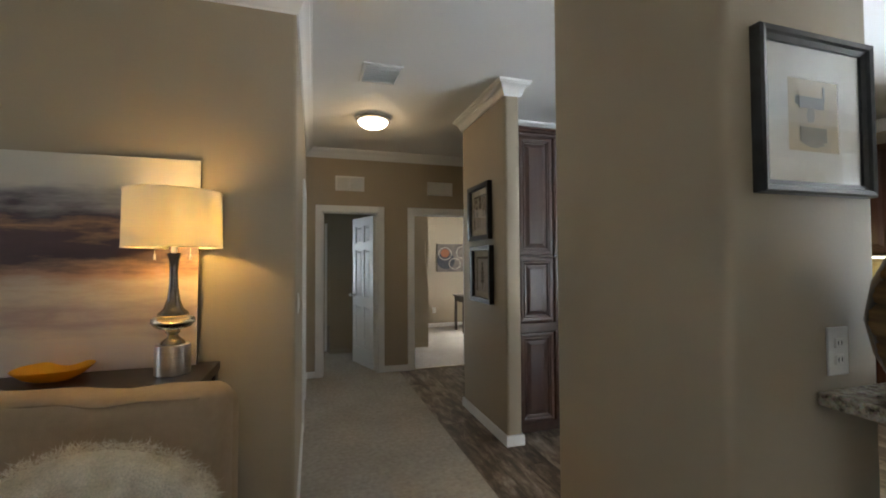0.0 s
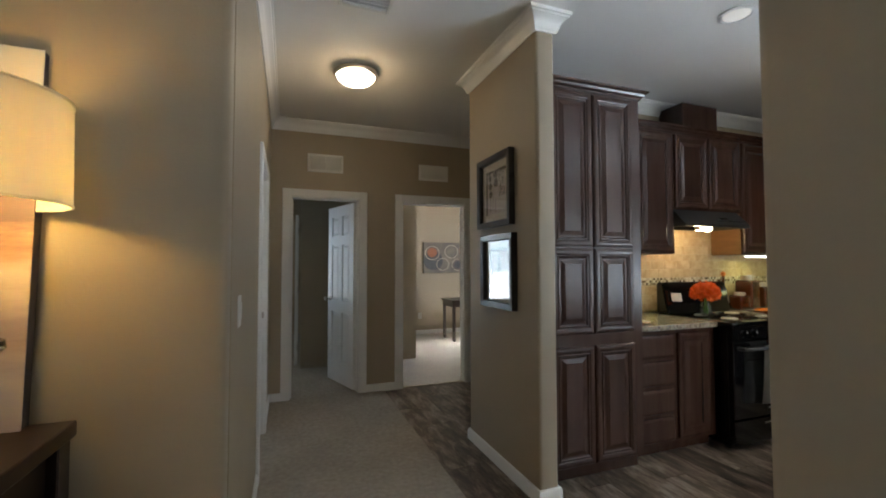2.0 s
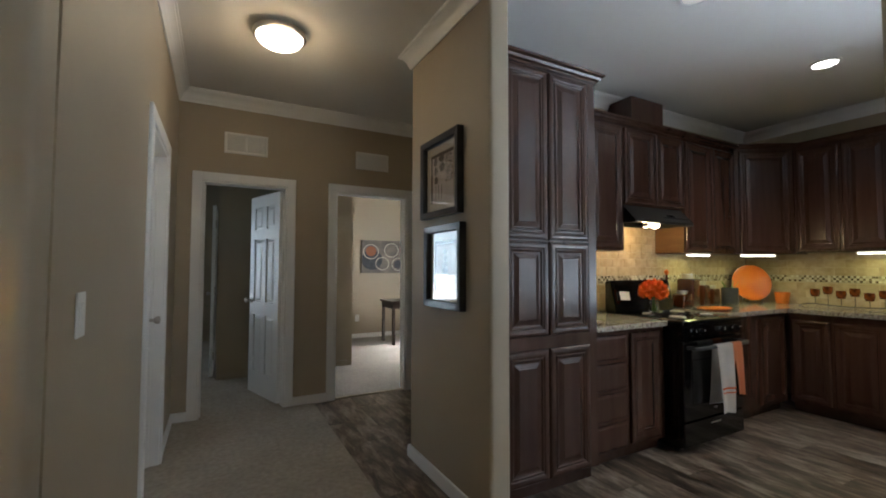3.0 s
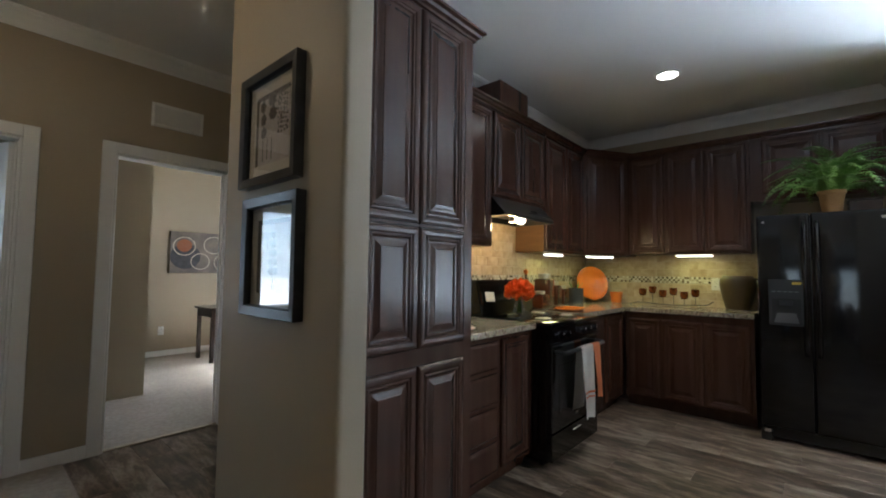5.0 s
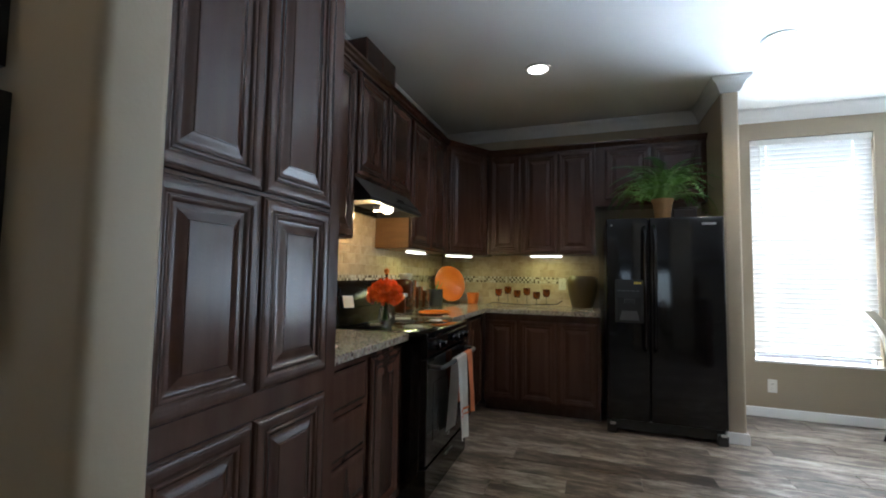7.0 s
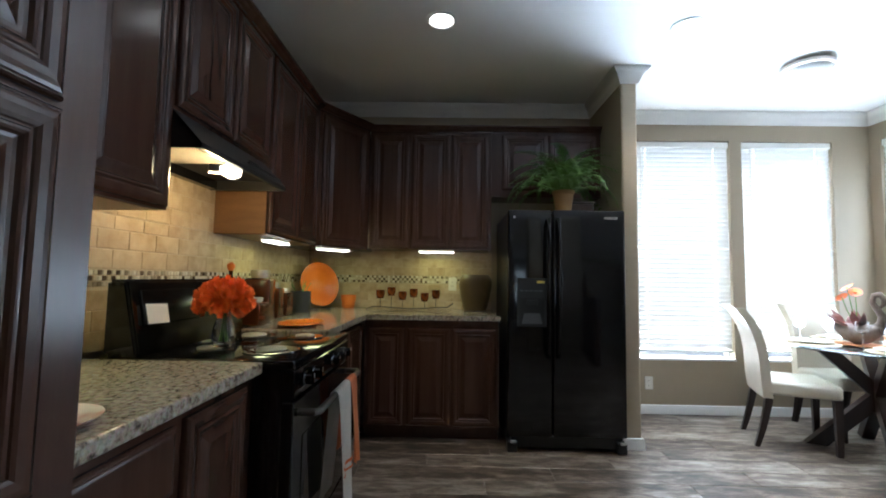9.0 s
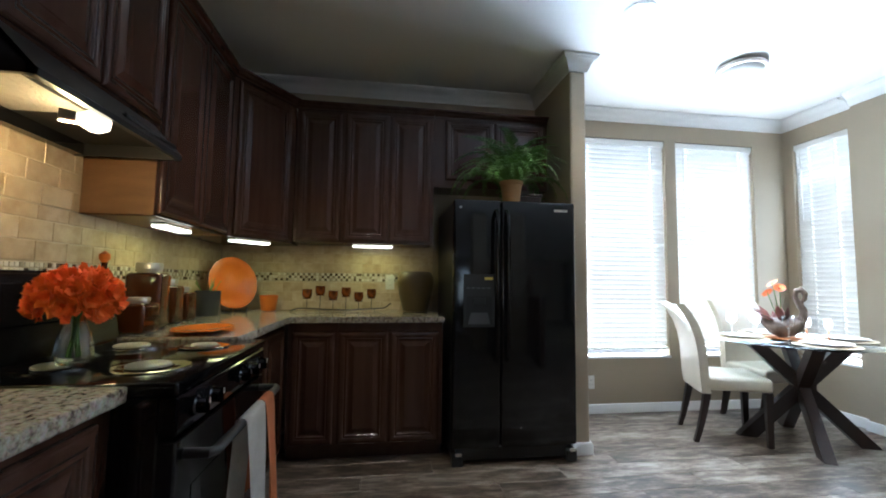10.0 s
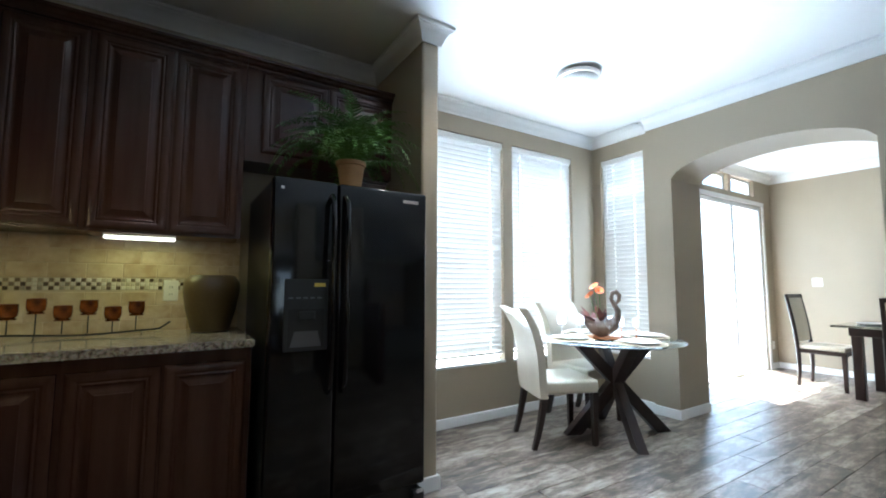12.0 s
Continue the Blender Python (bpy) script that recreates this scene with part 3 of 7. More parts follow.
def can_light(x, y, lit):
    ob = thing("recessed_light", pose(x, y, CEILING), "white round recessed downlight in the ceiling" + (", lit" if lit else ""), "ceiling light", "recessed ceiling lights")
    bm = bmesh.new()
    turned(bm, [(0.072, -0.002), (0.098, -0.002), (0.098, -0.008), (0.078, -0.012), (0.072, -0.006)], segments=36, close=False)
    part("trim_ring", bm, WHITE, ob, "", True)
    bm = bmesh.new()
    turned(bm, [(0.0, -0.014), (0.05, -0.010), (0.074, -0.004)], segments=32, close=False)
    part("lens", bm, CAN_LIT if lit else CAN_DIM, ob, "glowing lens", True)
    if lit:
        lamp("can_light_glow", "SPOT", pose(x, y, CEILING - 0.03), 24, (1.0, 0.86, 0.66), 0.06, angle=120)


can_light(5.42, 4.46, True)
can_light(5.47, 2.92, True)
can_light(3.80, 4.445, False)


def wall_plate(name, m, label, kind="outlet"):
    """An outlet or switch plate, facing local -y."""
    ob = thing(name, m, label, "wall " + kind)
    w = 0.115 if kind == "thermostat" else 0.072
    bm = bmesh.new()
    box(bm, -w / 2, -0.006, -0.058, w / 2, 0.0, 0.058, 0.003, 2)
    part("plate", bm, PLASTIC, ob)
    if kind == "outlet":
        for z in (-0.02, 0.02):
            bm = bmesh.new()
            box(bm, -0.016, -0.009, z - 0.013, 0.016, -0.005, z + 0.013, 0.003, 1)
            part("socket", bm, PLASTIC, ob)
            for x in (-0.006, 0.006):
                bm = bmesh.new()
                box(bm, x - 0.0012, -0.0096, z - 0.005, x + 0.0012, -0.0088, z + 0.005)
                part("slot", bm, BLACK_MATT, ob)
    else:
        bm = bmesh.new()
        box(bm, -0.017, -0.010, -0.033, 0.017, -0.005, 0.033, 0.003, 1)
        part("rocker", bm, PLASTIC, ob)
    return ob


wall_plate("light_switch", pose(LEFT, 4.50, 1.17, 0, 0, 90), "white rocker light switch on the hall wall", "switch")
wall_plate("power_outlet", pose(NOOK, 2.548, 0.275, 0, 0, -90), "white power outlet low on the window wall")
wall_plate("light_switch", pose(NOOK, 2.80, 1.15, 0, 0, -90), "white switch on the window wall beside the wing wall", "switch")
wall_plate("power_outlet", pose(3.74, 10.6, 0.36, 0, 0, 0), "white power outlet in the study")
wall_plate("power_outlet", pose(2.475, 2.58, 1.19, 0, 0, 0), "white outlet above the bar ledge")
wall_plate("thermostat", pose(6.02, DFAR, 1.235, 0, 0, 180), "white control plate on the dining wall", "thermostat")
wall_plate("power_outlet", pose(DINE, -3.0, 0.33, 0, 0, -90), "white power outlet beside the sliding door")

# ---- pictures ----
FRAME_BLACK = material("black_frame", (0.018, 0.018, 0.021), 0.30, second=(0.034, 0.034, 0.038), scale=14, stretch=(1, 1, 1), fine=0.2, coat=0.2)
MAT_CREAM = material("cream_mat", (0.62, 0.57, 0.47), 0.9, fine=0.06)
MAT_WHITE = material("white_mat", (0.80, 0.78, 0.73), 0.9, fine=0.04)
PAPER_DARK = material("print_taupe", (0.42, 0.37, 0.345), 0.9, second=(0.50, 0.45, 0.42), scale=18)
DARK_STRIP = material("brown_strip", (0.045, 0.032, 0.026), 0.85)
PAPER_CREAM = material("print_cream", (0.55, 0.46, 0.30), 0.9, second=(0.48, 0.42, 0.33), scale=14)
INK = material("print_ink", (0.03, 0.026, 0.024), 0.9, second=(0.07, 0.06, 0.055), scale=40)
INK_GREY = material("print_grey", (0.20, 0.21, 0.19), 0.9, second=(0.28, 0.27, 0.23), scale=30)
PICTURE_GLASS = glassy("picture_glass", (1, 1, 1), 0.0, 1.62)


def framed(name, m, w, h, border, mat_w, label, paper, mat, shapes, ink, deep=0.035, glass=None, inner=None):
    """A framed print hung on a wall, lower corner at the local origin, facing -y. shapes: (kind, x, z, rx, rz) in the print's own 0..1."""
    ob = thing(name, m, label, "picture")
    prof = [(0.0, 0.0), (0.0, -deep * 0.8), (border * 0.15, -deep), (border * 0.5, -deep * 0.92), (border * 0.62, -deep * 0.7), (border, -deep * 0.55), (border, 0.0)]
    if inner:      # a flat, deep box frame
        prof = [(0.0, 0.0), (0.0, -deep * 0.96), (0.002, -deep), (border * 0.86, -deep * 0.90), (border * 0.9, -deep * 0.86), (border, -deep * 0.55), (border, 0.0)]
    corners = [(0, 0), (w, 0), (w, h), (0, h)]
    inward = [(1, 1), (-1, 1), (-1, -1), (1, -1)]
    for i, n_ in enumerate(("frame_bottom", "frame_side", "frame_top", "frame_side")):
        bm = bmesh.new()
        j = (i + 1) % 4
        rows = [[bm.verts.new((corners[k][0] + inward[k][0] * o, d, corners[k][1] + inward[k][1] * o)) for o, d in prof] for k in (i, j)]
        for k in range(len(prof)):
            l = (k + 1) % len(prof)
            bm.faces.new((rows[0][k], rows[0][l], rows[1][l], rows[1][k]))
        part(n_, bm, FRAME_BLACK, ob)
    bm = bmesh.new()
    box(bm, border * 0.8, -0.006, border * 0.8, w - border * 0.8, -0.002, h - border * 0.8)
    part("print", bm, paper, ob, "printed sheet")
    a = border + mat_w
    for n_, b in (("mat_side", (border * 0.8, border * 0.8, a, h - border * 0.8)), ("mat_side", (w - a, border * 0.8, w - border * 0.8, h - border * 0.8)), ("mat_bottom", (a, border * 0.8, w - a, a)), ("mat_top", (a, h - a, w - a, h - border * 0.8))):
        bm = bmesh.new()
        box(bm, b[0], -0.009, b[1], b[2], -0.0062, b[3])
        part(n_, bm, mat, ob)
    if inner:      # dark strips inside the mat, wide at left and top
        e = a + 0.020
        for n_, b in (("inner_strip_side", (a, a, e, h - a)), ("inner_strip_side", (w - a - 0.006, a, w - a, h - a)), ("inner_strip_top", (e, h - e, w - a - 0.006, h - a))):
            bm = bmesh.new()
            box(bm, b[0], -0.0078, b[1], b[2], -0.0061, b[3])
            part(n_, bm, inner, ob, "dark brown strip inside the mat")
    pw, ph = w - 2 * a, h - 2 * a
    for kind, x, z, rx, rz in shapes:
        bm = bmesh.new()
        if kind == "bar":
            box(bm, a + (x - rx) * pw, -0.0072, a + (z - rz) * ph, a + (x + rx) * pw, -0.006, a + (z + rz) * ph)
        else:
            n_ = 14
            ring = [bm.verts.new((a + (x + rx * math.cos(2 * math.pi * i / n_) * (1 + 0.16 * math.sin(3.1 * i + 9 * x))) * pw, -0.0068, a + (z + rz * math.sin(2 * math.pi * i / n_) * (1 + 0.16 * math.cos(2.3 * i + 7 * z))) * ph)) for i in range(n_)]
            bm.faces.new(ring)
        part("motif", bm, ink, ob)
    bm = bmesh.new()
    box(bm, border * 0.9, -0.0135, border * 0.9, w - border * 0.9, -0.0115, h - border * 0.9)
    flat_glass(part("glass", bm, glass or PICTURE_GLASS, ob, "clear picture glass"))
    return ob


seeds = [("blob", 0.20 + 0.28 * (i % 2) + 0.02 * (i // 2), 0.84 - 0.19 * (i // 2) + 0.05 * (i % 2), 0.085 + 0.035 * (i % 2), 0.085 + 0.015 * (i % 2)) for i in range(5)]
stalks = [("bar", 0.22 + 0.13 * i, 0.20 + 0.02 * (i % 2), 0.007, 0.15) for i in range(3)]
flecks = [("blob", 0.67 + 0.075 * (i % 4) + 0.02 * math.sin(7 * i), 0.40 + 0.052 * (i // 4) + 0.012 * math.sin(5 * i), 0.026 + 0.010 * math.sin(3 * i), 0.020 + 0.007 * math.cos(4 * i)) for i in range(44)]
framed("framed_picture", pose(STUB, 5.565, 1.595, 0, 0, -90), 0.478, 0.49, 0.043, 0.050, "black-framed botanical print with a cream mat on the taupe wall", PAPER_DARK, MAT_CREAM, seeds + stalks + flecks, INK, 0.042, inner=DARK_STRIP)
leaves_ = [("blob", 0.5, 0.30 + 0.12 * i, 0.16 - 0.02 * i, 0.055) for i in range(5)] + [("bar", 0.5, 0.45, 0.01, 0.38)]
framed("framed_picture", pose(STUB, 5.512, 1.053, 0, 0, -90), 0.452, 0.49, 0.043, 0.050, "black-framed botanical print that mirrors a bright window", PAPER_DARK, MAT_CREAM, leaves_, INK, 0.042, inner=DARK_STRIP)
cups = [("bar", 0.48, 0.68, 0.24, 0.08), ("blob", 0.20, 0.70, 0.05, 0.07), ("bar", 0.72, 0.82, 0.02, 0.10), ("blob", 0.45, 0.50, 0.08, 0.10), ("bar", 0.5, 0.24, 0.26, 0.10), ("blob", 0.5, 0.13, 0.22, 0.07)]
framed("framed_picture", pose(2.215, 2.58, 1.565, 0, 0, 0), 0.385, 0.385, 0.030, 0.075, "black-framed cup print with a wide white mat", PAPER_CREAM, MAT_WHITE, cups, INK_GREY, 0.03, glassy("thin_glass", (1, 1, 1), 0.0, 1.3))

# abstract canvas of rings in the study
CANVAS_TAUPE = material("canvas_taupe", (0.24, 0.20, 0.165), 0.85, second=(0.14, 0.12, 0.11), scale=5, fine=0.2)
ob = thing("abstract_canvas", pose(3.80, 10.6, 1.18), "taupe abstract canvas painted with overlapping rings", "painting")
bm = bmesh.new()
box(bm, 0, -0.035, 0, 0.92, 0, 0.60, 0.003, 1)
part("canvas", bm, CANVAS_TAUPE, ob)
RING_ORANGE = material("paint_orange", (0.30, 0.12, 0.06), 0.8, second=(0.30, 0.10, 0.04), scale=20)
RING_PALE = material("paint_pale", (0.60, 0.54, 0.44), 0.8, second=(0.45, 0.40, 0.33), scale=20)
RING_DARK = material("paint_slate", (0.05, 0.052, 0.058), 0.8, second=(0.08, 0.08, 0.09), scale=14)
for n_, x, z, r0, r1, mat_, y in (("disc", 0.20, 0.24, 0.0, 0.20, RING_DARK, -0.0362), ("disc", 0.18, 0.40, 0.0, 0.10, RING_ORANGE, -0.0374), ("ring", 0.18, 0.39, 0.135, 0.15, RING_PALE, -0.0382), ("ring", 0.58, 0.42, 0.13, 0.145, RING_PALE, -0.0382),
                                  ("ring", 0.40, 0.17, 0.12, 0.133, RING_PALE, -0.0386), ("ring", 0.72, 0.16, 0.12, 0.132, RING_PALE, -0.039), ("disc", 0.72, 0.16, 0.0, 0.085, RING_DARK, -0.0374), ("ring", 0.86, 0.44, 0.10, 0.112, RING_ORANGE, -0.0382)):
    bm = bmesh.new()
    k = 40
    outer = [bm.verts.new((x + r1 * math.cos(2 * math.pi * i / k), y, min(0.598, max(0.002, z + 0.92 * r1 * math.sin(2 * math.pi * i / k))))) for i in range(k)]
    for v in outer:
        v.co.x = min(v.co.x, 0.918)
    if r0:
        inner = [bm.verts.new((min(0.916, x + r0 * math.cos(2 * math.pi * i / k)), y, min(0.596, max(0.004, z + 0.92 * r0 * math.sin(2 * math.pi * i / k))))) for i in range(k)]
        for i in range(k):
            bm.faces.new((outer[i], outer[(i + 1) % k], inner[(i + 1) % k], inner[i]))
    else:
        bm.faces.new(outer)
    part("painted_" + n_, bm, mat_, ob)

# study desk, of which one end shows
desk = thing("writing_desk", pose(4.04, 9.60, 0), "slim dark wooden writing desk with square legs", "desk")
bm = bmesh.new()
box(bm, -0.03, -0.03, 0.70, 1.05, 0.55, 0.725, 0.003, 1)
part("desktop", bm, DARK_WOOD, desk)
bm = bmesh.new()
box(bm, 0.0, 0.0, 0.60, 1.02, 0.52, 0.70)
part("apron", bm, DARK_WOOD, desk)
for x in (0.0, 0.975):
    for y in (0.0, 0.475):
        bm = bmesh.new()
        box(bm, x, y, 0.006, x + 0.045, y + 0.045, 0.60, 0.003, 1)
        part("leg", bm, DARK_WOOD, desk)

# ---- living room end ----
SOFA = material("beige_suede", (0.40, 0.30, 0.20), 0.85, second=(0.33, 0.245, 0.16), scale=3, fine=0.12, bump=0.15, bump_scale=200)
sofa = thing("sofa", pose(0.98, 3.42, 0, 0, 0, -6), "beige suede sofa with a soft padded back", "sofa")


def cushion(x0, y0, z0, x1, y1, z1, r):
    """A padded block with large soft edges."""
    bm = bmesh.new()
    box(bm, x0, y0, z0, x1, y1, z1, r, 5)
    return bm


for n_, b, r in (("seat_base", (-1.25, -0.66, 0.08, 0.0, 0.0, 0.34), 0.03), ("seat_cushion", (-1.24, -0.70, 0.34, -0.01, -0.02, 0.50), 0.05),
                 ("backrest", (-1.26, 0.06, 0.10, 0.005, 0.175, 0.955), 0.045), ("back_cushion", (-1.25, -0.07, 0.50, 0.0, 0.16, 1.0), 0.07)):
    bm = cushion(*b, r)
    bmesh.ops.subdivide_edges(bm, edges=[e_ for e_ in bm.edges if abs(e_.verts[0].co.x - e_.verts[1].co.x) > 0.4], cuts=16)
    for v in bm.verts:
        v.co.z += (0.007 * math.sin(v.co.x * 9 + 1) + 0.004 * math.sin(v.co.x * 23)) * (v.co.z > 0.9)
        v.co.y += 0.008 * math.sin(v.co.x * 7 + v.co.z * 9) * (v.co.z > 0.55)
    part(n_, bm, SOFA, sofa, "", True)
bm = bmesh.new()
tube(bm, [(-1.18 + 1.12 * i / 40, -0.045 + 0.004 * math.sin(i), 0.986 + 0.007 * math.sin((-1.18 + 1.12 * i / 40) * 9 + 1) + 0.004 * math.sin((-1.18 + 1.12 * i / 40) * 23)) for i in range(41)], 0.004, 6)
part("seam_piping", bm, SOFA, sofa, "", True)
for x in (-1.2, -0.07):
    for y in (-0.6, 0.08):
        bm = bmesh.new()
        box(bm, x, y, 0.006, x + 0.05, y + 0.05, 0.10)
        part("foot", bm, DARK_WOOD, sofa)

FUR = material("white_fur", (0.84, 0.78, 0.66), 0.95, second=(0.62, 0.55, 0.43), scale=16, fine=0.4, bump=0.8, bump_scale=160)
rng = random.Random(4)
bm = bmesh.new()
bmesh.ops.create_icosphere(bm, subdivisions=4, radius=1.0)
for v in bm.verts:
    v.co = Vector((v.co.x * 0.27, v.co.y * 0.10, v.co.z * 0.20))
hairs = [v.co.copy() for v in bm.verts if v.co.y < 0.06]
for c in hairs:
    for _ in range(42):
        p = c + Vector((rng.uniform(-0.02, 0.02), rng.uniform(-0.01, 0.01), rng.uniform(-0.02, 0.02)))
        way = Vector((p.x / 0.07, p.y / 0.012, p.z / 0.04)).normalized() + Vector((rng.uniform(-0.9, 0.9), rng.uniform(-0.4, 0.2), rng.uniform(-1.2, 0.6)))
        way.normalize()
        side = way.orthogonal().normalized() * 0.0007
        tip = p + way * (rng.uniform(0.010, 0.026) + 0.005 * math.sin(40 * p.x) * math.sin(50 * p.z)) + Vector((0, 0, -0.005))
        bm.faces.new([bm.verts.new(q) for q in (p - side, p + side, tip)])
solid("fur_pillow", bm, FUR, "fluffy white faux-fur pillow leaning on the sofa back", "pillow", "", False, pose(0.69, 3.19, 0.69, -14, 0, 4) @ Matrix.Scale(1.12, 4))

console = thing("console_table", pose(0, 0, 0), "dark polished wooden console table behind the sofa", "table")
bm = bmesh.new()
box(bm, -1.2, 3.765, 0.90, 0.832, 4.135, 0.94, 0.004, 2)
part("tabletop", bm, DARK_WOOD, console)
bm = bmesh.new()
box(bm, -1.15, 3.80, 0.78, 0.80, 4.11, 0.90)
part("apron", bm, DARK_WOOD, console)
for x in (-1.17, 0.765):
    for y in (3.78, 4.06):
        bm = bmesh.new()
        box(bm, x, y, 0.006, x + 0.06, y + 0.06, 0.90, 0.004, 1)
        part("leg", bm, DARK_WOOD, console)
bm = bmesh.new()
box(bm, -1.13, 3.80, 0.20, 0.78, 4.11, 0.235, 0.003, 1)
part("lower_shelf", bm, DARK_WOOD, console)

# painted seascape canvas that leans on the wall
SEA = bpy.data.materials.new("seascape_paint")
SEA.use_nodes = True
t = SEA.node_tree
co = t.nodes.new("ShaderNodeTexCoord")
mp = t.nodes.new("ShaderNodeMapping")
mp.inputs["Scale"].default_value = (1.1, 1, 5.5)
ns = t.nodes.new("ShaderNodeTexNoise")
ns.inputs["Scale"].default_value, ns.inputs["Detail"].default_value, ns.inputs["Roughness"].default_value = 2.2, 9, 0.62
sep = t.nodes.new("ShaderNodeSeparateXYZ")
ad = t.nodes.new("ShaderNodeMath")
ad.operation = "MULTIPLY_ADD"
ad.inputs[1].default_value = 0.34
rp = t.nodes.new("ShaderNodeValToRGB")
t.links.new(co.outputs["Object"], mp.inputs[0])
t.links.new(mp.outputs[0], ns.inputs["Vector"])
t.links.new(co.outputs["Object"], sep.inputs[0])
t.links.new(ns.outputs[0], ad.inputs[0])
t.links.new(sep.outputs["Z"], ad.inputs[2])
t.links.new(ad.outputs[0], rp.inputs[0])
stops = [(0.14, (0.50, 0.42, 0.42)), (0.30, (0.58, 0.48, 0.38)), (0.40, (0.40, 0.30, 0.27)), (0.50, (0.62, 0.52, 0.40)), (0.60, (0.44, 0.26, 0.17)), (0.67, (0.10, 0.065, 0.07)), (0.76, (0.13, 0.08, 0.085)), (0.80, (0.42, 0.24, 0.14)),
         (0.855, (0.085, 0.065, 0.085)), (0.93, (0.36, 0.33, 0.32)), (1.00, (0.62, 0.58, 0.50)), (1.10, (0.66, 0.62, 0.54))]
rp.color_ramp.elements[0].position, rp.color_ramp.elements[0].color = stops[0][0], (*stops[0][1], 1)
rp.color_ramp.elements[1].position, rp.color_ramp.elements[1].color = 1.0, (*stops[-2][1], 1)
for p_, c_ in stops[1:-2]:
    el = rp.color_ramp.elements.new(p_)
    el.color = (*c_, 1)
t.links.new(rp.outputs[0], t.nodes["Principled BSDF"].inputs["Base Color"])
t.nodes["Principled BSDF"].inputs["Roughness"].default_value = 0.55
bp = t.nodes.new("ShaderNodeBump")
bp.inputs["Strength"].default_value = 0.3
bp.inputs["Distance"].default_value = 0.004
t.links.new(ns.outputs[0], bp.inputs["Height"])
t.links.new(bp.outputs[0], t.nodes["Principled BSDF"].inputs["Normal"])
ob = thing("seascape_painting", pose(-0.62, 4.085, 0.941, -3.0), "large canvas painting of a dusky sea, leaning on the wall", "painting")
bm = bmesh.new()
box(bm, 0, -0.002, 0, 1.36, 0.002, 0.96)
part("painted_face", bm, SEA, ob)
bm = bmesh.new()
box(bm, 0.002, 0.0022, 0.002, 1.358, 0.038, 0.958)
part("stretcher", bm, material("canvas_edge", (0.05, 0.04, 0.035), 0.8), ob, "dark canvas edge")

# table lamp
TX, TY, TZ = 0.685, 3.93, 0.941
SMOKE = glassy("smoked_glass", (0.85, 0.72, 0.50), 0.02)
GUNMETAL = material("gunmetal", (0.20, 0.18, 0.16), 0.22, 1.0, scale=8, fine=0.1)
lampob = thing("table_lamp", pose(TX, TY + 0.012, TZ) @ Matrix.Diagonal((0.95, 0.95, 0.985, 1)), "lit table lamp with a cream drum shade and metal base", "lamp")
bm = bmesh.new()
turned(bm, [(0.068, 0), (0.071, 0.003), (0.071, 0.125), (0.068, 0.128), (0.0, 0.128)], segments=48)
part("base_drum", bm, STEEL, lampob, "brushed steel drum", True)
bm = bmesh.new()
turned(bm, [(0.05, 0.128), (0.045, 0.14), (0.026, 0.155), (0.02, 0.168), (0.03, 0.176), (0.03, 0.182), (0.022, 0.186)], segments=32)
part("collar", bm, GUNMETAL, lampob, "", True)
bm = bmesh.new()
turned(bm, [(0.03, 0.186), (0.07, 0.20), (0.088, 0.222), (0.085, 0.240), (0.06, 0.252), (0.03, 0.256)], segments=40)
part("glass_bulb", bm, SMOKE, lampob, "smoked mercury glass bulge", True)
bm = bmesh.new()
turned(bm, [(0.062, 0.254), (0.060, 0.262), (0.040, 0.28), (0.026, 0.32), (0.019, 0.38), (0.017, 0.44), (0.021, 0.49), (0.032, 0.515), (0.033, 0.52)], segments=32)
part("neck", bm, GUNMETAL, lampob, "dark metal neck", True)
bm = bmesh.new()
turned(bm, [(0.012, 0.52), (0.012, 0.60), (0.016, 0.61), (0.016, 0.66)], segments=16)
part("socket_stem", bm, STEEL, lampob, "", True)
SHADE = translucent("cream_shade", (0.90, 0.82, 0.64), 0.25, 0.8)
t = SHADE.node_tree
rf = t.nodes.new("ShaderNodeBsdfRefraction")      # light seen blurred through the weave
rf.inputs["Color"].default_value = (0.95, 0.88, 0.70, 1)
rf.inputs["Roughness"].default_value, rf.inputs["IOR"].default_value = 0.7, 1.05
mx = t.nodes.new("ShaderNodeMixShader")
mx.inputs[0].default_value = 0.06
t.links.new(t.nodes["Mix Shader"].outputs[0], mx.inputs[1])
t.links.new(rf.outputs[0], mx.inputs[2])
t.links.new(mx.outputs[0], t.nodes["Material Output"].inputs[0])
bm = bmesh.new()
turned(bm, [(0.196, 0.545), (0.193, 0.785), (0.190, 0.785), (0.193, 0.545), (0.196, 0.545)], segments=64, close=False)
part("shade", bm, SHADE, lampob, "cream linen drum shade", True)
for z in (0.545, 0.785):
    bm = bmesh.new()
    r = 0.1955 if z < 0.6 else 0.1925
    tube(bm, [(r * math.cos(2 * math.pi * i / 48), r * math.sin(2 * math.pi * i / 48), z) for i in range(48)], 0.0035, 6, True)
    part("shade_rim", bm, SHADE, lampob, "", True)
for x in (-0.07, 0.07):
    bm = bmesh.new()
    tube(bm, [(x, -0.02, 0.60), (x, -0.02, 0.515)], 0.0012, 5)
    turned(bm, [(0.002, 0.49), (0.0055, 0.492), (0.0045, 0.512), (0.001, 0.516)], x, -0.02, 10)
    part("pull_chain", bm, STEEL, lampob)
bm = bmesh.new()
turned(bm, [(0.0, 0.665), (0.02, 0.668), (0.028, 0.69), (0.022, 0.715), (0.0, 0.725)], segments=20)
part("bulb", bm, glowing("lamp_bulb", (1.0, 0.72, 0.36), 30.0), lampob, "glowing bulb", True)
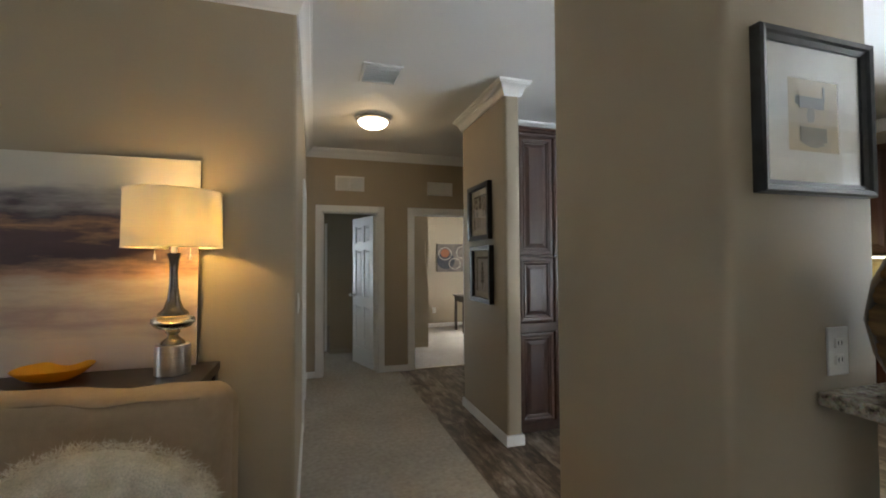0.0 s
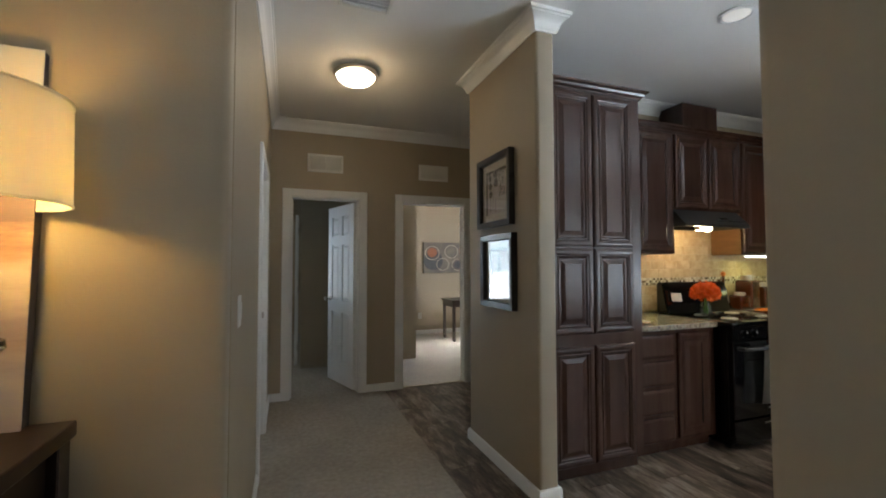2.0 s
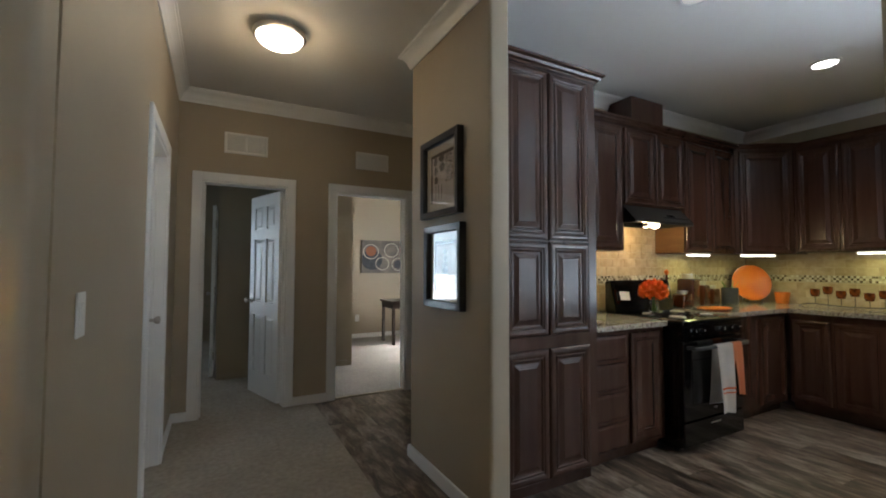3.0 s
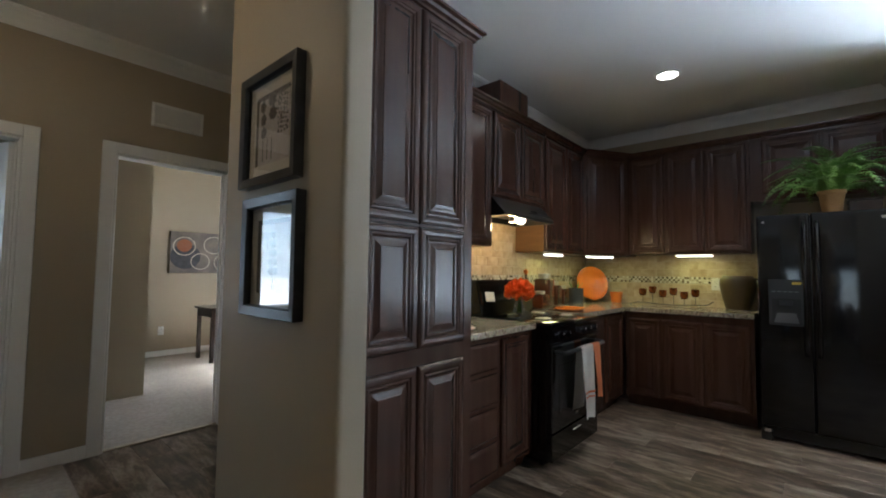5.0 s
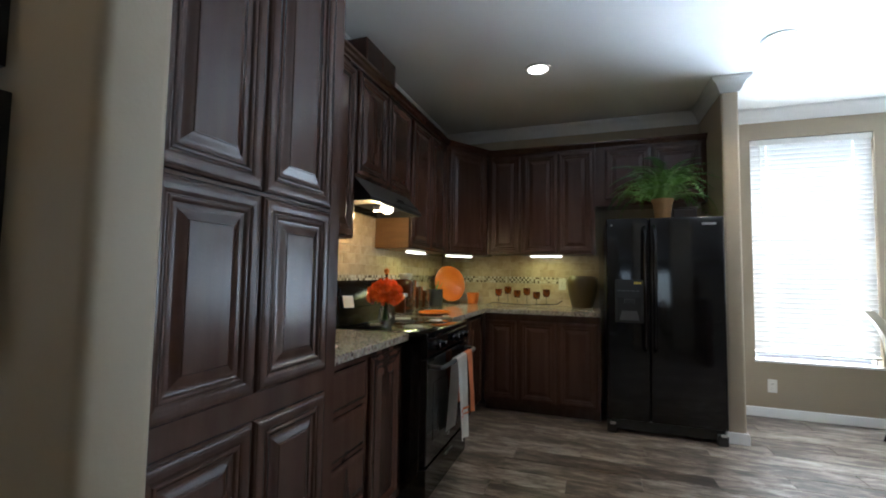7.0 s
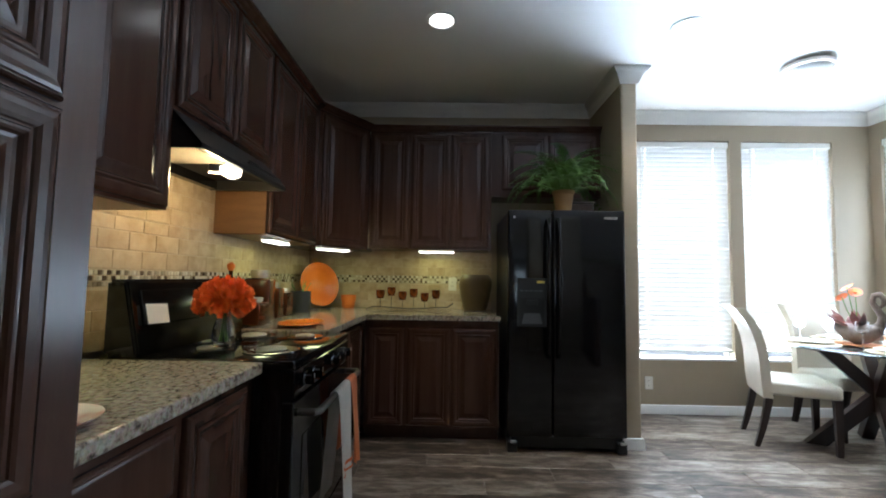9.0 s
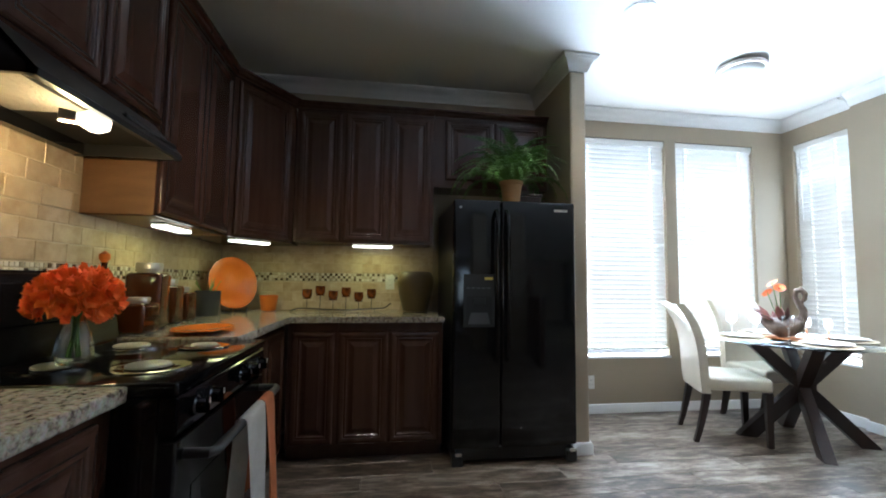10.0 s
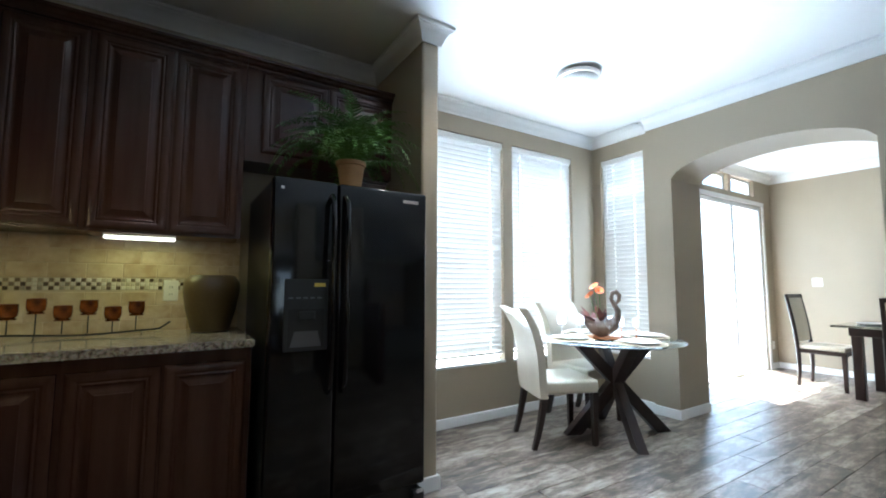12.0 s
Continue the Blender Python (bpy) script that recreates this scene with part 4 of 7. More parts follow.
lamp("table_lamp_glow", "POINT", pose(TX + 0.03, TY + 0.012, TZ + 0.60), 3.2, (1.0, 0.60, 0.145), 0.025)

AMBER = translucent("amber_glass", (0.80, 0.42, 0.03), 0.35, 0.12)
bm = bmesh.new()
prof = [(0.05, 0.0), (0.075, 0.004), (0.12, 0.026), (0.155, 0.058), (0.160, 0.064), (0.150, 0.063), (0.115, 0.034), (0.07, 0.012), (0.0, 0.009)]
turned(bm, prof, segments=48)
for v in bm.verts:
    v.co.z += 0.003 * math.sin(3 * math.atan2(v.co.y, v.co.x)) * (v.co.xy.length / 0.17)
solid("glass_bowl", bm, AMBER, "shallow amber glass bowl with a wavy rim on the console", "bowl", "", True, pose(0.255, 3.98, 0.9405) @ Matrix.Scale(0.82, 4))

# ---- kitchen ----
GRANITE = bpy.data.materials.new("granite")
GRANITE.use_nodes = True
t = GRANITE.node_tree
co = t.nodes.new("ShaderNodeTexCoord")
v1 = t.nodes.new("ShaderNodeTexNoise")
v1.inputs["Scale"].default_value, v1.inputs["Detail"].default_value, v1.inputs["Roughness"].default_value = 58, 6, 0.70
v2 = t.nodes.new("ShaderNodeTexVoronoi")
v2.inputs["Scale"].default_value = 130
r1 = t.nodes.new("ShaderNodeValToRGB")
for e_, (p_, c_) in zip((r1.color_ramp.elements[0], r1.color_ramp.elements[1]), ((0.33, (0.05, 0.042, 0.036)), (0.66, (0.50, 0.465, 0.40)))):
    e_.position, e_.color = p_, (*c_, 1)
for p_, c_ in ((0.42, (0.20, 0.16, 0.125)), (0.48, (0.33, 0.285, 0.225)), (0.56, (0.42, 0.38, 0.315))):
    r1.color_ramp.elements.new(p_).color = (*c_, 1)
mx = t.nodes.new("ShaderNodeMix")
mx.data_type, mx.blend_type = "RGBA", "MULTIPLY"
mx.inputs[0].default_value = 0.18
for a_ in (v1, v2):
    t.links.new(co.outputs["Object"], a_.inputs["Vector"])
t.links.new(v1.outputs[0], r1.inputs[0])
t.links.new(r1.outputs[0], mx.inputs[6])
t.links.new(v2.outputs["Color"], mx.inputs[7])
t.links.new(mx.outputs[2], t.nodes["Principled BSDF"].inputs["Base Color"])
t.nodes["Principled BSDF"].inputs["Roughness"].default_value = 0.14

RAISED = [(0.0, 0.013), (0.0015, 0.008), (0.005, 0.0045), (0.007, 0.0045), (0.009, 0.0022), (0.014, 0.0007), (0.022, 0.0), (0.034, 0.0009), (0.040, 0.003), (0.042, 0.0055), (0.045, 0.0055), (0.047, 0.003), (0.051, 0.0025), (0.055, 0.004), (0.059, 0.0085), (0.064, 0.0095)]


def cabinet_door(parent, x0, z0, x1, z1, y=0.0, thick=0.02):
    """A raised-panel door facing -y: moulded frame, and the raised centre panel as its own part."""
    bm = bmesh.new()
    steps = RAISED
    rings_panel(bm, x0, z0, x1, z1, steps, y - thick, back=thick)
    d = part("door", bm, CABINET, parent)
    k = 0.064
    if x1 - x0 > 0.20 and z1 - z0 > 0.2:
        bm = bmesh.new()
        rings_panel(bm, x0 + k, z0 + k, x1 - k, z1 - k, [(0.0, 0.0088), (0.005, 0.0088), (0.012, 0.0072), (0.024, 0.0036), (0.031, 0.0020), (0.0325, 0.0005), (0.035, 0.0)], y - thick + 0.001)
        part("raised_panel", bm, CABINET, d)
    return d


def drawer_front(parent, x0, z0, x1, z1, y=0.0, thick=0.02):
    bm = bmesh.new()
    rings_panel(bm, x0, z0, x1, z1, [(0.0, 0.012), (0.002, 0.007), (0.006, 0.0045), (0.009, 0.0042), (0.011, 0.002), (0.017, 0.0004), (0.024, 0.0)], y - thick, back=thick)
    return part("drawer_front", bm, CABINET, parent)


def cabinet(name, m, w, d, z0, z1, label, doors=(), drawers=(), toe=0.0, top=False, bottom=None, open_left=None):
    """A cabinet with its front at local y = 0, running along +x and back along +y."""
    ob = thing(name, m, label, "cabinet")
    bm = bmesh.new()
    box(bm, 0, 0.0, z0 + toe, w, d, z1)
    part("body", bm, CABINET, ob)
    if toe:
        bm = bmesh.new()
        box(bm, 0, 0.06, 0.0, w, d, toe)
        part("toe_kick", bm, CABINET, ob)
    for b in doors:
        cabinet_door(ob, *b)
    for b in drawers:
        drawer_front(ob, *b)
    if top:
        bm = bmesh.new()
        prof = [(0.0, z1 - 0.002), (-0.012, z1 - 0.002), (-0.014, z1 + 0.010), (-0.028, z1 + 0.018), (-0.034, z1 + 0.032), (-0.05, z1 + 0.040), (-0.052, z1 + 0.052), (0.0, z1 + 0.052)]
        rows = [[bm.verts.new((x, y, z)) for y, z in prof] for x in (-0.0, w)]
        if top == "right":
            for v in rows[1]:
                v.co.x += -v.co.y
        for i in range(len(prof)):
            j = (i + 1) % len(prof)
            bm.faces.new((rows[0][i], rows[0][j], rows[1][j], rows[1][i]))
        bm.faces.new(rows[0][::-1])
        bm.faces.new(rows[1])
        if top == "right":
            r2 = [[bm.verts.new((w - y, yy, z)) for y, z in prof] for yy in (0.0, d)]
            for v, (y, z) in zip(r2[0], prof):
                v.co = Vector((w - y, y, z))
            for i in range(len(prof)):
                j = (i + 1) % len(prof)
                bm.faces.new((r2[0][i], r2[0][j], r2[1][j], r2[1][i]))
        part("top_moulding", bm, CABINET, ob, "", False)
    if bottom:
        bm = bmesh.new()
        box(bm, 0.012, 0.02, z0 - 0.003, w - 0.012, d - 0.01, z0 - 0.0005)
        part("underside", bm, CABIN, ob, "light wood underside")
    if open_left:
        bm = bmesh.new()
        box(bm, -0.003, 0.004, z0 + 0.002, -0.0005, d - 0.004, open_left)
        part("side_panel", bm, CABIN, ob, "light wood-grained side panel")
    return ob


PF = 4.955
pw = 3.555 - 2.805
cabinet("pantry_cabinet", pose(2.805, PF, 0), pw, BACK - PF, 0, 2.45, "tall espresso raised-panel pantry cabinet with six doors",
        [(x0, z0, x1, z1) for x0, x1 in ((0.034, 0.352), (0.358, 0.676)) for z0, z1 in ((0.105, 0.832), (0.905, 1.442), (1.452, 2.435))], toe=0.09, top="right")
BF = 5.045
cabinet("base_cabinet", pose(3.557, BF, 0), 0.775, BACK - BF, 0, 0.875, "espresso base cabinet with four drawers and a raised-panel door", [(0.405, 0.11, 0.715, 0.85)],
        [(0.05, z0, 0.365, z1) for z0, z1 in ((0.685, 0.845), (0.49, 0.66), (0.295, 0.465), (0.105, 0.27))], toe=0.085)
cabinet("base_cabinet", pose(5.105, BF, 0), 0.995, BACK - BF, 0, 0.887, "espresso corner base cabinet beside the range", [(0.52, 0.11, 0.94, 0.85)], toe=0.085)
BX = 6.105
cabinet("base_cabinet", pose(BX, 5.02, 0, 0, 0, -90), 0.31, OUT - BX, 0, 0.887, "espresso base cabinet with one raised-panel door", [(0.022, 0.11, 0.298, 0.83)], toe=0.085)
cabinet("base_cabinet", pose(BX, 4.71, 0, 0, 0, -90), 0.70, OUT - BX, 0, 0.887, "espresso base cabinet with a pair of raised-panel doors", [(0.012, 0.11, 0.335, 0.83), (0.345, 0.11, 0.675, 0.83)], toe=0.085)
UF = 5.39
UD = BACK - UF
cabinet("wall_cabinet", pose(3.557, UF, 0), 0.80, UD, 1.43, 2.45, "espresso raised-panel wall cabinet beside the hood", [(0.03, 1.44, 0.39, 2.435), (0.40, 1.44, 0.79, 2.435)], top=True, bottom=True)
cabinet("wall_cabinet", pose(4.357, UF, 0), 0.80, UD, 1.80, 2.45, "short espresso wall cabinet with two doors over the hood", [(0.012, 1.815, 0.395, 2.435), (0.405, 1.815, 0.788, 2.435)], top=True)
cabinet("wall_cabinet", pose(5.16, UF, 0), 0.83, UD, 1.43, 2.45, "espresso wall cabinet with two narrow raised-panel doors", [(0.02, 1.44, 0.41, 2.435), (0.42, 1.44, 0.81, 2.435)], top=True, bottom=True, open_left=1.80)
# the diagonal corner cabinet
ax, ay, bx_, by_ = 5.992, UF - 0.002, 6.455, 5.09
dl = math.hypot(bx_ - ax, by_ - ay)
ang = math.degrees(math.atan2(by_ - ay, bx_ - ax))
corner = cabinet("wall_cabinet", pose(ax, ay, 0, 0, 0, ang), dl, 0.02, 1.43, 2.46, "espresso diagonal corner wall cabinet with one raised-panel door", [(0.04, 1.44, dl - 0.04, 2.445)], top=True)
bm = bmesh.new()
inv = pose(ax, ay, 0, 0, 0, ang).inverted()
loop = [(ax + 0.004, ay + 0.012), (bx_ - 0.012, by_ + 0.012), (OUT, by_ + 0.012), (OUT, BACK), (ax + 0.004, BACK)]
low = [bm.verts.new(inv @ Vector((x, y, 1.43))) for x, y in loop]
top_ = [bm.verts.new(inv @ Vector((x, y, 2.46))) for x, y in loop]
bm.faces.new(low[::-1])
bm.faces.new(top_)
for i in range(5):
    j = (i + 1) % 5
    bm.faces.new((low[i], low[j], top_[j], top_[i]))
part("carcass", bm, CABINET, corner)
UX = 6.45
cabinet("wall_cabinet", pose(UX, 5.085, 0, 0, 0, -90), 0.35, OUT - UX, 1.445, 2.45, "narrow espresso wall cabinet with one raised-panel door", [(0.02, 1.455, 0.338, 2.435)], top=True)
cabinet("wall_cabinet", pose(UX, 4.735, 0, 0, 0, -90), 0.69, OUT - UX, 1.445, 2.45, "espresso wall cabinet with a pair of tall raised-panel doors", [(0.01, 1.455, 0.338, 2.435), (0.348, 1.455, 0.665, 2.435)], top=True, bottom=True)
cabinet("wall_cabinet", pose(UX, 4.043, 0, 0, 0, -90), 0.925, OUT - UX, 1.90, 2.45, "short espresso wall cabinet with two doors over the refrigerator", [(0.085, 1.955, 0.475, 2.435), (0.485, 1.955, 0.895, 2.435)], top=True)
bm = bmesh.new()
box(bm, 4.53, UF + 0.04, 2.505, 4.95, BACK - 0.002, 2.745, 0.003, 1)
solid("duct_cover", bm, CABINET, "dark wooden box hiding the hood duct above the cabinets", "duct cover")

# granite worktops
for n_, boxes in (("granite_worktop", [(3.558, 5.01, 0.877, 4.333, BACK - 0.012, 0.915)]), ("granite_worktop", None)):
    bm = bmesh.new()
    if boxes:
        box(bm, *boxes[0], 0.006, 2)
        solid(n_, bm, GRANITE, "speckled beige granite worktop beside the range", "worktop")
    else:
        loop = [(5.098, 5.01), (6.058, 5.01), (6.058, 4.005), (OUT - 0.012, 4.005), (OUT - 0.012, BACK - 0.012), (5.098, BACK - 0.012)]
        low = [bm.verts.new((x, y, 0.889)) for x, y in loop]
        top_ = [bm.verts.new((x, y, 0.927)) for x, y in loop]
        bm.faces.new(low[::-1])
        bm.faces.new(top_)
        for i in range(6):
            j = (i + 1) % 6
            bm.faces.new((low[i], low[j], top_[j], top_[i]))
        bmesh.ops.bevel(bm, geom=[e for e in bm.edges if abs(e.verts[0].co.z - e.verts[1].co.z) < 0.001], offset=0.006, segments=2, affect="EDGES")
        solid(n_, bm, GRANITE, "speckled beige granite worktop turning the kitchen corner", "worktop")

# range
SX0, SX1, SF = 4.338, 5.092, 4.905
sw = SX1 - SX0
stove = thing("kitchen_range", pose(SX0, SF, 0), "black enamel electric range with coil burners and a towel bar handle", "range")
bm = bmesh.new()
box(bm, 0, 0.04, 0.03, sw, 0.66, 0.885, 0.004, 1)
part("body", bm, BLACK, stove)
bm = bmesh.new()
box(bm, -0.002, 0.0, 0.885, sw + 0.002, 0.66, 0.918, 0.008, 3)
part("cooktop", bm, BLACK, stove, "glossy black cooktop", True)
bm = bmesh.new()
vs = [bm.verts.new(p) for p in ((0, 0.54, 0.918), (sw, 0.54, 0.918), (sw, 0.668, 0.918), (0, 0.668, 0.918), (0, 0.595, 1.185), (sw, 0.595, 1.185), (sw, 0.668, 1.185), (0, 0.668, 1.185))]
for f in ((3, 2, 1, 0), (4, 5, 6, 7), (0, 1, 5, 4), (1, 2, 6, 5), (2, 3, 7, 6), (3, 0, 4, 7)):
    bm.faces.new([vs[k] for k in f])
bmesh.ops.bevel(bm, geom=list(bm.edges), offset=0.012, segments=3, affect="EDGES")
guard = part("backguard", bm, BLACK, stove, "sloped glossy black backguard", True)
bm = bmesh.new()
box(bm, 0.05, -0.006, 0.0, sw - 0.05, 0.0, 0.13, 0.004, 1)
part("clock_glass", bm, BLACK, stove, "", False, pose(0, 0.561, 1.02, -11.5))
bm = bmesh.new()
box(bm, 0.003, 0.0, 0.79, sw - 0.003, 0.045, 0.882, 0.004, 1)
part("control_panel", bm, BLACK, stove)
for i, x in enumerate((0.10, 0.20, sw - 0.30, sw - 0.20, sw - 0.10)):
    bm = bmesh.new()
    turned(bm, [(0.026, 0), (0.026, 0.006), (0.019, 0.010), (0.017, 0.030), (0.0, 0.032)], segments=20)
    box(bm, -0.004, -0.02, 0.008, 0.004, 0.02, 0.036)
    k = part("knob", bm, BLACK, stove, "", True, pose(x, 0.0, 0.838, 90))
    bm = bmesh.new()
    box(bm, x - 0.001, -0.0375, 0.842, x + 0.001, -0.0362, 0.857)
    part("knob_mark", bm, PLASTIC, stove)
bm = bmesh.new()
box(bm, 0.004, 0.0, 0.225, sw - 0.004, 0.045, 0.78, 0.006, 2)
door = part("oven_door", bm, BLACK, stove, "glossy black oven door")
bm = bmesh.new()
box(bm, 0.10, -0.002, 0.33, sw - 0.10, 0.001, 0.64, 0.002, 1)
part("oven_window", bm, BLACK, door, "dark glass oven window")
bm = bmesh.new()
tube(bm, [(0.05, 0.005, 0.735), (0.05, -0.060, 0.735), (0.07, -0.070, 0.735), (sw - 0.07, -0.070, 0.735), (sw - 0.05, -0.060, 0.735), (sw - 0.05, 0.005, 0.735)], 0.0135, 10)
part("oven_handle", bm, BLACK_MATT, door, "black bar handle", True)
bm = bmesh.new()
box(bm, sw / 2 - 0.018, -0.0015, 0.275, sw / 2 + 0.018, 0.0005, 0.287)
part("badge", bm, STEEL, door)
bm = bmesh.new()
box(bm, 0.004, 0.002, 0.045, sw - 0.004, 0.045, 0.215, 0.005, 2)
drawer = part("storage_drawer", bm, BLACK, stove, "black storage drawer")
bm = bmesh.new()
box(bm, sw / 2 - 0.06, -0.004, 0.172, sw / 2 + 0.06, 0.003, 0.180, 0.002, 1)
part("drawer_pull", bm, STEEL, drawer)
for x, y, r in ((0.19, 0.16, 0.098), (0.19, 0.40, 0.078), (0.56, 0.16, 0.078), (0.56, 0.40, 0.098)):
    bm = bmesh.new()
    turned(bm, [(r + 0.004, 0.9185), (r + 0.005, 0.9225), (r - 0.002, 0.9235), (r * 0.6, 0.919)], x, y, 36, False)
    pan = part("drip_pan", bm, CHROME, stove, "chrome drip pan", True)
    bm = bmesh.new()
    turned(bm, [(0.0, 0.931), (r * 0.50, 0.931), (r * 0.56, 0.928), (r * 0.56, 0.9225)], x, y, 36, False)
    part("burner_cover", bm, material("burner_cover", (0.36, 0.34, 0.30), 0.35, 0.0, scale=12, mottle=0.2), pan, "white metal burner cover", True)
for x in (0.04, sw - 0.07):
    for y in (0.08, 0.6):
        bm = bmesh.new()
        box(bm, x, y, 0, x + 0.03, y + 0.03, 0.03)
        part("foot", bm, BLACK_MATT, stove)
bm = bmesh.new()
box(bm, -0.062, -0.0008, 0, 0.062, 0.0008, 0.072)
solid("paper_card", bm, MAT_WHITE, "small white paper card leaning on the range backguard", "card", m=pose(4.45, SF + 0.548, 1.025, -13, 3, 3))


def towel(name, x0, width, front, back, colour, label, stripes=()):
    """A kitchen towel folded over the oven handle."""
    ob = thing(name, pose(SX0, SF, 0), label, "towel", "kitchen towels")
    cloth = material(colour[0], colour[1], 0.95, fine=0.12, scale=8, bump=0.5, bump_scale=350)
    bm = bmesh.new()
    y, z, r = -0.070, 0.735, 0.0185
    prof = [(y + r + 0.030, z - back)] + [(y + r + 0.028 * k, z - back * k) for k in (0.7, 0.4, 0.15)]
    prof += [(y + r * math.cos(a), z + r * math.sin(a)) for a in (radians(d) for d in range(0, 181, 30))]
    prof += [(y - r - 0.002 - 0.012 * k, z - front * k) for k in (0.12, 0.25, 0.4, 0.55, 0.7, 0.85, 1.0)]
    cols = 15
    grid = []
    for i in range(cols):
        u = i / (cols - 1)
        row = []
        for j, (py, pz) in enumerate(prof):
            drop = max(0.0, (z - pz) / front)
            px = x0 + u * width + 0.012 * drop * math.sin(3 * drop + u)
            row.append(bm.verts.new((px, py - 0.010 * drop * (1 + math.sin(u * 9.5 + 1)) * (py < y), pz - 0.02 * drop * u)))
        grid.append(row)
    for a_, b_ in zip(grid, grid[1:]):
        for j in range(len(prof) - 1):
            bm.faces.new((a_[j], a_[j + 1], b_[j + 1], b_[j]))
    bmesh.ops.solidify(bm, geom=list(bm.faces), thickness=0.004)
    part("cloth", bm, cloth, ob, "", True)
    for k0, k1 in stripes:
        bm = bmesh.new()
        prev = None
        for i in range(cols):
            u = i / (cols - 1)
            pair = []
            for k in (k0, k1):
                px = x0 + u * width + 0.012 * k * math.sin(3 * k + u)
                pair.append(bm.verts.new((px, y - r - 0.002 - 0.012 * k - 0.010 * k * (1 + math.sin(u * 9.5 + 1)) - 0.0055, z - front * k - 0.02 * k * u)))
            if prev:
                bm.faces.new((prev[0], pair[0], pair[1], prev[1]))
            prev = pair
        part("stripe", bm, material("stripe_orange", (0.62, 0.16, 0.05), 0.95), ob, "woven orange stripe")


towel("kitchen_towel", 0.255, 0.195, 0.45, 0.41, ("white_cloth", (0.74, 0.72, 0.68)), "white kitchen towel with orange stripes over the oven handle", ((0.62, 0.65), (0.69, 0.71)))
towel("kitchen_towel", 0.455, 0.115, 0.345, 0.30, ("orange_cloth", (0.78, 0.27, 0.11)), "orange kitchen towel over the oven handle")

# hood
hood = thing("range_hood", pose(4.337, 5.265, 0), "black under-cabinet range hood with a lit bulb", "range hood")
hw = 0.757
bm = bmesh.new()
prof = [(0.0, 1.652), (0.0, 1.672), (0.115, 1.797), (0.40, 1.797), (0.40, 1.785), (0.125, 1.785), (0.02, 1.676), (0.02, 1.652)]
rows = [[bm.verts.new((x, y, z)) for y, z in prof] for x in (0.0, hw)]
for i in range(len(prof)):
    j = (i + 1) % len(prof)
    bm.faces.new((rows[0][i], rows[0][j], rows[1][j], rows[1][i]))
bm.faces.new(rows[0][::-1])
bm.faces.new(rows[1])
part("canopy", bm, BLACK_MATT, hood)
for x in (0.0, hw - 0.012):
    bm = bmesh.new()
    side = [(0.0, 1.652), (0.0, 1.672), (0.115, 1.795), (0.40, 1.795), (0.40, 1.652)]
    rows = [[bm.verts.new((xx, y, z)) for y, z in side] for xx in (x, x + 0.012)]
    for i in range(5):
        j = (i + 1) % 5
        bm.faces.new((rows[0][i], rows[0][j], rows[1][j], rows[1][i]))
    bm.faces.new(rows[0][::-1])
    bm.faces.new(rows[1])
    part("side_panel", bm, BLACK_MATT, hood)
bm = bmesh.new()
box(bm, 0.014, 0.36, 1.654, hw - 0.014, 0.398, 1.783)
part("back_panel", bm, BLACK, hood)
bm = bmesh.new()
box(bm, 0.02, 0.125, 1.700, 0.40, 0.36, 1.708)
part("filter", bm, material("filter_mesh", (0.34, 0.31, 0.27), 0.5, 0.3, scale=30, fine=0.5, bump=0.9, bump_scale=90), hood, "pale mesh grease filter lit by the bulb")
# added plate, near black so this half stays dark beside the bulb
bm = bmesh.new()
box(bm, 0.402, 0.02, 1.700, hw - 0.014, 0.36, 1.712)
part("pan", bm, material("hood_black", (0.004, 0.004, 0.004), 0.6), hood, "near-black plate added to keep the hood's right half dark")
bm = bmesh.new()
turned(bm, [(0.0, -0.05), (0.02, -0.046), (0.034, -0.022), (0.033, 0.0), (0.018, 0.026), (0.014, 0.04), (0.0, 0.042)], segments=24)
part("bulb", bm, glowing("hood_bulb", (1.0, 0.80, 0.50), 6.0), hood, "glowing hood bulb", True, pose(0.30, 0.06, 1.645, 90, 0, 215))
bm = bmesh.new()
turned(bm, [(0.018, 0.035), (0.02, 0.075), (0.0, 0.076)], segments=16)
part("socket", bm, STEEL, hood, "", True, pose(0.30, 0.06, 1.645, 90, 0, 215))
bm = bmesh.new()
box(bm, hw / 2 + 0.08, -0.001, 0.0, hw / 2 + 0.19, 0.003, 0.035, 0.001, 1)
part("switch_plate", bm, BLACK, hood, "", False, pose(0, 0.040, 1.715, -42))
lamp("hood_bulb_light", "POINT", pose(4.63, 5.38, 1.60), 4.5, (1.0, 0.70, 0.30), 0.03)

# under-cabinet strip lights
STRIP = glowing("strip_lamp", (1.0, 0.96, 0.74), 3.5)


def strip_light(m, length, power):
    ob = thing("under_cabinet_light", m, "white under-cabinet strip light, lit", "strip light", "under-cabinet lights")
    bm = bmesh.new()
    box(bm, 0, 0, -0.012, length, 0.07, 0.0, 0.003, 1)
    part("housing", bm, PLASTIC, ob)
    bm = bmesh.new()
    box(bm, 0.004, -0.003, -0.024, length - 0.004, 0.066, -0.0122, 0.004, 1)
    part("lens", bm, STRIP, ob, "glowing lens")
    lo = lamp("strip_glow", "AREA", m @ pose(length / 2, 0.035, -0.03), power, (0.98, 0.94, 0.19), length, 0.05)
    return ob


strip_light(pose(3.80, UF + 0.10, 1.427), 0.28, 0.5)
strip_light(pose(5.36, UF + 0.05, 1.427), 0.28, 0.55)
strip_light(pose(6.10, 5.375, 1.43, 0, 0, ang), 0.30, 0.6)
strip_light(pose(UX + 0.05, 4.66, 1.442, 0, 0, -90), 0.31, 0.55)

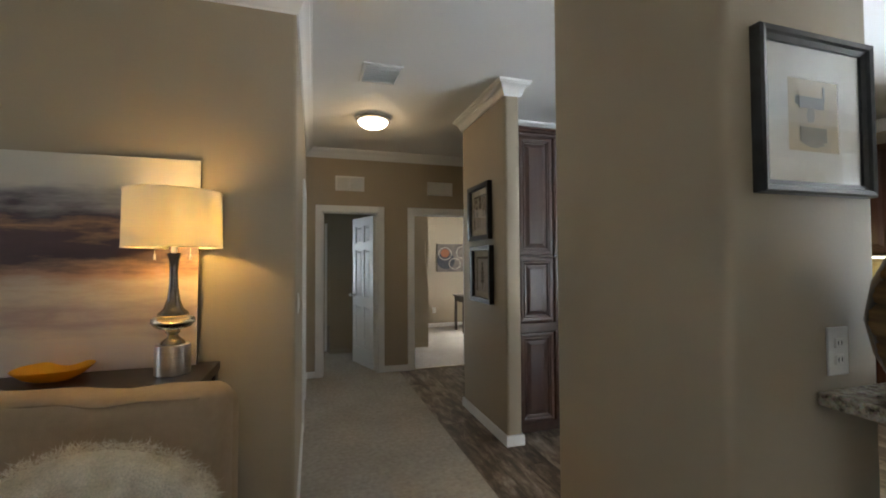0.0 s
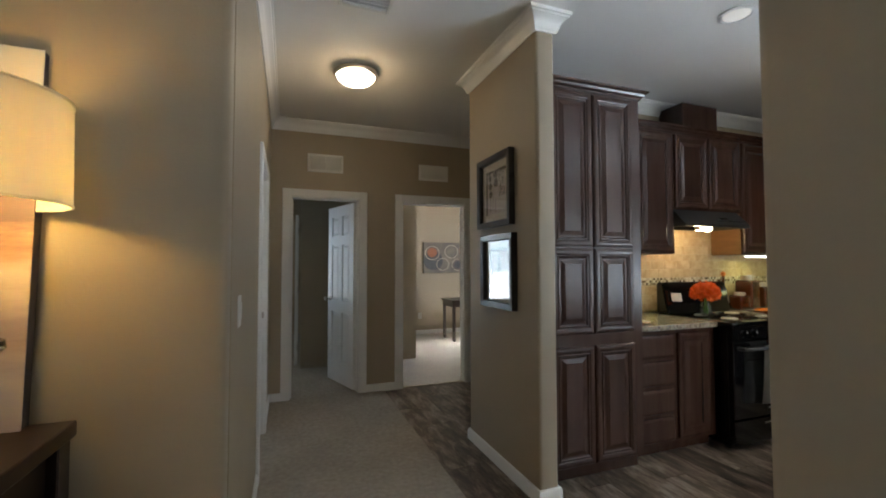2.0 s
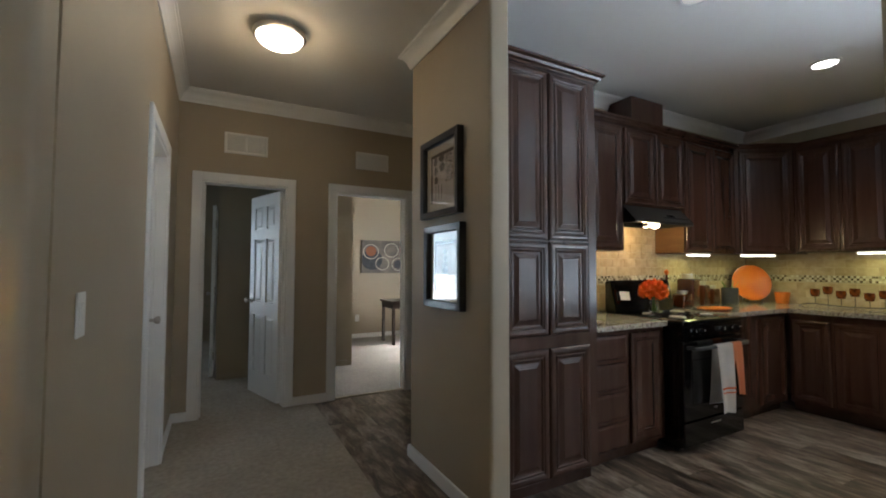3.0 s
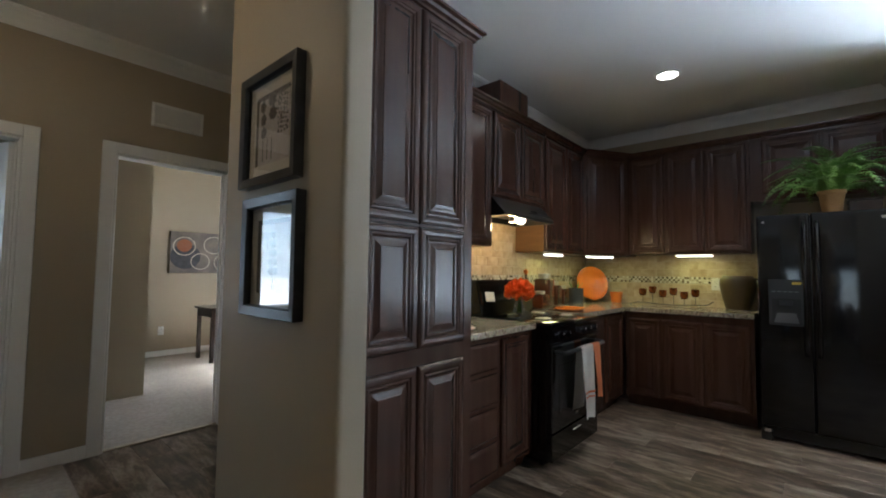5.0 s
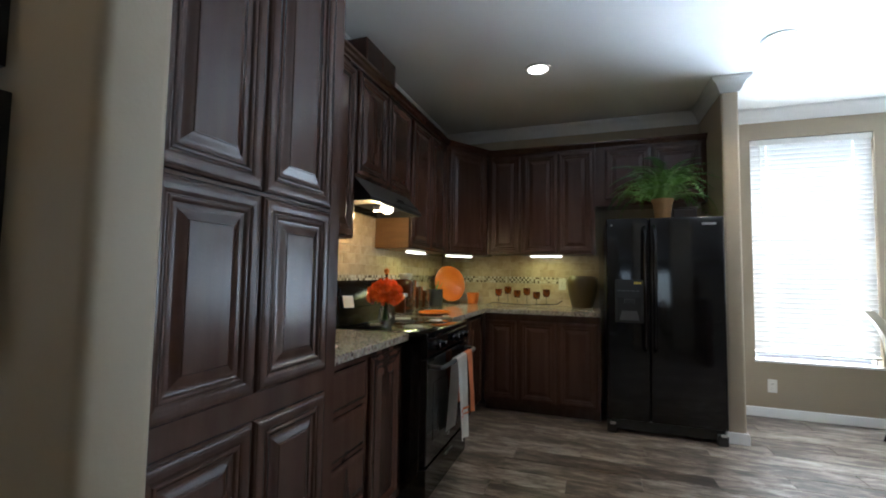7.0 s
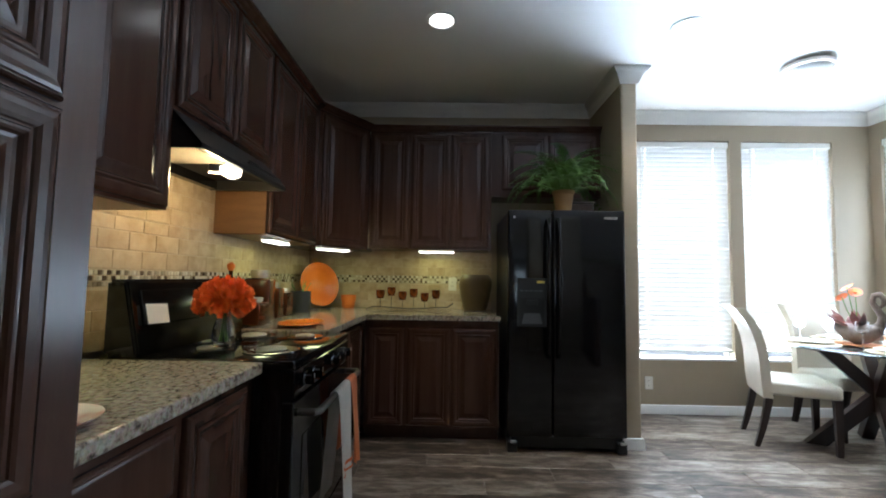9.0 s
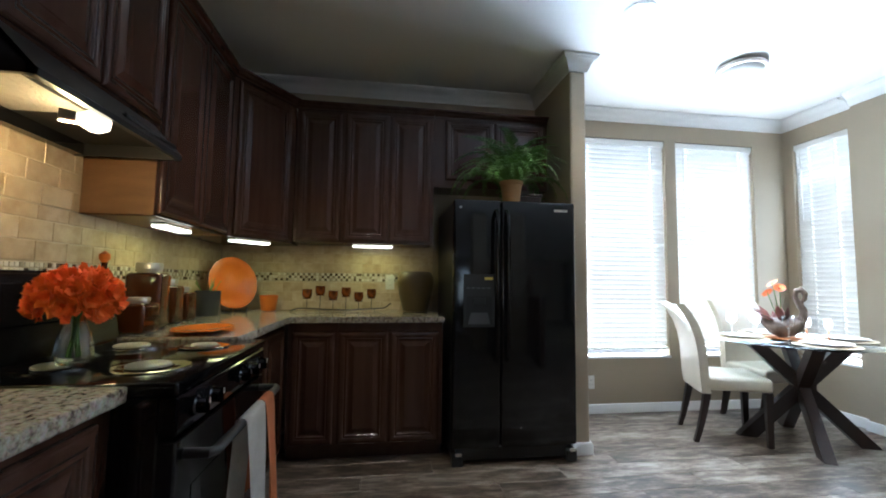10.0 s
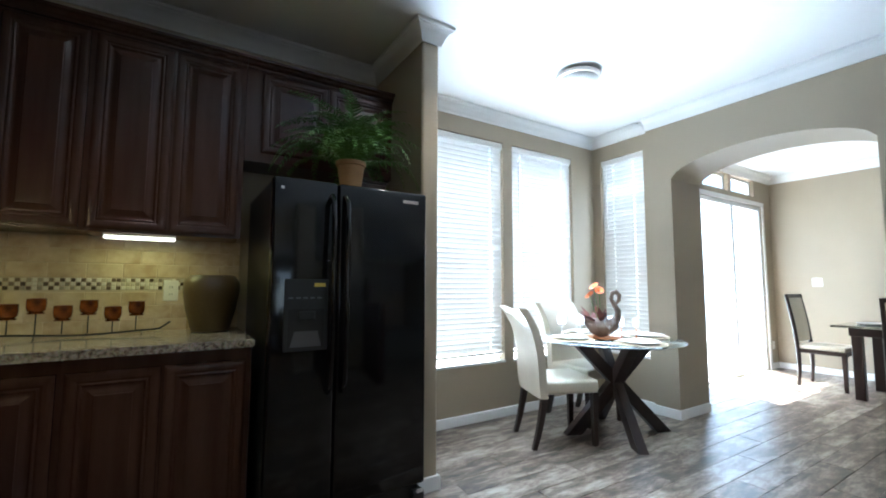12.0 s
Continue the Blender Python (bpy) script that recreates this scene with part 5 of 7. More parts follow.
# refrigerator
FX, FY = 5.935, 3.968
fridge = thing("refrigerator", pose(FX, FY, 0, 0, 0, -90), "glossy black side-by-side refrigerator with an ice dispenser", "refrigerator")
fw = 0.838
bm = bmesh.new()
box(bm, 0.004, 0.075, 0.03, fw - 0.004, 0.79, 1.70, 0.006, 2)
part("body", bm, BLACK_MATT, fridge)
split = 0.318
for x0, x1 in ((0.0, split - 0.003), (split + 0.003, fw)):
    bm = bmesh.new()
    box(bm, x0, 0.0, 0.105, x1, 0.066, 1.71, 0.014, 4)
    part("door", bm, BLACK, fridge, "glossy black door", True)
for x in (split - 0.035, split + 0.035):
    bm = bmesh.new()
    pts = [(x, 0.0, 0.66), (x, -0.045, 0.70), (x, -0.058, 0.90), (x, -0.062, 1.15), (x, -0.058, 1.40), (x, -0.045, 1.60), (x, 0.0, 1.64)]
    tube(bm, pts, 0.0135, 10)
    part("handle", bm, BLACK, fridge, "long curved black handle", True)
bm = bmesh.new()
box(bm, 0.065, -0.004, 0.87, 0.275, 0.001, 1.215, 0.003, 1)
plate = part("dispenser_panel", bm, BLACK_MATT, fridge, "ice and water dispenser panel")
# flat sheet, no hollow: the recess's shade is put into its colour
bm = bmesh.new()
box(bm, 0.085, -0.0048, 0.885, 0.255, -0.0041, 1.07)
part("dispenser_recess_sheet", bm, material("recess_shade", (0.004, 0.004, 0.004), 0.6), plate, "flat sheet with the dispenser recess's shade in its colour")
bm = bmesh.new()
box(bm, 0.13, -0.014, 1.02, 0.21, -0.005, 1.06, 0.003, 1)
part("dispenser_lever", bm, BLACK_MATT, plate)
bm = bmesh.new()
vs = [bm.verts.new(p) for p in ((0.095, -0.005, 0.89), (0.245, -0.005, 0.89), (0.225, -0.007, 0.965), (0.115, -0.007, 0.965))]
bm.faces.new(vs)
part("drip_tray", bm, material("tray_grey", (0.09, 0.09, 0.095), 0.4), plate, "grey drip tray")
bm = bmesh.new()
box(bm, 0.205, -0.0052, 1.178, 0.26, -0.0042, 1.196)
part("sticker", bm, material("yellow_label", (0.55, 0.42, 0.08), 0.6), plate, "small yellow sticker")
for i in range(5):
    bm = bmesh.new()
    box(bm, 0.085 + i * 0.034, -0.0052, 1.12, 0.107 + i * 0.034, -0.0042, 1.128)
    part("button", bm, material("button_grey", (0.10, 0.10, 0.11), 0.4), plate)
bm = bmesh.new()
box(bm, fw - 0.15, -0.0016, 1.645, fw - 0.055, 0.0, 1.662)
part("badge", bm, STEEL, fridge, "small silver badge")
bm = bmesh.new()
box(bm, 0.035, -0.0016, 1.648, 0.05, 0.0, 1.662)
part("logo", bm, STEEL, fridge, "small silver mark")
bm = bmesh.new()
box(bm, 0.03, 0.03, 0.025, fw - 0.03, 0.07, 0.098)
part("kick_grille", bm, BLACK_MATT, fridge)
for x in (0.0, fw - 0.075):
    bm = bmesh.new()
    box(bm, x, -0.008, 0.0, x + 0.070, 0.07, 0.075, 0.006, 1)
    part("caster_cover", bm, BLACK_MATT, fridge)
    bm = bmesh.new()
    box(bm, x + 0.02, -0.014, 0.066, x + 0.060, -0.006, 0.086, 0.002, 1)
    part("hinge_cap", bm, STEEL, fridge, "small steel hinge")

# fern on the refrigerator
LEAF = material("fern_green", (0.14, 0.28, 0.05), 0.5, second=(0.07, 0.16, 0.028), scale=9, fine=0.3)
TERRA = material("tan_pot", (0.40, 0.235, 0.10), 0.75, second=(0.32, 0.18, 0.08), scale=7, fine=0.15, bump=0.2, bump_scale=90)


def frond_mesh(rng, length, lift):
    """One arching frond: a stem with paired leaflets."""
    bm = bmesh.new()
    n = 22
    pts = []
    for i in range(n + 1):
        s = i / n
        pts.append(Vector((length * (s - 0.10 * s * s), 0.02 * math.sin(3 * s), lift * math.sin(1.35 * s) * 1.2 - 0.55 * length * s * s * s)))
    tube(bm, pts, [0.0028 * (1 - 0.7 * i / n) for i in range(n + 1)], 4)
    for i in range(2, n + 1):
        s = i / n
        leaf = 0.052 * math.sin(min(1.0, s * 1.9 + 0.15) * math.pi * 0.5) * (1.05 - s) ** 0.5 + 0.008
        way = (pts[i] - pts[i - 1]).normalized()
        for side in (-1, 1):
            out = (Vector((0, side, 0)) + way * 0.45 + Vector((0, 0, rng.uniform(-0.35, 0.15)))).normalized()
            w = way * 0.0048
            p = pts[i] + way * rng.uniform(-0.004, 0.004)
            a_, b_ = p - w, p + w
            mid = p + out * leaf * 0.55
            tip = p + out * leaf + way * 0.006 + Vector((0, 0, -0.008))
            v = [bm.verts.new(q) for q in (a_, mid - w * 0.9, tip, mid + w * 0.9, b_)]
            bm.faces.new((v[0], v[1], v[3], v[4]))
            bm.faces.new((v[1], v[2], v[3]))
    return mesh_of(bm, "frond", LEAF)


rng = random.Random(11)
fern = thing("potted_fern", pose(6.13, 3.52, 1.71), "bushy green fern in a tan pot on the refrigerator", "plant")
bm = bmesh.new()
turned(bm, [(0.052, 0), (0.056, 0.002), (0.076, 0.15), (0.084, 0.152), (0.085, 0.175), (0.078, 0.176), (0.072, 0.15), (0.0, 0.148)], segments=28)
part("pot", bm, TERRA, fern, "tan clay pot", True)
fronds = [frond_mesh(rng, rng.uniform(0.34, 0.48), rng.uniform(0.10, 0.25)) for _ in range(8)]
for i in range(84):
    f = new("frond", fronds[i % 8])
    f.parent = fern
    a_ = 137.5 * i + rng.uniform(-20, 20)
    f.matrix_local = pose(0.02 * math.cos(radians(a_)), 0.02 * math.sin(radians(a_)), 0.15, rng.uniform(-18, 18), rng.uniform(-62, 14), a_) @ Matrix.Scale(rng.uniform(0.72, 1.16), 4)

bm = bmesh.new()
box(bm, -0.10, -0.09, 0.0, 0.10, 0.09, 0.115, 0.006, 2)
box(bm, -0.108, -0.098, 0.115, 0.108, 0.098, 0.132, 0.005, 2)
solid("wooden_box", bm, DARK_WOOD, "dark wooden box standing behind the fern on the refrigerator", "box", m=pose(6.36, 3.33, 1.7005))

# worktop and range-top things
ORANGE = material("orange_glaze", (0.66, 0.165, 0.012), 0.24, second=(0.56, 0.125, 0.010), scale=5, coat=0.12)
ORANGE_MATT = material("orange_plastic", (0.62, 0.16, 0.015), 0.4, scale=5)
CANISTER = material("amber_canister", (0.075, 0.020, 0.005), 0.10, second=(0.04, 0.011, 0.004), scale=6, coat=0.5)
LID = material("canister_lid", (0.55, 0.52, 0.47), 0.35, 0.9, scale=8)
C, C_LEFT = 0.9275, 0.9155


def canister(x, y, r, h, turn, label):
    """A square-shouldered glass canister with a metal lid."""
    ob = thing("canister", pose(x, y, C, 0, 0, turn), label, "canister", "amber canisters")
    bm = bmesh.new()
    box(bm, -r, -r, 0, r, r, h * 0.86, r * 0.28, 4)
    part("jar", bm, CANISTER, ob, "", True)
    bm = bmesh.new()
    turned(bm, [(r * 0.66, h * 0.855), (r * 0.66, h * 0.90), (r * 0.74, h * 0.905), (r * 0.74, h), (r * 0.70, h + 0.004), (0, h + 0.005)], segments=28)
    part("lid", bm, LID, ob, "silver screw lid", True)


canister(5.43, 5.53, 0.075, 0.305, 8, "large amber glass canister with a silver lid")
canister(5.235, 5.47, 0.062, 0.15, -6, "small amber glass canister with a silver lid")
canister(5.66, 5.55, 0.062, 0.23, 4, "medium amber glass canister with a lid")
canister(5.86, 5.56, 0.055, 0.185, -4, "small dark amber canister at the back of the worktop")
pot = thing("utensil_crock", pose(6.13, 5.53, C), "dark blue-grey utensil crock with sprigs", "crock")
bm = bmesh.new()
turned(bm, [(0.075, 0), (0.078, 0.004), (0.078, 0.16), (0.070, 0.16), (0.070, 0.02), (0, 0.018)], segments=28)
part("crock", bm, material("slate_glaze", (0.05, 0.055, 0.065), 0.25, scale=7, coat=0.3), pot, "", True)
rng = random.Random(3)
for i in range(9):
    bm = bmesh.new()
    a_ = rng.uniform(0, 6.28)
    tube(bm, [(0.02 * math.cos(a_), 0.02 * math.sin(a_), 0.05), (0.045 * math.cos(a_), 0.045 * math.sin(a_), 0.17), (0.075 * math.cos(a_), 0.075 * math.sin(a_), rng.uniform(0.20, 0.25))], [0.003, 0.003, 0.0015], 5)
    part("sprig", bm, LEAF, pot)
plateob = thing("display_plate", pose(6.43, 5.46, C, 0, 0, -38), "round orange glazed plate upright on a stand", "plate")
bm = bmesh.new()
turned(bm, [(0.0, 0.006), (0.115, 0.006), (0.13, 0.016), (0.185, 0.026), (0.188, 0.030), (0.183, 0.031), (0.13, 0.023), (0.112, 0.013), (0, 0.012)], segments=56)
part("plate", bm, ORANGE, plateob, "", True, pose(0, 0.05, 0.205, 78))
for x in (-0.06, 0.06):
    bm = bmesh.new()
    tube(bm, [(x, -0.055, 0.035), (x, -0.05, 0.005), (x, 0.08, 0.005), (x, 0.09, 0.14)], 0.005, 6)
    part("stand_wire", bm, BLACK_MATT, plateob, "", True)
bm = bmesh.new()
turned(bm, [(0.046, 0), (0.050, 0.003)] + [(0.051 + 0.0017 * k + (0.002 if k % 2 else 0.0), 0.006 + 0.0125 * k) for k in range(9)] + [(0.070, 0.117), (0.067, 0.117), (0.050, 0.010), (0, 0.010)], segments=28)
solid("orange_cup", bm, ORANGE_MATT, "tapered orange cup on the worktop", "cup", "", True, pose(6.59, 5.27, C))
bm = bmesh.new()
turned(bm, [(0.0, 0), (0.10, 0.0), (0.15, 0.012), (0.168, 0.016), (0.165, 0.020), (0.12, 0.012), (0, 0.008)], segments=48)
bmesh.ops.scale(bm, vec=(1.0, 0.72, 1.0), verts=bm.verts)
solid("serving_plate", bm, ORANGE, "flat oval orange plate on the worktop", "plate", "", True, pose(5.29, 5.22, C))
holder = thing("candle_holder", pose(6.57, 4.70, C), "black wire candle holder with six amber votive cups", "candle holder")
bm = bmesh.new()
pts = [(-0.02 + 0.015 * math.sin(k * 0.3), 0.35 - 0.62 * k / 24, 0.016 + 0.006 * math.cos(k * 0.26)) for k in range(25)]
pts = [(-0.06, 0.40, 0.004)] + pts + [(-0.02, -0.30, 0.028), (-0.025, -0.345, 0.062)]
tube(bm, pts, 0.005, 6)
part("wave_wire", bm, BLACK_MATT, holder, "", True)
for x, y in ((0.03, 0.20), (0.03, -0.22), (-0.09, 0.0)):
    bm = bmesh.new()
    tube(bm, [(x, y, 0.0035), (-0.03, y, 0.02)], 0.003, 6)
    part("foot_wire", bm, BLACK_MATT, holder)
VOTIVE = material("amber_votive", (0.22, 0.06, 0.012), 0.14, second=(0.06, 0.016, 0.006), scale=26)
for k, h in enumerate((0.10, 0.125, 0.09, 0.115, 0.08, 0.105)):
    y = 0.285 - 0.096 * k
    bm = bmesh.new()
    tube(bm, [(-0.02, y, 0.02), (-0.02, y, h)], 0.0028, 6)
    part("stem", bm, BLACK_MATT, holder)
    bm = bmesh.new()
    turned(bm, [(0.030, -0.006), (0.030, 0.0), (0.022, 0.002), (0.031, 0.008), (0.035, 0.03), (0.034, 0.066), (0.030, 0.066), (0.030, 0.03), (0.0, 0.012)], segments=20)
    for v in bm.verts:
        v.co.xy *= 1 + 0.10 * abs(math.sin(2 * math.atan2(v.co.y, v.co.x)))
    part("votive_cup", bm, VOTIVE, holder, "mottled amber glass cup", True, pose(-0.02, y, h))
bm = bmesh.new()
turned(bm, [(0.085, 0), (0.095, 0.004), (0.125, 0.12), (0.142, 0.22), (0.140, 0.27), (0.118, 0.305), (0.112, 0.31), (0.106, 0.305), (0.115, 0.27), (0.0, 0.26)], segments=40)
solid("stoneware_vase", bm, material("olive_stoneware", (0.092, 0.062, 0.024), 0.4, second=(0.065, 0.044, 0.018), scale=5, fine=0.2), "large olive-brown stoneware vase beside the refrigerator", "vase", "", True, pose(6.56, 4.165, C))
wall_plate("power_outlet", pose(OUT - 0.008, 4.362, 1.150, 0, 0, -90), "white power outlet on the tiled backsplash")
# cruet bottle behind the flowers
cruet = thing("cruet_bottle", pose(5.18, 5.58, C), "slim glass bottle with a red stopper", "bottle")
bm = bmesh.new()
turned(bm, [(0.028, 0), (0.03, 0.004), (0.03, 0.16), (0.012, 0.21), (0.010, 0.29), (0.013, 0.30)], segments=20)
part("bottle", bm, CANISTER, cruet, "", True)
bm = bmesh.new()
turned(bm, [(0.010, 0.30), (0.02, 0.315), (0.02, 0.335), (0.0, 0.35)], segments=16)
part("stopper", bm, ORANGE_MATT, cruet, "red-orange stopper", True)

# orange flowers in a glass vase on the range
PETAL = material("orange_petal", (0.95, 0.22, 0.015), 0.6, second=(0.88, 0.13, 0.01), scale=20, fine=0.2)
CLEAR = glassy("clear_glass", (0.96, 0.97, 0.95))
bouquet = thing("flower_vase", pose(4.52, 5.25, 0.932) @ Matrix.Diagonal((0.86, 0.86, 0.97, 1)), "clear glass vase with a dense bunch of orange blossoms", "flowers")
bm = bmesh.new()
turned(bm, [(0.034, 0), (0.042, 0.004), (0.05, 0.03), (0.044, 0.075), (0.026, 0.12), (0.024, 0.14), (0.04, 0.17), (0.038, 0.17), (0.021, 0.14), (0.023, 0.12), (0.040, 0.075), (0.045, 0.03), (0.036, 0.008), (0, 0.008)], segments=32)
part("glass", bm, CLEAR, bouquet, "clear glass vase", True)


def blossom_mesh(rng, r, layers):
    """A ruffled blossom of many small petals."""
    bm = bmesh.new()
    for l in range(layers):
        n_ = 9
        for i in range(n_):
            a_ = 2 * math.pi * (i + 0.5 * l) / n_ + rng.uniform(-0.15, 0.15)
            tilt = 0.15 + 1.25 * l / layers
            out = Vector((math.cos(a_) * math.cos(tilt), math.sin(a_) * math.cos(tilt), math.sin(tilt)))
            side = Vector((-math.sin(a_), math.cos(a_), 0))
            rr = r * rng.uniform(0.8, 1.1)
            v = [bm.verts.new(q) for q in (out * 0.1 * r, out * rr * 0.6 - side * rr * 0.30, out * rr * 1.0 - side * rr * 0.22 + Vector((0, 0, rng.uniform(-0.2, 0.25) * r)), out * rr * 1.05 + side * rr * 0.20 + Vector((0, 0, rng.uniform(-0.2, 0.25) * r)), out * rr * 0.6 + side * rr * 0.30)]
            bm.faces.new((v[0], v[1], v[4]))
            bm.faces.new((v[1], v[2], v[3], v[4]))
    return mesh_of(bm, "blossom", PETAL)


rng = random.Random(5)
heads = [blossom_mesh(rng, rng.uniform(0.036, 0.046), 4) for _ in range(5)]
for i in range(30):
    b_ = new("blossom", heads[i % 5])
    b_.parent = bouquet
    th, ph = 2.4 * i, math.acos(1 - 1.35 * (i + 0.5) / 30)
    d_ = Vector((math.sin(ph) * math.cos(th) * 0.095, math.sin(ph) * math.sin(th) * 0.085, math.cos(ph) * 0.06))
    b_.matrix_local = Matrix.Translation(Vector((0, 0, 0.175)) + d_) @ d_.to_track_quat("Z", "Y").to_matrix().to_4x4()
for i in range(6):
    bm = bmesh.new()
    a_ = i * 1.05
    tube(bm, [(0.016 * math.cos(a_), 0.016 * math.sin(a_), 0.02), (0.008 * math.cos(a_ + 2), 0.008 * math.sin(a_ + 2), 0.13), (0.04 * math.cos(a_ + 2), 0.04 * math.sin(a_ + 2), 0.22)], 0.003, 5)
    part("flower_stalk", bm, LEAF, bouquet)

# small dish at the end of the worktop beside the pantry
bm = bmesh.new()
turned(bm, [(0.0, 0), (0.06, 0), (0.10, 0.012), (0.102, 0.015), (0.06, 0.006), (0, 0.006)], segments=36)
solid("small_dish", bm, material("dish_red", (0.5, 0.10, 0.05), 0.3, second=(0.7, 0.65, 0.6), scale=18), "small red and white dish on the worktop", "dish", "", True, pose(3.70, 5.16, C_LEFT))

# bar ledge and vase beside the column
bar = thing("bar_ledge", pose(0, 0, 0), "dark panelled bar with a granite ledge beside the column", "bar")
bm = bmesh.new()
box(bm, 2.40, 2.30, 1.065, 3.9, 2.578, 1.10, 0.006, 2)
part("granite_ledge", bm, GRANITE, bar, "speckled granite ledge")
bm = bmesh.new()
box(bm, 2.645, 2.42, 0.0, 3.85, 2.56, 1.065)
part("bar_wall", bm, CABINET, bar, "dark panelled bar front")
bm = bmesh.new()
turned(bm, [(0.05, 0), (0.06, 0.004), (0.10, 0.09), (0.115, 0.17), (0.10, 0.26), (0.055, 0.36), (0.032, 0.43), (0.034, 0.46), (0.028, 0.46), (0.0, 0.40)], segments=40)
solid("striped_vase", bm, material("striped_wood", (0.20, 0.10, 0.03), 0.25, second=(0.05, 0.025, 0.012), scale=3, stretch=(1, 1, 9), coat=0.4), "tall dark vase with golden bands on the ledge", "vase", "", True, pose(2.56, 2.44, 1.1005))


# ---- breakfast nook ----
CREAM = material("cream_leather", (0.66, 0.60, 0.49), 0.45, second=(0.60, 0.54, 0.43), scale=4, fine=0.05, bump=0.12, bump_scale=220)
LEGWOOD = material("espresso_leg", (0.028, 0.014, 0.010), 0.28, second=(0.018, 0.009, 0.007), scale=4, stretch=(4, 4, 0.6))


def bent_slab(width, rows, thick, flare=0.0):
    """An upright padded slab: rows of (y, z, half-width share); the room-side face towards -y."""
    bm = bmesh.new()
    cols = 9
    front, back = [], []
    for y, z, share in rows:
        f, b = [], []
        for i in range(cols):
            u = i / (cols - 1) * 2 - 1
            x = u * width / 2 * share
            zz = z + (flare * (u * u - 0.5) if z > rows[-1][1] - 0.02 else 0.0)
            bulge = 0.012 * (1 - u * u)
            f.append(bm.verts.new((x, y - thick / 2 - bulge, zz)))
            b.append(bm.verts.new((x, y + thick / 2 + bulge * 0.5, zz)))
        front.append(f)
        back.append(b)
    for grid in (front, back):
        for lo, hi in zip(grid, grid[1:]):
            for i in range(cols - 1):
                bm.faces.new((lo[i], lo[i + 1], hi[i + 1], hi[i]))
    n_ = len(rows)
    for k in range(n_ - 1):
        for i in (0, cols - 1):
            bm.faces.new((front[k][i], front[k + 1][i], back[k + 1][i], back[k][i]))
    for k in (0, n_ - 1):
        for i in range(cols - 1):
            bm.faces.new((front[k][i], front[k][i + 1], back[k][i + 1], back[k][i]))
    bmesh.ops.recalc_face_normals(bm, faces=bm.faces)
    return bm


def tapered_leg(parent, x, y, z1, top, foot, dx=0.0, dy=0.0, bend=0.0, mat=None):
    bm = bmesh.new()
    n_ = 6
    rings = []
    for i in range(n_ + 1):
        s = i / n_
        r = top + (foot - top) * s
        cx, cy, cz = x + dx * s * s, y + dy * s * s + bend * math.sin(math.pi * s), z1 * (1 - s)
        rings.append([bm.verts.new((cx + a_ * r, cy + b_ * r, cz)) for a_, b_ in ((-1, -1), (1, -1), (1, 1), (-1, 1))])
    for lo, hi in zip(rings, rings[1:]):
        for i in range(4):
            j = (i + 1) % 4
            bm.faces.new((lo[i], lo[j], hi[j], hi[i]))
    bm.faces.new(rings[0])
    bm.faces.new(rings[-1][::-1])
    return part("leg", bm, mat or LEGWOOD, parent, "dark tapered wooden leg")


def parsons_chair(m, label):
    """A cream upholstered chair with a flared back; faces local -y."""
    ob = thing("dining_chair", m, label, "chair", "cream chairs at the glass table")
    bm = bmesh.new()
    box(bm, -0.225, -0.25, 0.385, 0.225, 0.20, 0.485, 0.028, 4)
    for v in bm.verts:
        if v.co.z > 0.45:
            v.co.z += 0.018 * (1 - (v.co.x / 0.225) ** 2) * (1 - (v.co.y / 0.25) ** 2)
    part("seat", bm, CREAM, ob, "cream leather seat", True)
    rows = [(0.185, 0.36, 0.98), (0.195, 0.45, 1.0), (0.20, 0.55, 1.0), (0.205, 0.65, 0.99), (0.222, 0.76, 0.975), (0.252, 0.86, 0.97), (0.295, 0.94, 0.99), (0.335, 0.985, 1.0), (0.352, 1.005, 1.005)]
    part("backrest", bent_slab(0.45, rows, 0.062, 0.022), CREAM, ob, "cream leather back with a dipped top", True)
    for x in (-0.195, 0.195):
        tapered_leg(ob, x, -0.22, 0.39, 0.024, 0.017)
        tapered_leg(ob, x, 0.175, 0.39, 0.024, 0.016, 0, 0.085, 0.012)
    return ob


parsons_chair(pose(6.24, 1.775, 0, 0, 0, -22), "cream leather dining chair with dark legs pushed to the glass table")
parsons_chair(pose(6.47, 1.16, 0, 0, 0, -92), "cream leather dining chair between the table and the windows")

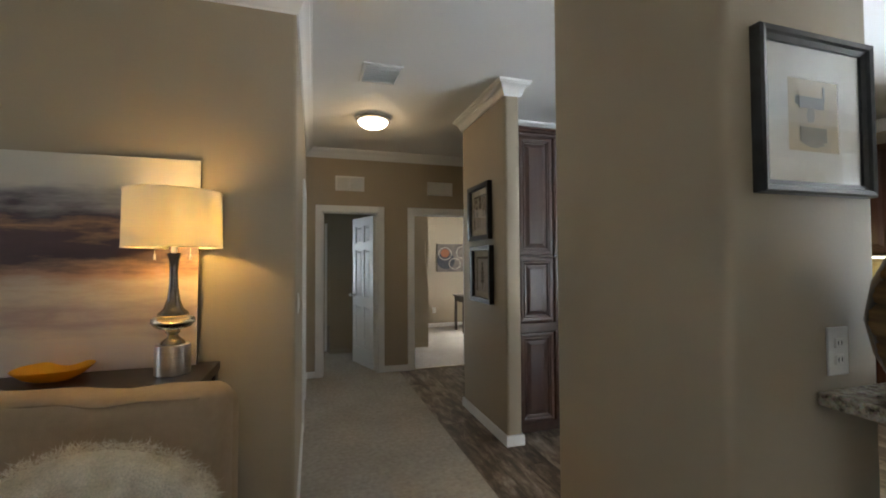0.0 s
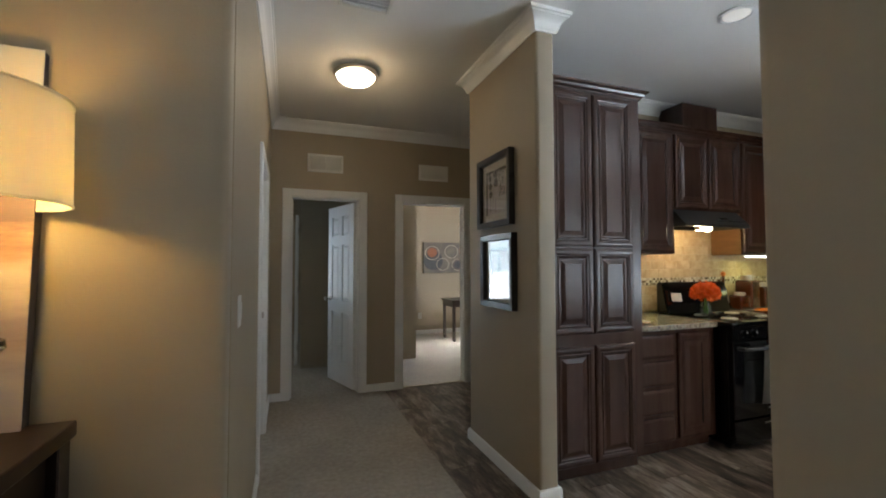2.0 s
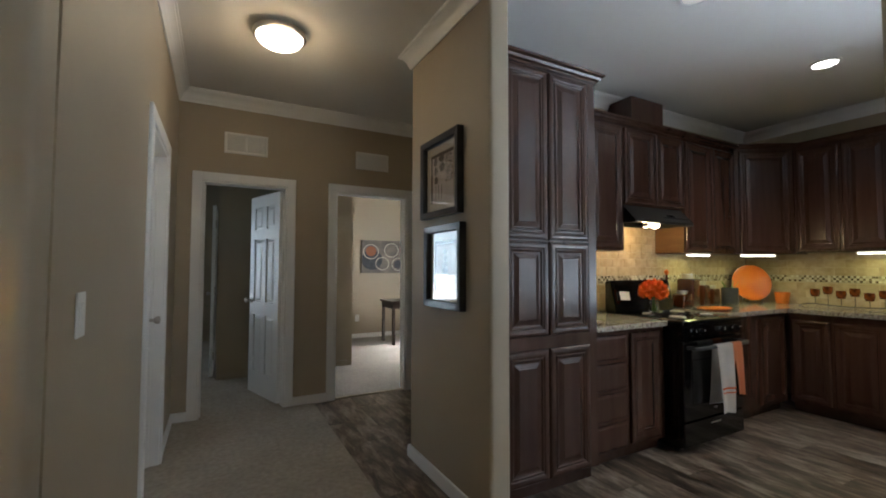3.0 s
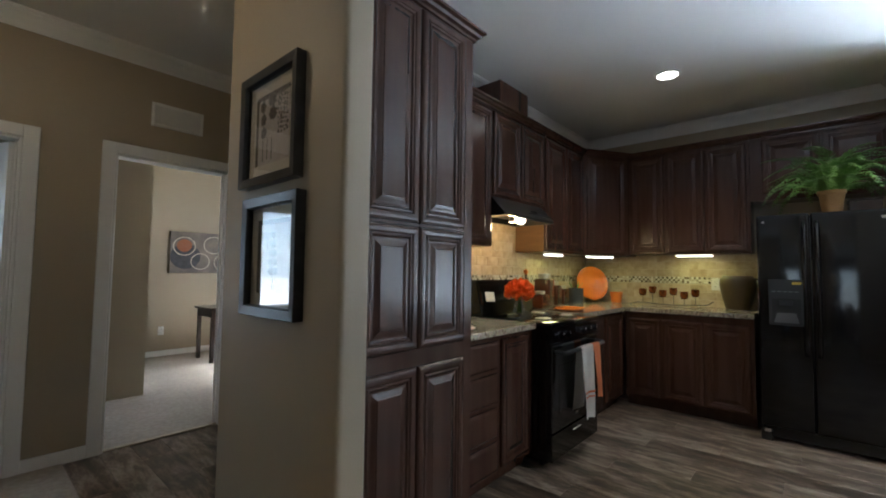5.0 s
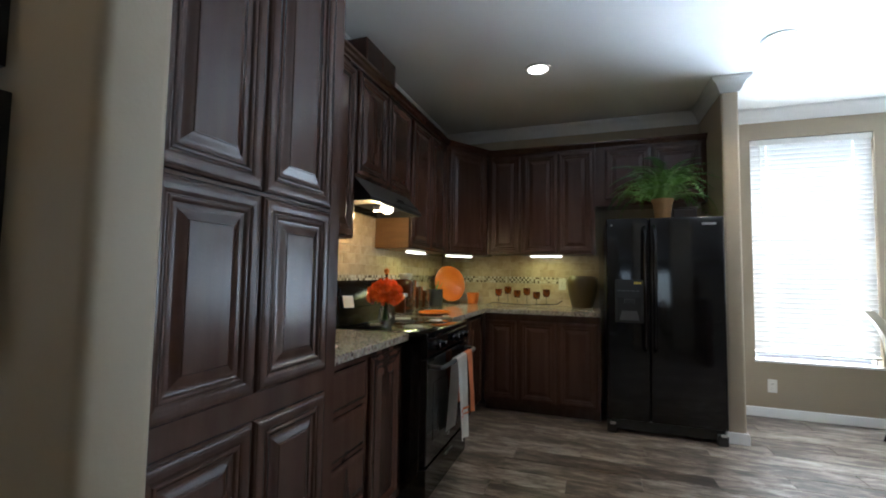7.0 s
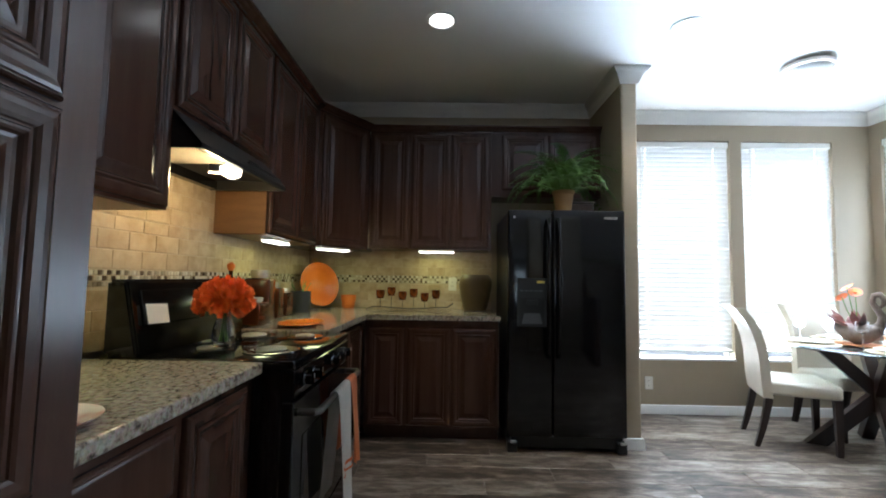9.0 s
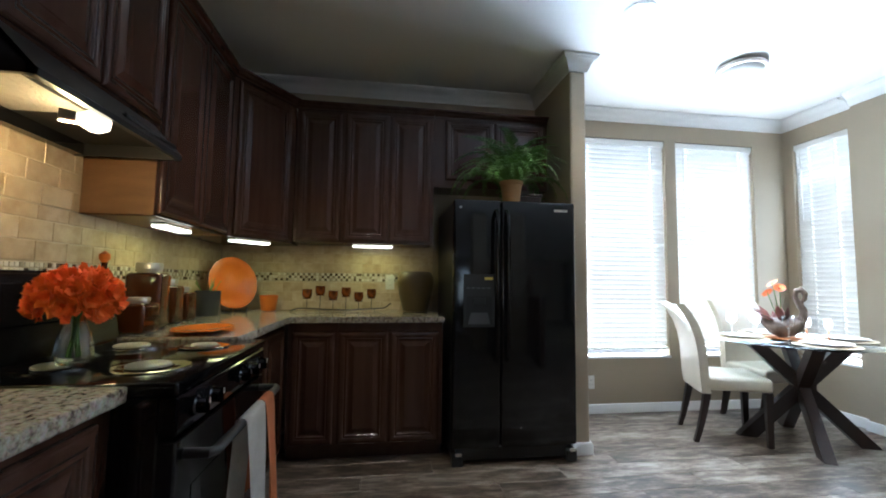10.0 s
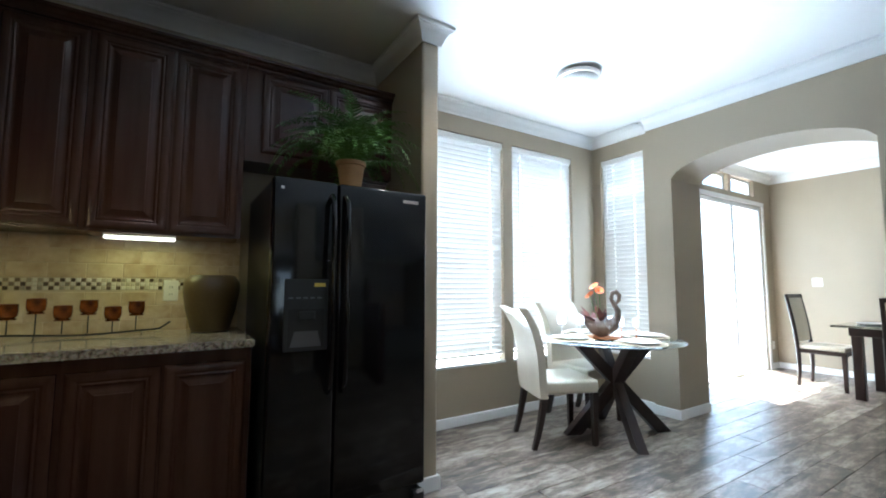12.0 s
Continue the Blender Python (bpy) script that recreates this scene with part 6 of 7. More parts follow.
TCX, TCY = 6.07, 1.26
TABLE_GLASS = glassy("table_glass", (0.90, 0.97, 0.94), 0.0, 1.5)
table = thing("dining_table", pose(TCX, TCY, 0, 0, 0, 0), "round glass-topped table on crossed dark wooden beams", "table")
bm = bmesh.new()
turned(bm, [(0.0, 0.742), (0.562, 0.742), (0.568, 0.746), (0.568, 0.751), (0.562, 0.755), (0.0, 0.755)], 0.022, 0.04, 96)
flat_glass(part("glass_top", bm, TABLE_GLASS, table, "clear round glass top with a green edge", True))
feet = [(5.735, 1.465), (6.235, 1.595), (6.405, 1.055), (5.905, 0.905)]
for i, (x, y) in enumerate(feet):
    foot = Vector((x - TCX, y - TCY, 0.0))
    head_ = Vector((-(x - TCX) * 0.82, -(y - TCY) * 0.82, 0.741))
    way = (head_ - foot)
    flat = Vector((foot.x, foot.y, 0)).normalized()
    side = Vector((-flat.y, flat.x, 0)) * (0.036 + 0.001 * i)
    wide = flat * 0.062
    bm = bmesh.new()
    v = [bm.verts.new(p) for p in (foot - side - wide, foot + side - wide, foot + side + wide, foot - side + wide, head_ - side - wide, head_ + side - wide, head_ + side + wide, head_ - side + wide)]
    for f in ((3, 2, 1, 0), (4, 5, 6, 7), (0, 1, 5, 4), (1, 2, 6, 5), (2, 3, 7, 6), (3, 0, 4, 7)):
        bm.faces.new([v[k] for k in f])
    part("crossed_beam", bm, LEGWOOD, table, "dark slanted wooden beam")

PORCELAIN = material("cream_porcelain", (0.78, 0.74, 0.66), 0.25, scale=6, mottle=0.05)
MAT_STRAW = material("straw_mat", (0.60, 0.50, 0.34), 0.9, second=(0.52, 0.42, 0.28), scale=14, fine=0.2)
MAT_RUST = material("rust_mat", (0.52, 0.20, 0.06), 0.9, second=(0.45, 0.17, 0.06), scale=16, fine=0.15)
TT = 0.7552


def place_setting(a_):
    x, y = TCX + 0.02 + 0.36 * math.cos(radians(a_)), TCY + 0.04 + 0.36 * math.sin(radians(a_))
    bm = bmesh.new()
    turned(bm, [(0.0, 0), (0.185, 0), (0.188, 0.003), (0.185, 0.006), (0.0, 0.006)], segments=44)
    solid("place_mat", bm, MAT_STRAW, "round straw place mat on the glass table", "place mat", "", True, pose(x, y, TT), "place settings")
    bm = bmesh.new()
    turned(bm, [(0.0, 0.0), (0.07, 0.0), (0.125, 0.010), (0.142, 0.014), (0.143, 0.018), (0.125, 0.014), (0.07, 0.005), (0, 0.005)], segments=44)
    solid("dinner_plate", bm, PORCELAIN, "cream dinner plate on a straw mat", "plate", "", True, pose(x, y, TT + 0.0062), "place settings")


for a_ in (163, 253, 343, 73):
    place_setting(a_)
bm = bmesh.new()
turned(bm, [(0.0, 0), (0.17, 0), (0.172, 0.003), (0.17, 0.005), (0.0, 0.005)], segments=44)
bmesh.ops.scale(bm, vec=(1, 0.8, 1), verts=bm.verts)
solid("centre_mat", bm, MAT_RUST, "rust-orange round mat under the planter", "place mat", "", True, pose(TCX + 0.08, TCY + 0.04, TT))

WINE = glassy("wine_glass", (0.98, 0.98, 0.98))
WINE_ORANGE = glassy("orange_stem_glass", (1.0, 0.35, 0.15))


def goblet(x, y, h, r, tinted):
    ob = thing("wine_glass", pose(x, y, TT), "stemmed wine glass with an orange stem" if tinted else "clear stemmed wine glass on the table", "glass", "wine glasses")
    bm = bmesh.new()
    turned(bm, [(0.034, 0), (0.034, 0.002), (0.006, 0.008), (0.004, 0.02), (0.004, h * 0.5), (0.008, h * 0.53), (0.0, h * 0.535)], segments=24)
    part("stem", bm, WINE_ORANGE if tinted else WINE, ob, "orange glass stem" if tinted else "", True)
    bm = bmesh.new()
    turned(bm, [(0.004, h * 0.536), (r * 0.7, h * 0.60), (r, h * 0.74), (r * 0.9, h), (r * 0.86, h), (r * 0.96, h * 0.74), (r * 0.66, h * 0.61), (0.0, h * 0.55)], segments=28)
    part("bowl", bm, WINE, ob, "clear glass bowl", True)


for x, y, h, r, k in ((5.955, 1.47, 0.19, 0.040, False), (5.98, 1.29, 0.17, 0.030, True), (5.94, 1.15, 0.16, 0.028, True), (6.28, 1.64, 0.19, 0.038, False), (6.23, 1.46, 0.18, 0.036, False), (6.36, 1.36, 0.18, 0.034, False)):
    goblet(x, y, h, r, k)

# swan planter with gerberas
SWAN = material("driftwood_resin", (0.13, 0.085, 0.062), 0.7, second=(0.22, 0.16, 0.125), scale=16, fine=0.3, bump=0.9, bump_scale=45)
RUSTLEAF = material("rust_leaf", (0.26, 0.10, 0.075), 0.6, second=(0.16, 0.07, 0.06), scale=18)
swan = thing("swan_planter", pose(6.15, 1.31, TT + 0.0055, 0, 0, -146) @ Matrix.Diagonal((0.90, 0.98, 1.14, 1)), "swan-shaped driftwood planter with orange gerberas", "planter")
bm = bmesh.new()
bmesh.ops.create_uvsphere(bm, u_segments=32, v_segments=18, radius=1.0)
for v in bm.verts:
    c = v.co.copy()
    v.co = Vector((c.x * 0.155, c.y * 0.10, 0.075 + c.z * (0.075 if c.z < 0 else 0.055) + 0.035 * c.x * c.x))
    v.co += 0.006 * noise.noise_vector(v.co * 28)
part("body", bm, SWAN, swan, "", True)
bm = bmesh.new()
neck = [(0.10, 0, 0.09), (0.14, 0, 0.14), (0.145, 0, 0.19), (0.115, 0, 0.235), (0.09, 0, 0.275), (0.10, 0, 0.318), (0.135, 0, 0.328), (0.16, 0, 0.30), (0.155, 0, 0.265), (0.13, 0, 0.24)]
tube(bm, neck, [0.038, 0.032, 0.027, 0.022, 0.020, 0.020, 0.021, 0.020, 0.016, 0.008], 12)
part("neck", bm, SWAN, swan, "curled swan neck", True)
rng = random.Random(8)
for i in range(30):
    bm = bmesh.new()
    a_ = rng.uniform(0, 6.28)
    base = Vector((-0.03 + 0.06 * math.cos(a_), 0.05 * math.sin(a_), 0.10))
    tip = base + Vector((-0.05 + 0.075 * math.cos(a_), 0.07 * math.sin(a_), rng.uniform(0.03, 0.13)))
    side = Vector((-math.sin(a_), math.cos(a_), 0)) * rng.uniform(0.026, 0.042)
    mid = (base + tip) / 2 + Vector((0, 0, 0.01))
    v = [bm.verts.new(q) for q in (base - side * 0.4, mid - side, tip, mid + side, base + side * 0.4)]
    bm.faces.new((v[0], v[1], v[3], v[4]))
    bm.faces.new((v[1], v[2], v[3]))
    bmesh.ops.solidify(bm, geom=list(bm.faces), thickness=0.002)
    part("leaf", bm, RUSTLEAF, swan, "rust-red leaf")
GERBERA = material("gerbera_petal", (0.90, 0.20, 0.012), 0.6, second=(0.80, 0.14, 0.01), scale=20)
for x, y, z, tx, ty in ((-0.06, 0.0, 0.365, 20, -25), (-0.015, 0.02, 0.335, 35, 10), (-0.10, 0.015, 0.30, -20, -35)):
    bm = bmesh.new()
    tube(bm, [(-0.02, 0.0, 0.11), (x * 0.6, y * 0.6, z * 0.65), (x, y, z)], 0.0035, 6)
    part("flower_stalk", bm, LEAF, swan)
    bm = bmesh.new()
    for i in range(20):
        a_ = 2 * math.pi * i / 20
        o, s_ = Vector((math.cos(a_), math.sin(a_), 0.12)), Vector((-math.sin(a_), math.cos(a_), 0))
        v = [bm.verts.new(q) for q in (o * 0.008, o * 0.035 - s_ * 0.008, o * 0.052, o * 0.035 + s_ * 0.008)]
        bm.faces.new(v)
    turned(bm, [(0.0, -0.002), (0.012, 0.002), (0.010, 0.007), (0, 0.009)], segments=14)
    part("gerbera", bm, GERBERA, swan, "orange gerbera head", False, pose(x, y, z, tx, ty))

# ---- dining room beyond the arch ----
door_ob = thing("sliding_door", pose(0, 0, 0), "white-framed sliding glass door letting in the sun", "sliding door", "", "structure")
f = 0.06
mid = (SD[0] + SD[1]) / 2
for n_, b in (("frame_side", (SD[0], 0, SD[0] + f, SDZ)), ("frame_side", (SD[1] - f, 0, SD[1], SDZ)), ("frame_top", (SD[0] + f, SDZ - f, SD[1] - f, SDZ)), ("threshold", (SD[0] + f, 0.0, SD[1] - f, 0.03)), ("meeting_stile", (mid - 0.035, 0.03, mid + 0.035, SDZ - f))):
    bm = bmesh.new()
    box(bm, DINE + 0.01, b[0], b[1], DINE + 0.10, b[2], b[3], 0.004, 1)
    part(n_, bm, WHITE, door_ob)
for y0, y1 in ((SD[0] + f, mid - 0.035), (mid + 0.035, SD[1] - f)):
    bm = bmesh.new()
    box(bm, DINE + 0.05, y0, 0.03, DINE + 0.056, y1, SDZ - f)
    flat_glass(part("pane", bm, GLASS, door_ob))
for n_, b in (("casing", (SD[0] - 0.06, 0, SD[0], SDZ + 0.06)), ("casing", (SD[1], 0, SD[1] + 0.06, SDZ + 0.06)), ("head_casing", (SD[0], SDZ, SD[1], SDZ + 0.06))):
    bm = bmesh.new()
    box(bm, DINE - 0.016, b[0], b[1], DINE - 0.0005, b[2], b[3], 0.003, 1)
    part(n_, bm, WHITE, door_ob)
for k, (y0, y1) in enumerate(TR):
    ob = thing("window_%d" % (7 + k), pose(0, 0, 0), "small white transom window over the sliding door", "window", "", "structure")
    for n_, b in (("frame_side", (y0, TRZ[0], y0 + 0.03, TRZ[1])), ("frame_side", (y1 - 0.03, TRZ[0], y1, TRZ[1])), ("frame_bottom", (y0 + 0.03, TRZ[0], y1 - 0.03, TRZ[0] + 0.03)), ("frame_top", (y0 + 0.03, TRZ[1] - 0.03, y1 - 0.03, TRZ[1]))):
        bm = bmesh.new()
        box(bm, DINE + 0.05, b[0], b[1], DINE + 0.10, b[2], b[3])
        part(n_, bm, WHITE, ob)
    bm = bmesh.new()
    box(bm, DINE + 0.07, y0 + 0.03, TRZ[0] + 0.03, DINE + 0.075, y1 - 0.03, TRZ[1] - 0.03)
    flat_glass(part("pane", bm, GLASS, ob))

bm = bmesh.new()
box(bm, 6.64, -4.6, -0.2, 9.5, 0.30, -0.02)
structure("patio", bm, material("pale_concrete", (0.55, 0.53, 0.49), 0.85, second=(0.48, 0.46, 0.43), scale=2, fine=0.2, bump=0.3), "pale concrete patio outside the sliding door")
bm = bmesh.new()
box(bm, 12.0, -14, -0.2, 12.3, 18, 2.6)
structure("backdrop", bm, material("pale_stucco", (0.72, 0.69, 0.63), 0.85, scale=1, fine=0.1), "pale stucco wall of the neighbouring house")

dtable = thing("dining_table", pose(4.78, -2.10, 0), "dark square-legged dining table with a pale top", "table")
bm = bmesh.new()
box(bm, -0.68, -0.60, 0.755, 0.70, 0.55, 0.775, 0.005, 2)
flat_glass(part("glass_top", bm, TABLE_GLASS, dtable, "clear glass table top"))
bm = bmesh.new()
box(bm, -0.58, -0.45, 0.66, 0.60, 0.38, 0.752, 0.006, 2)
part("apron", bm, LEGWOOD, dtable)
for x in (-0.56, 0.50):
    for y in (-0.43, 0.28):
        bm = bmesh.new()
        box(bm, x, y, 0, x + 0.085, y + 0.085, 0.66, 0.004, 1)
        part("leg", bm, LEGWOOD, dtable)


def frame_chair(m, label):
    """A dark-framed side chair with a pale padded seat and back; faces local -y."""
    ob = thing("side_chair", m, label, "chair", "dark chairs at the dining table")
    bm = bmesh.new()
    box(bm, -0.215, -0.22, 0.44, 0.215, 0.215, 0.49, 0.018, 3)
    part("seat", bm, CREAM, ob, "pale padded seat", True)
    bm = bmesh.new()
    box(bm, -0.22, -0.225, 0.395, 0.22, 0.225, 0.44, 0.004, 1)
    part("seat_rail", bm, LEGWOOD, ob)
    for x in (-0.21, 0.21):
        bm = bmesh.new()
        tube(bm, [(x, 0.225, 0.0), (x, 0.21, 0.22), (x, 0.215, 0.45), (x, 0.245, 0.75), (x, 0.30, 1.08)], [0.018, 0.021, 0.023, 0.021, 0.018], 6)
        part("back_post", bm, LEGWOOD, ob, "", True)
        tapered_leg(ob, x * 0.95, -0.20, 0.40, 0.021, 0.016)
    bm = bmesh.new()
    box(bm, -0.205, 0.285, 1.04, 0.205, 0.315, 1.085, 0.005, 1)
    part("top_rail", bm, LEGWOOD, ob)
    rows = [(0.226, 0.52, 1), (0.236, 0.65, 1), (0.250, 0.78, 1), (0.27, 0.90, 1), (0.292, 1.035, 1)]
    part("back_pad", bent_slab(0.38, rows, 0.028), CREAM, ob, "pale padded back", True)
    return ob


frame_chair(pose(5.70, -2.22, 0, 0, 0, -90), "dark-framed chair with a cream seat by the sliding door")
frame_chair(pose(4.76, -1.32, 0, 0, 0, 2), "dark-framed chair at the near side of the dining table")
for x, y in ((5.24, -2.00), (4.66, -1.82)):
    bm = bmesh.new()
    turned(bm, [(0.0, 0.0), (0.08, 0.0), (0.135, 0.012), (0.137, 0.016), (0.08, 0.006), (0, 0.006)], segments=36)
    solid("dinner_plate", bm, PORCELAIN, "cream dinner plate on the dining table", "plate", "", True, pose(x, y, 0.7755), "dining plates")
TT = 0.7755
goblet(5.08, -1.92, 0.19, 0.04, False)
goblet(5.02, -2.05, 0.17, 0.036, False)
vase2 = thing("bud_vase", pose(4.68, -2.10, 0.7755), "slim vase with a pale orange flower", "flowers")
bm = bmesh.new()
turned(bm, [(0.03, 0), (0.04, 0.05), (0.018, 0.16), (0.022, 0.18), (0.018, 0.18), (0, 0.15)], segments=24)
part("vase", bm, PORCELAIN, vase2, "", True)
bm = bmesh.new()
tube(bm, [(0, 0, 0.10), (0.0, 0.0, 0.42)], 0.003, 5)
part("flower_stalk", bm, LEAF, vase2)
bh = new("blossom", heads[0])
bh.parent = vase2
bh.matrix_local = pose(0, 0, 0.42)

# bedroom plant in the dark
plant = thing("house_plant", pose(1.02, 10.3, 0.006), "dark leafy plant in a pot in the bedroom", "plant")
bm = bmesh.new()
turned(bm, [(0.12, 0), (0.15, 0.28), (0.14, 0.28), (0.0, 0.25)], segments=24)
part("pot", bm, BLACK_MATT, plant, "", True)
rng = random.Random(21)
for i in range(26):
    g = new("frond", fronds[i % 8])
    g.parent = plant
    g.matrix_local = pose(0, 0, 0.26 + 0.012 * i, rng.uniform(-20, 20), rng.uniform(-60, -10), i * 137.5) @ Matrix.Scale(rng.uniform(0.8, 1.2), 4)


# ---- backsplash tiles ----
def varied(name, stops, rough, scale, by_object=True, stretch=(1, 1, 1), shift=0.0, spread=0.35, bump=0.0, coat=0.0):
    """A material whose colour runs through stops, by grain plus a random value for each piece."""
    m = bpy.data.materials.new(name)
    m.use_nodes = True
    t = m.node_tree
    b = t.nodes["Principled BSDF"]
    co = t.nodes.new("ShaderNodeTexCoord")
    mp = t.nodes.new("ShaderNodeMapping")
    mp.inputs["Scale"].default_value = stretch
    ns = t.nodes.new("ShaderNodeTexNoise")
    ns.noise_dimensions = "4D"
    ns.inputs["Scale"].default_value, ns.inputs["Detail"].default_value, ns.inputs["Roughness"].default_value = scale, 7, 0.62
    rnd = t.nodes.new("ShaderNodeObjectInfo") if by_object else t.nodes.new("ShaderNodeNewGeometry")
    value = rnd.outputs["Random"] if by_object else rnd.outputs["Random Per Island"]
    w = t.nodes.new("ShaderNodeMath")
    w.operation = "MULTIPLY"
    w.inputs[1].default_value = 37.0
    t.links.new(value, w.inputs[0])
    t.links.new(w.outputs[0], ns.inputs["W"])
    t.links.new(co.outputs["Object"], mp.inputs[0])
    t.links.new(mp.outputs[0], ns.inputs["Vector"])
    ma = t.nodes.new("ShaderNodeMath")
    ma.operation = "MULTIPLY_ADD"
    ma.inputs[1].default_value = spread
    sub = t.nodes.new("ShaderNodeMath")
    sub.operation = "SUBTRACT"
    sub.inputs[1].default_value = spread / 2 + shift
    t.links.new(value, ma.inputs[0])
    t.links.new(ns.outputs[0], ma.inputs[2])
    t.links.new(ma.outputs[0], sub.inputs[0])
    rp = t.nodes.new("ShaderNodeValToRGB")
    rp.color_ramp.elements[0].position, rp.color_ramp.elements[0].color = stops[0][0], (*stops[0][1], 1)
    rp.color_ramp.elements[1].position, rp.color_ramp.elements[1].color = stops[-1][0], (*stops[-1][1], 1)
    for p_, c_ in stops[1:-1]:
        rp.color_ramp.elements.new(p_).color = (*c_, 1)
    t.links.new(sub.outputs[0], rp.inputs[0])
    t.links.new(rp.outputs[0], b.inputs["Base Color"])
    b.inputs["Roughness"].default_value = rough
    b.inputs["Coat Weight"].default_value = coat
    b.inputs["Coat Roughness"].default_value = 0.15
    if bump:
        bp = t.nodes.new("ShaderNodeBump")
        bp.inputs["Strength"].default_value, bp.inputs["Distance"].default_value = bump, 0.003
        t.links.new(ns.outputs[0], bp.inputs["Height"])
        t.links.new(bp.outputs[0], b.inputs["Normal"])
    return m


TILE = varied("travertine_tile", [(0.30, (0.36, 0.255, 0.145)), (0.5, (0.48, 0.375, 0.24)), (0.70, (0.58, 0.48, 0.33))], 0.42, 11, spread=0.12, bump=0.3)
MOSAIC = varied("mosaic_tile", [(0.10, (0.055, 0.036, 0.024)), (0.45, (0.14, 0.10, 0.07)), (0.70, (0.27, 0.23, 0.175)), (0.9, (0.36, 0.32, 0.25))], 0.25, 3, False, spread=1.0)
MOSAIC_PALE = varied("mosaic_pale", [(0.2, (0.48, 0.43, 0.33)), (0.5, (0.62, 0.58, 0.49)), (0.8, (0.72, 0.69, 0.62))], 0.25, 3, False, spread=0.7)
GROUT = material("grout", (0.56, 0.47, 0.335), 0.9, fine=0.1)


def tiled(name, m, length, zones, label):
    """A tiled strip, local x along the wall, facing -y: zones of (x0, x1, z0, z1)."""
    ob = thing(name, m, label, "backsplash", "", "structure")
    tw, th, gap = 0.152, 0.0735, 0.0025
    shared = {}
    for x0, x1, z0, z1 in zones:
        bm = bmesh.new()
        box(bm, x0, -0.005, z0, x1, 0, z1)
        part("grout", bm, GROUT, ob)
        row, z = 0, z0 + gap
        while z < z1 - 0.02:
            zt = min(z + th, z1 - 0.001)
            x = x0 - (tw / 2 if row % 2 else 0.0)
            while x < x1 - 0.01:
                a_, b_ = max(x, x0 + 0.001), min(x + tw, x1 - 0.001)
                if b_ - a_ > 0.02:
                    key = (round(b_ - a_, 3), round(zt - z, 3))
                    if key not in shared:
                        bm = bmesh.new()
                        rings_panel(bm, 0, 0, key[0], key[1], [(0.0, 0.0022), (0.002, 0.0)], -0.0075, back=0.003)
                        shared[key] = mesh_of(bm, "tile", TILE)
                    tl = new("tile", shared[key])
                    tl.parent = ob
                    tl.matrix_local = pose(a_, random.uniform(-0.0006, 0.0006), z)
                x += tw + gap
            z, row = zt + gap, row + 1
    return ob


def mosaic(parent, x0, x1, z0):
    """Three courses of small squares, cream and brown by turns with odd ones between."""
    pale, dark = bmesh.new(), bmesh.new()
    s, g, rows = 0.0192, 0.0019, 3
    n_ = int((x1 - x0) / (s + g))
    for k in range(rows):
        for i in range(n_):
            bm = dark if (i + k) % 2 and random.random() < 0.72 or random.random() < 0.10 else pale
            x, z = x0 + i * (s + g), z0 + k * (s + g)
            v = [bm.verts.new(p) for p in ((x, -0.005, z), (x + s, -0.005, z), (x + s, -0.005, z + s), (x, -0.005, z + s), (x + 0.002, -0.0092, z + 0.002), (x + s - 0.002, -0.0092, z + 0.002), (x + s - 0.002, -0.0092, z + s - 0.002), (x + 0.002, -0.0092, z + s - 0.002))]
            for f_ in ((4, 5, 6, 7), (0, 1, 5, 4), (1, 2, 6, 5), (2, 3, 7, 6), (3, 0, 4, 7)):
                bm.faces.new([v[q] for q in f_])
    tagged(part("mosaic_band", pale, MOSAIC_PALE, parent, "cream mosaic squares"), kind="stuff")
    tagged(part("mosaic_band", dark, MOSAIC, parent, "brown and grey mosaic squares"), kind="stuff")
    bm = bmesh.new()
    box(bm, x0, -0.0055, z0 - 0.003, x1, 0, z0 + rows * (s + g))
    part("grout", bm, GROUT, parent)


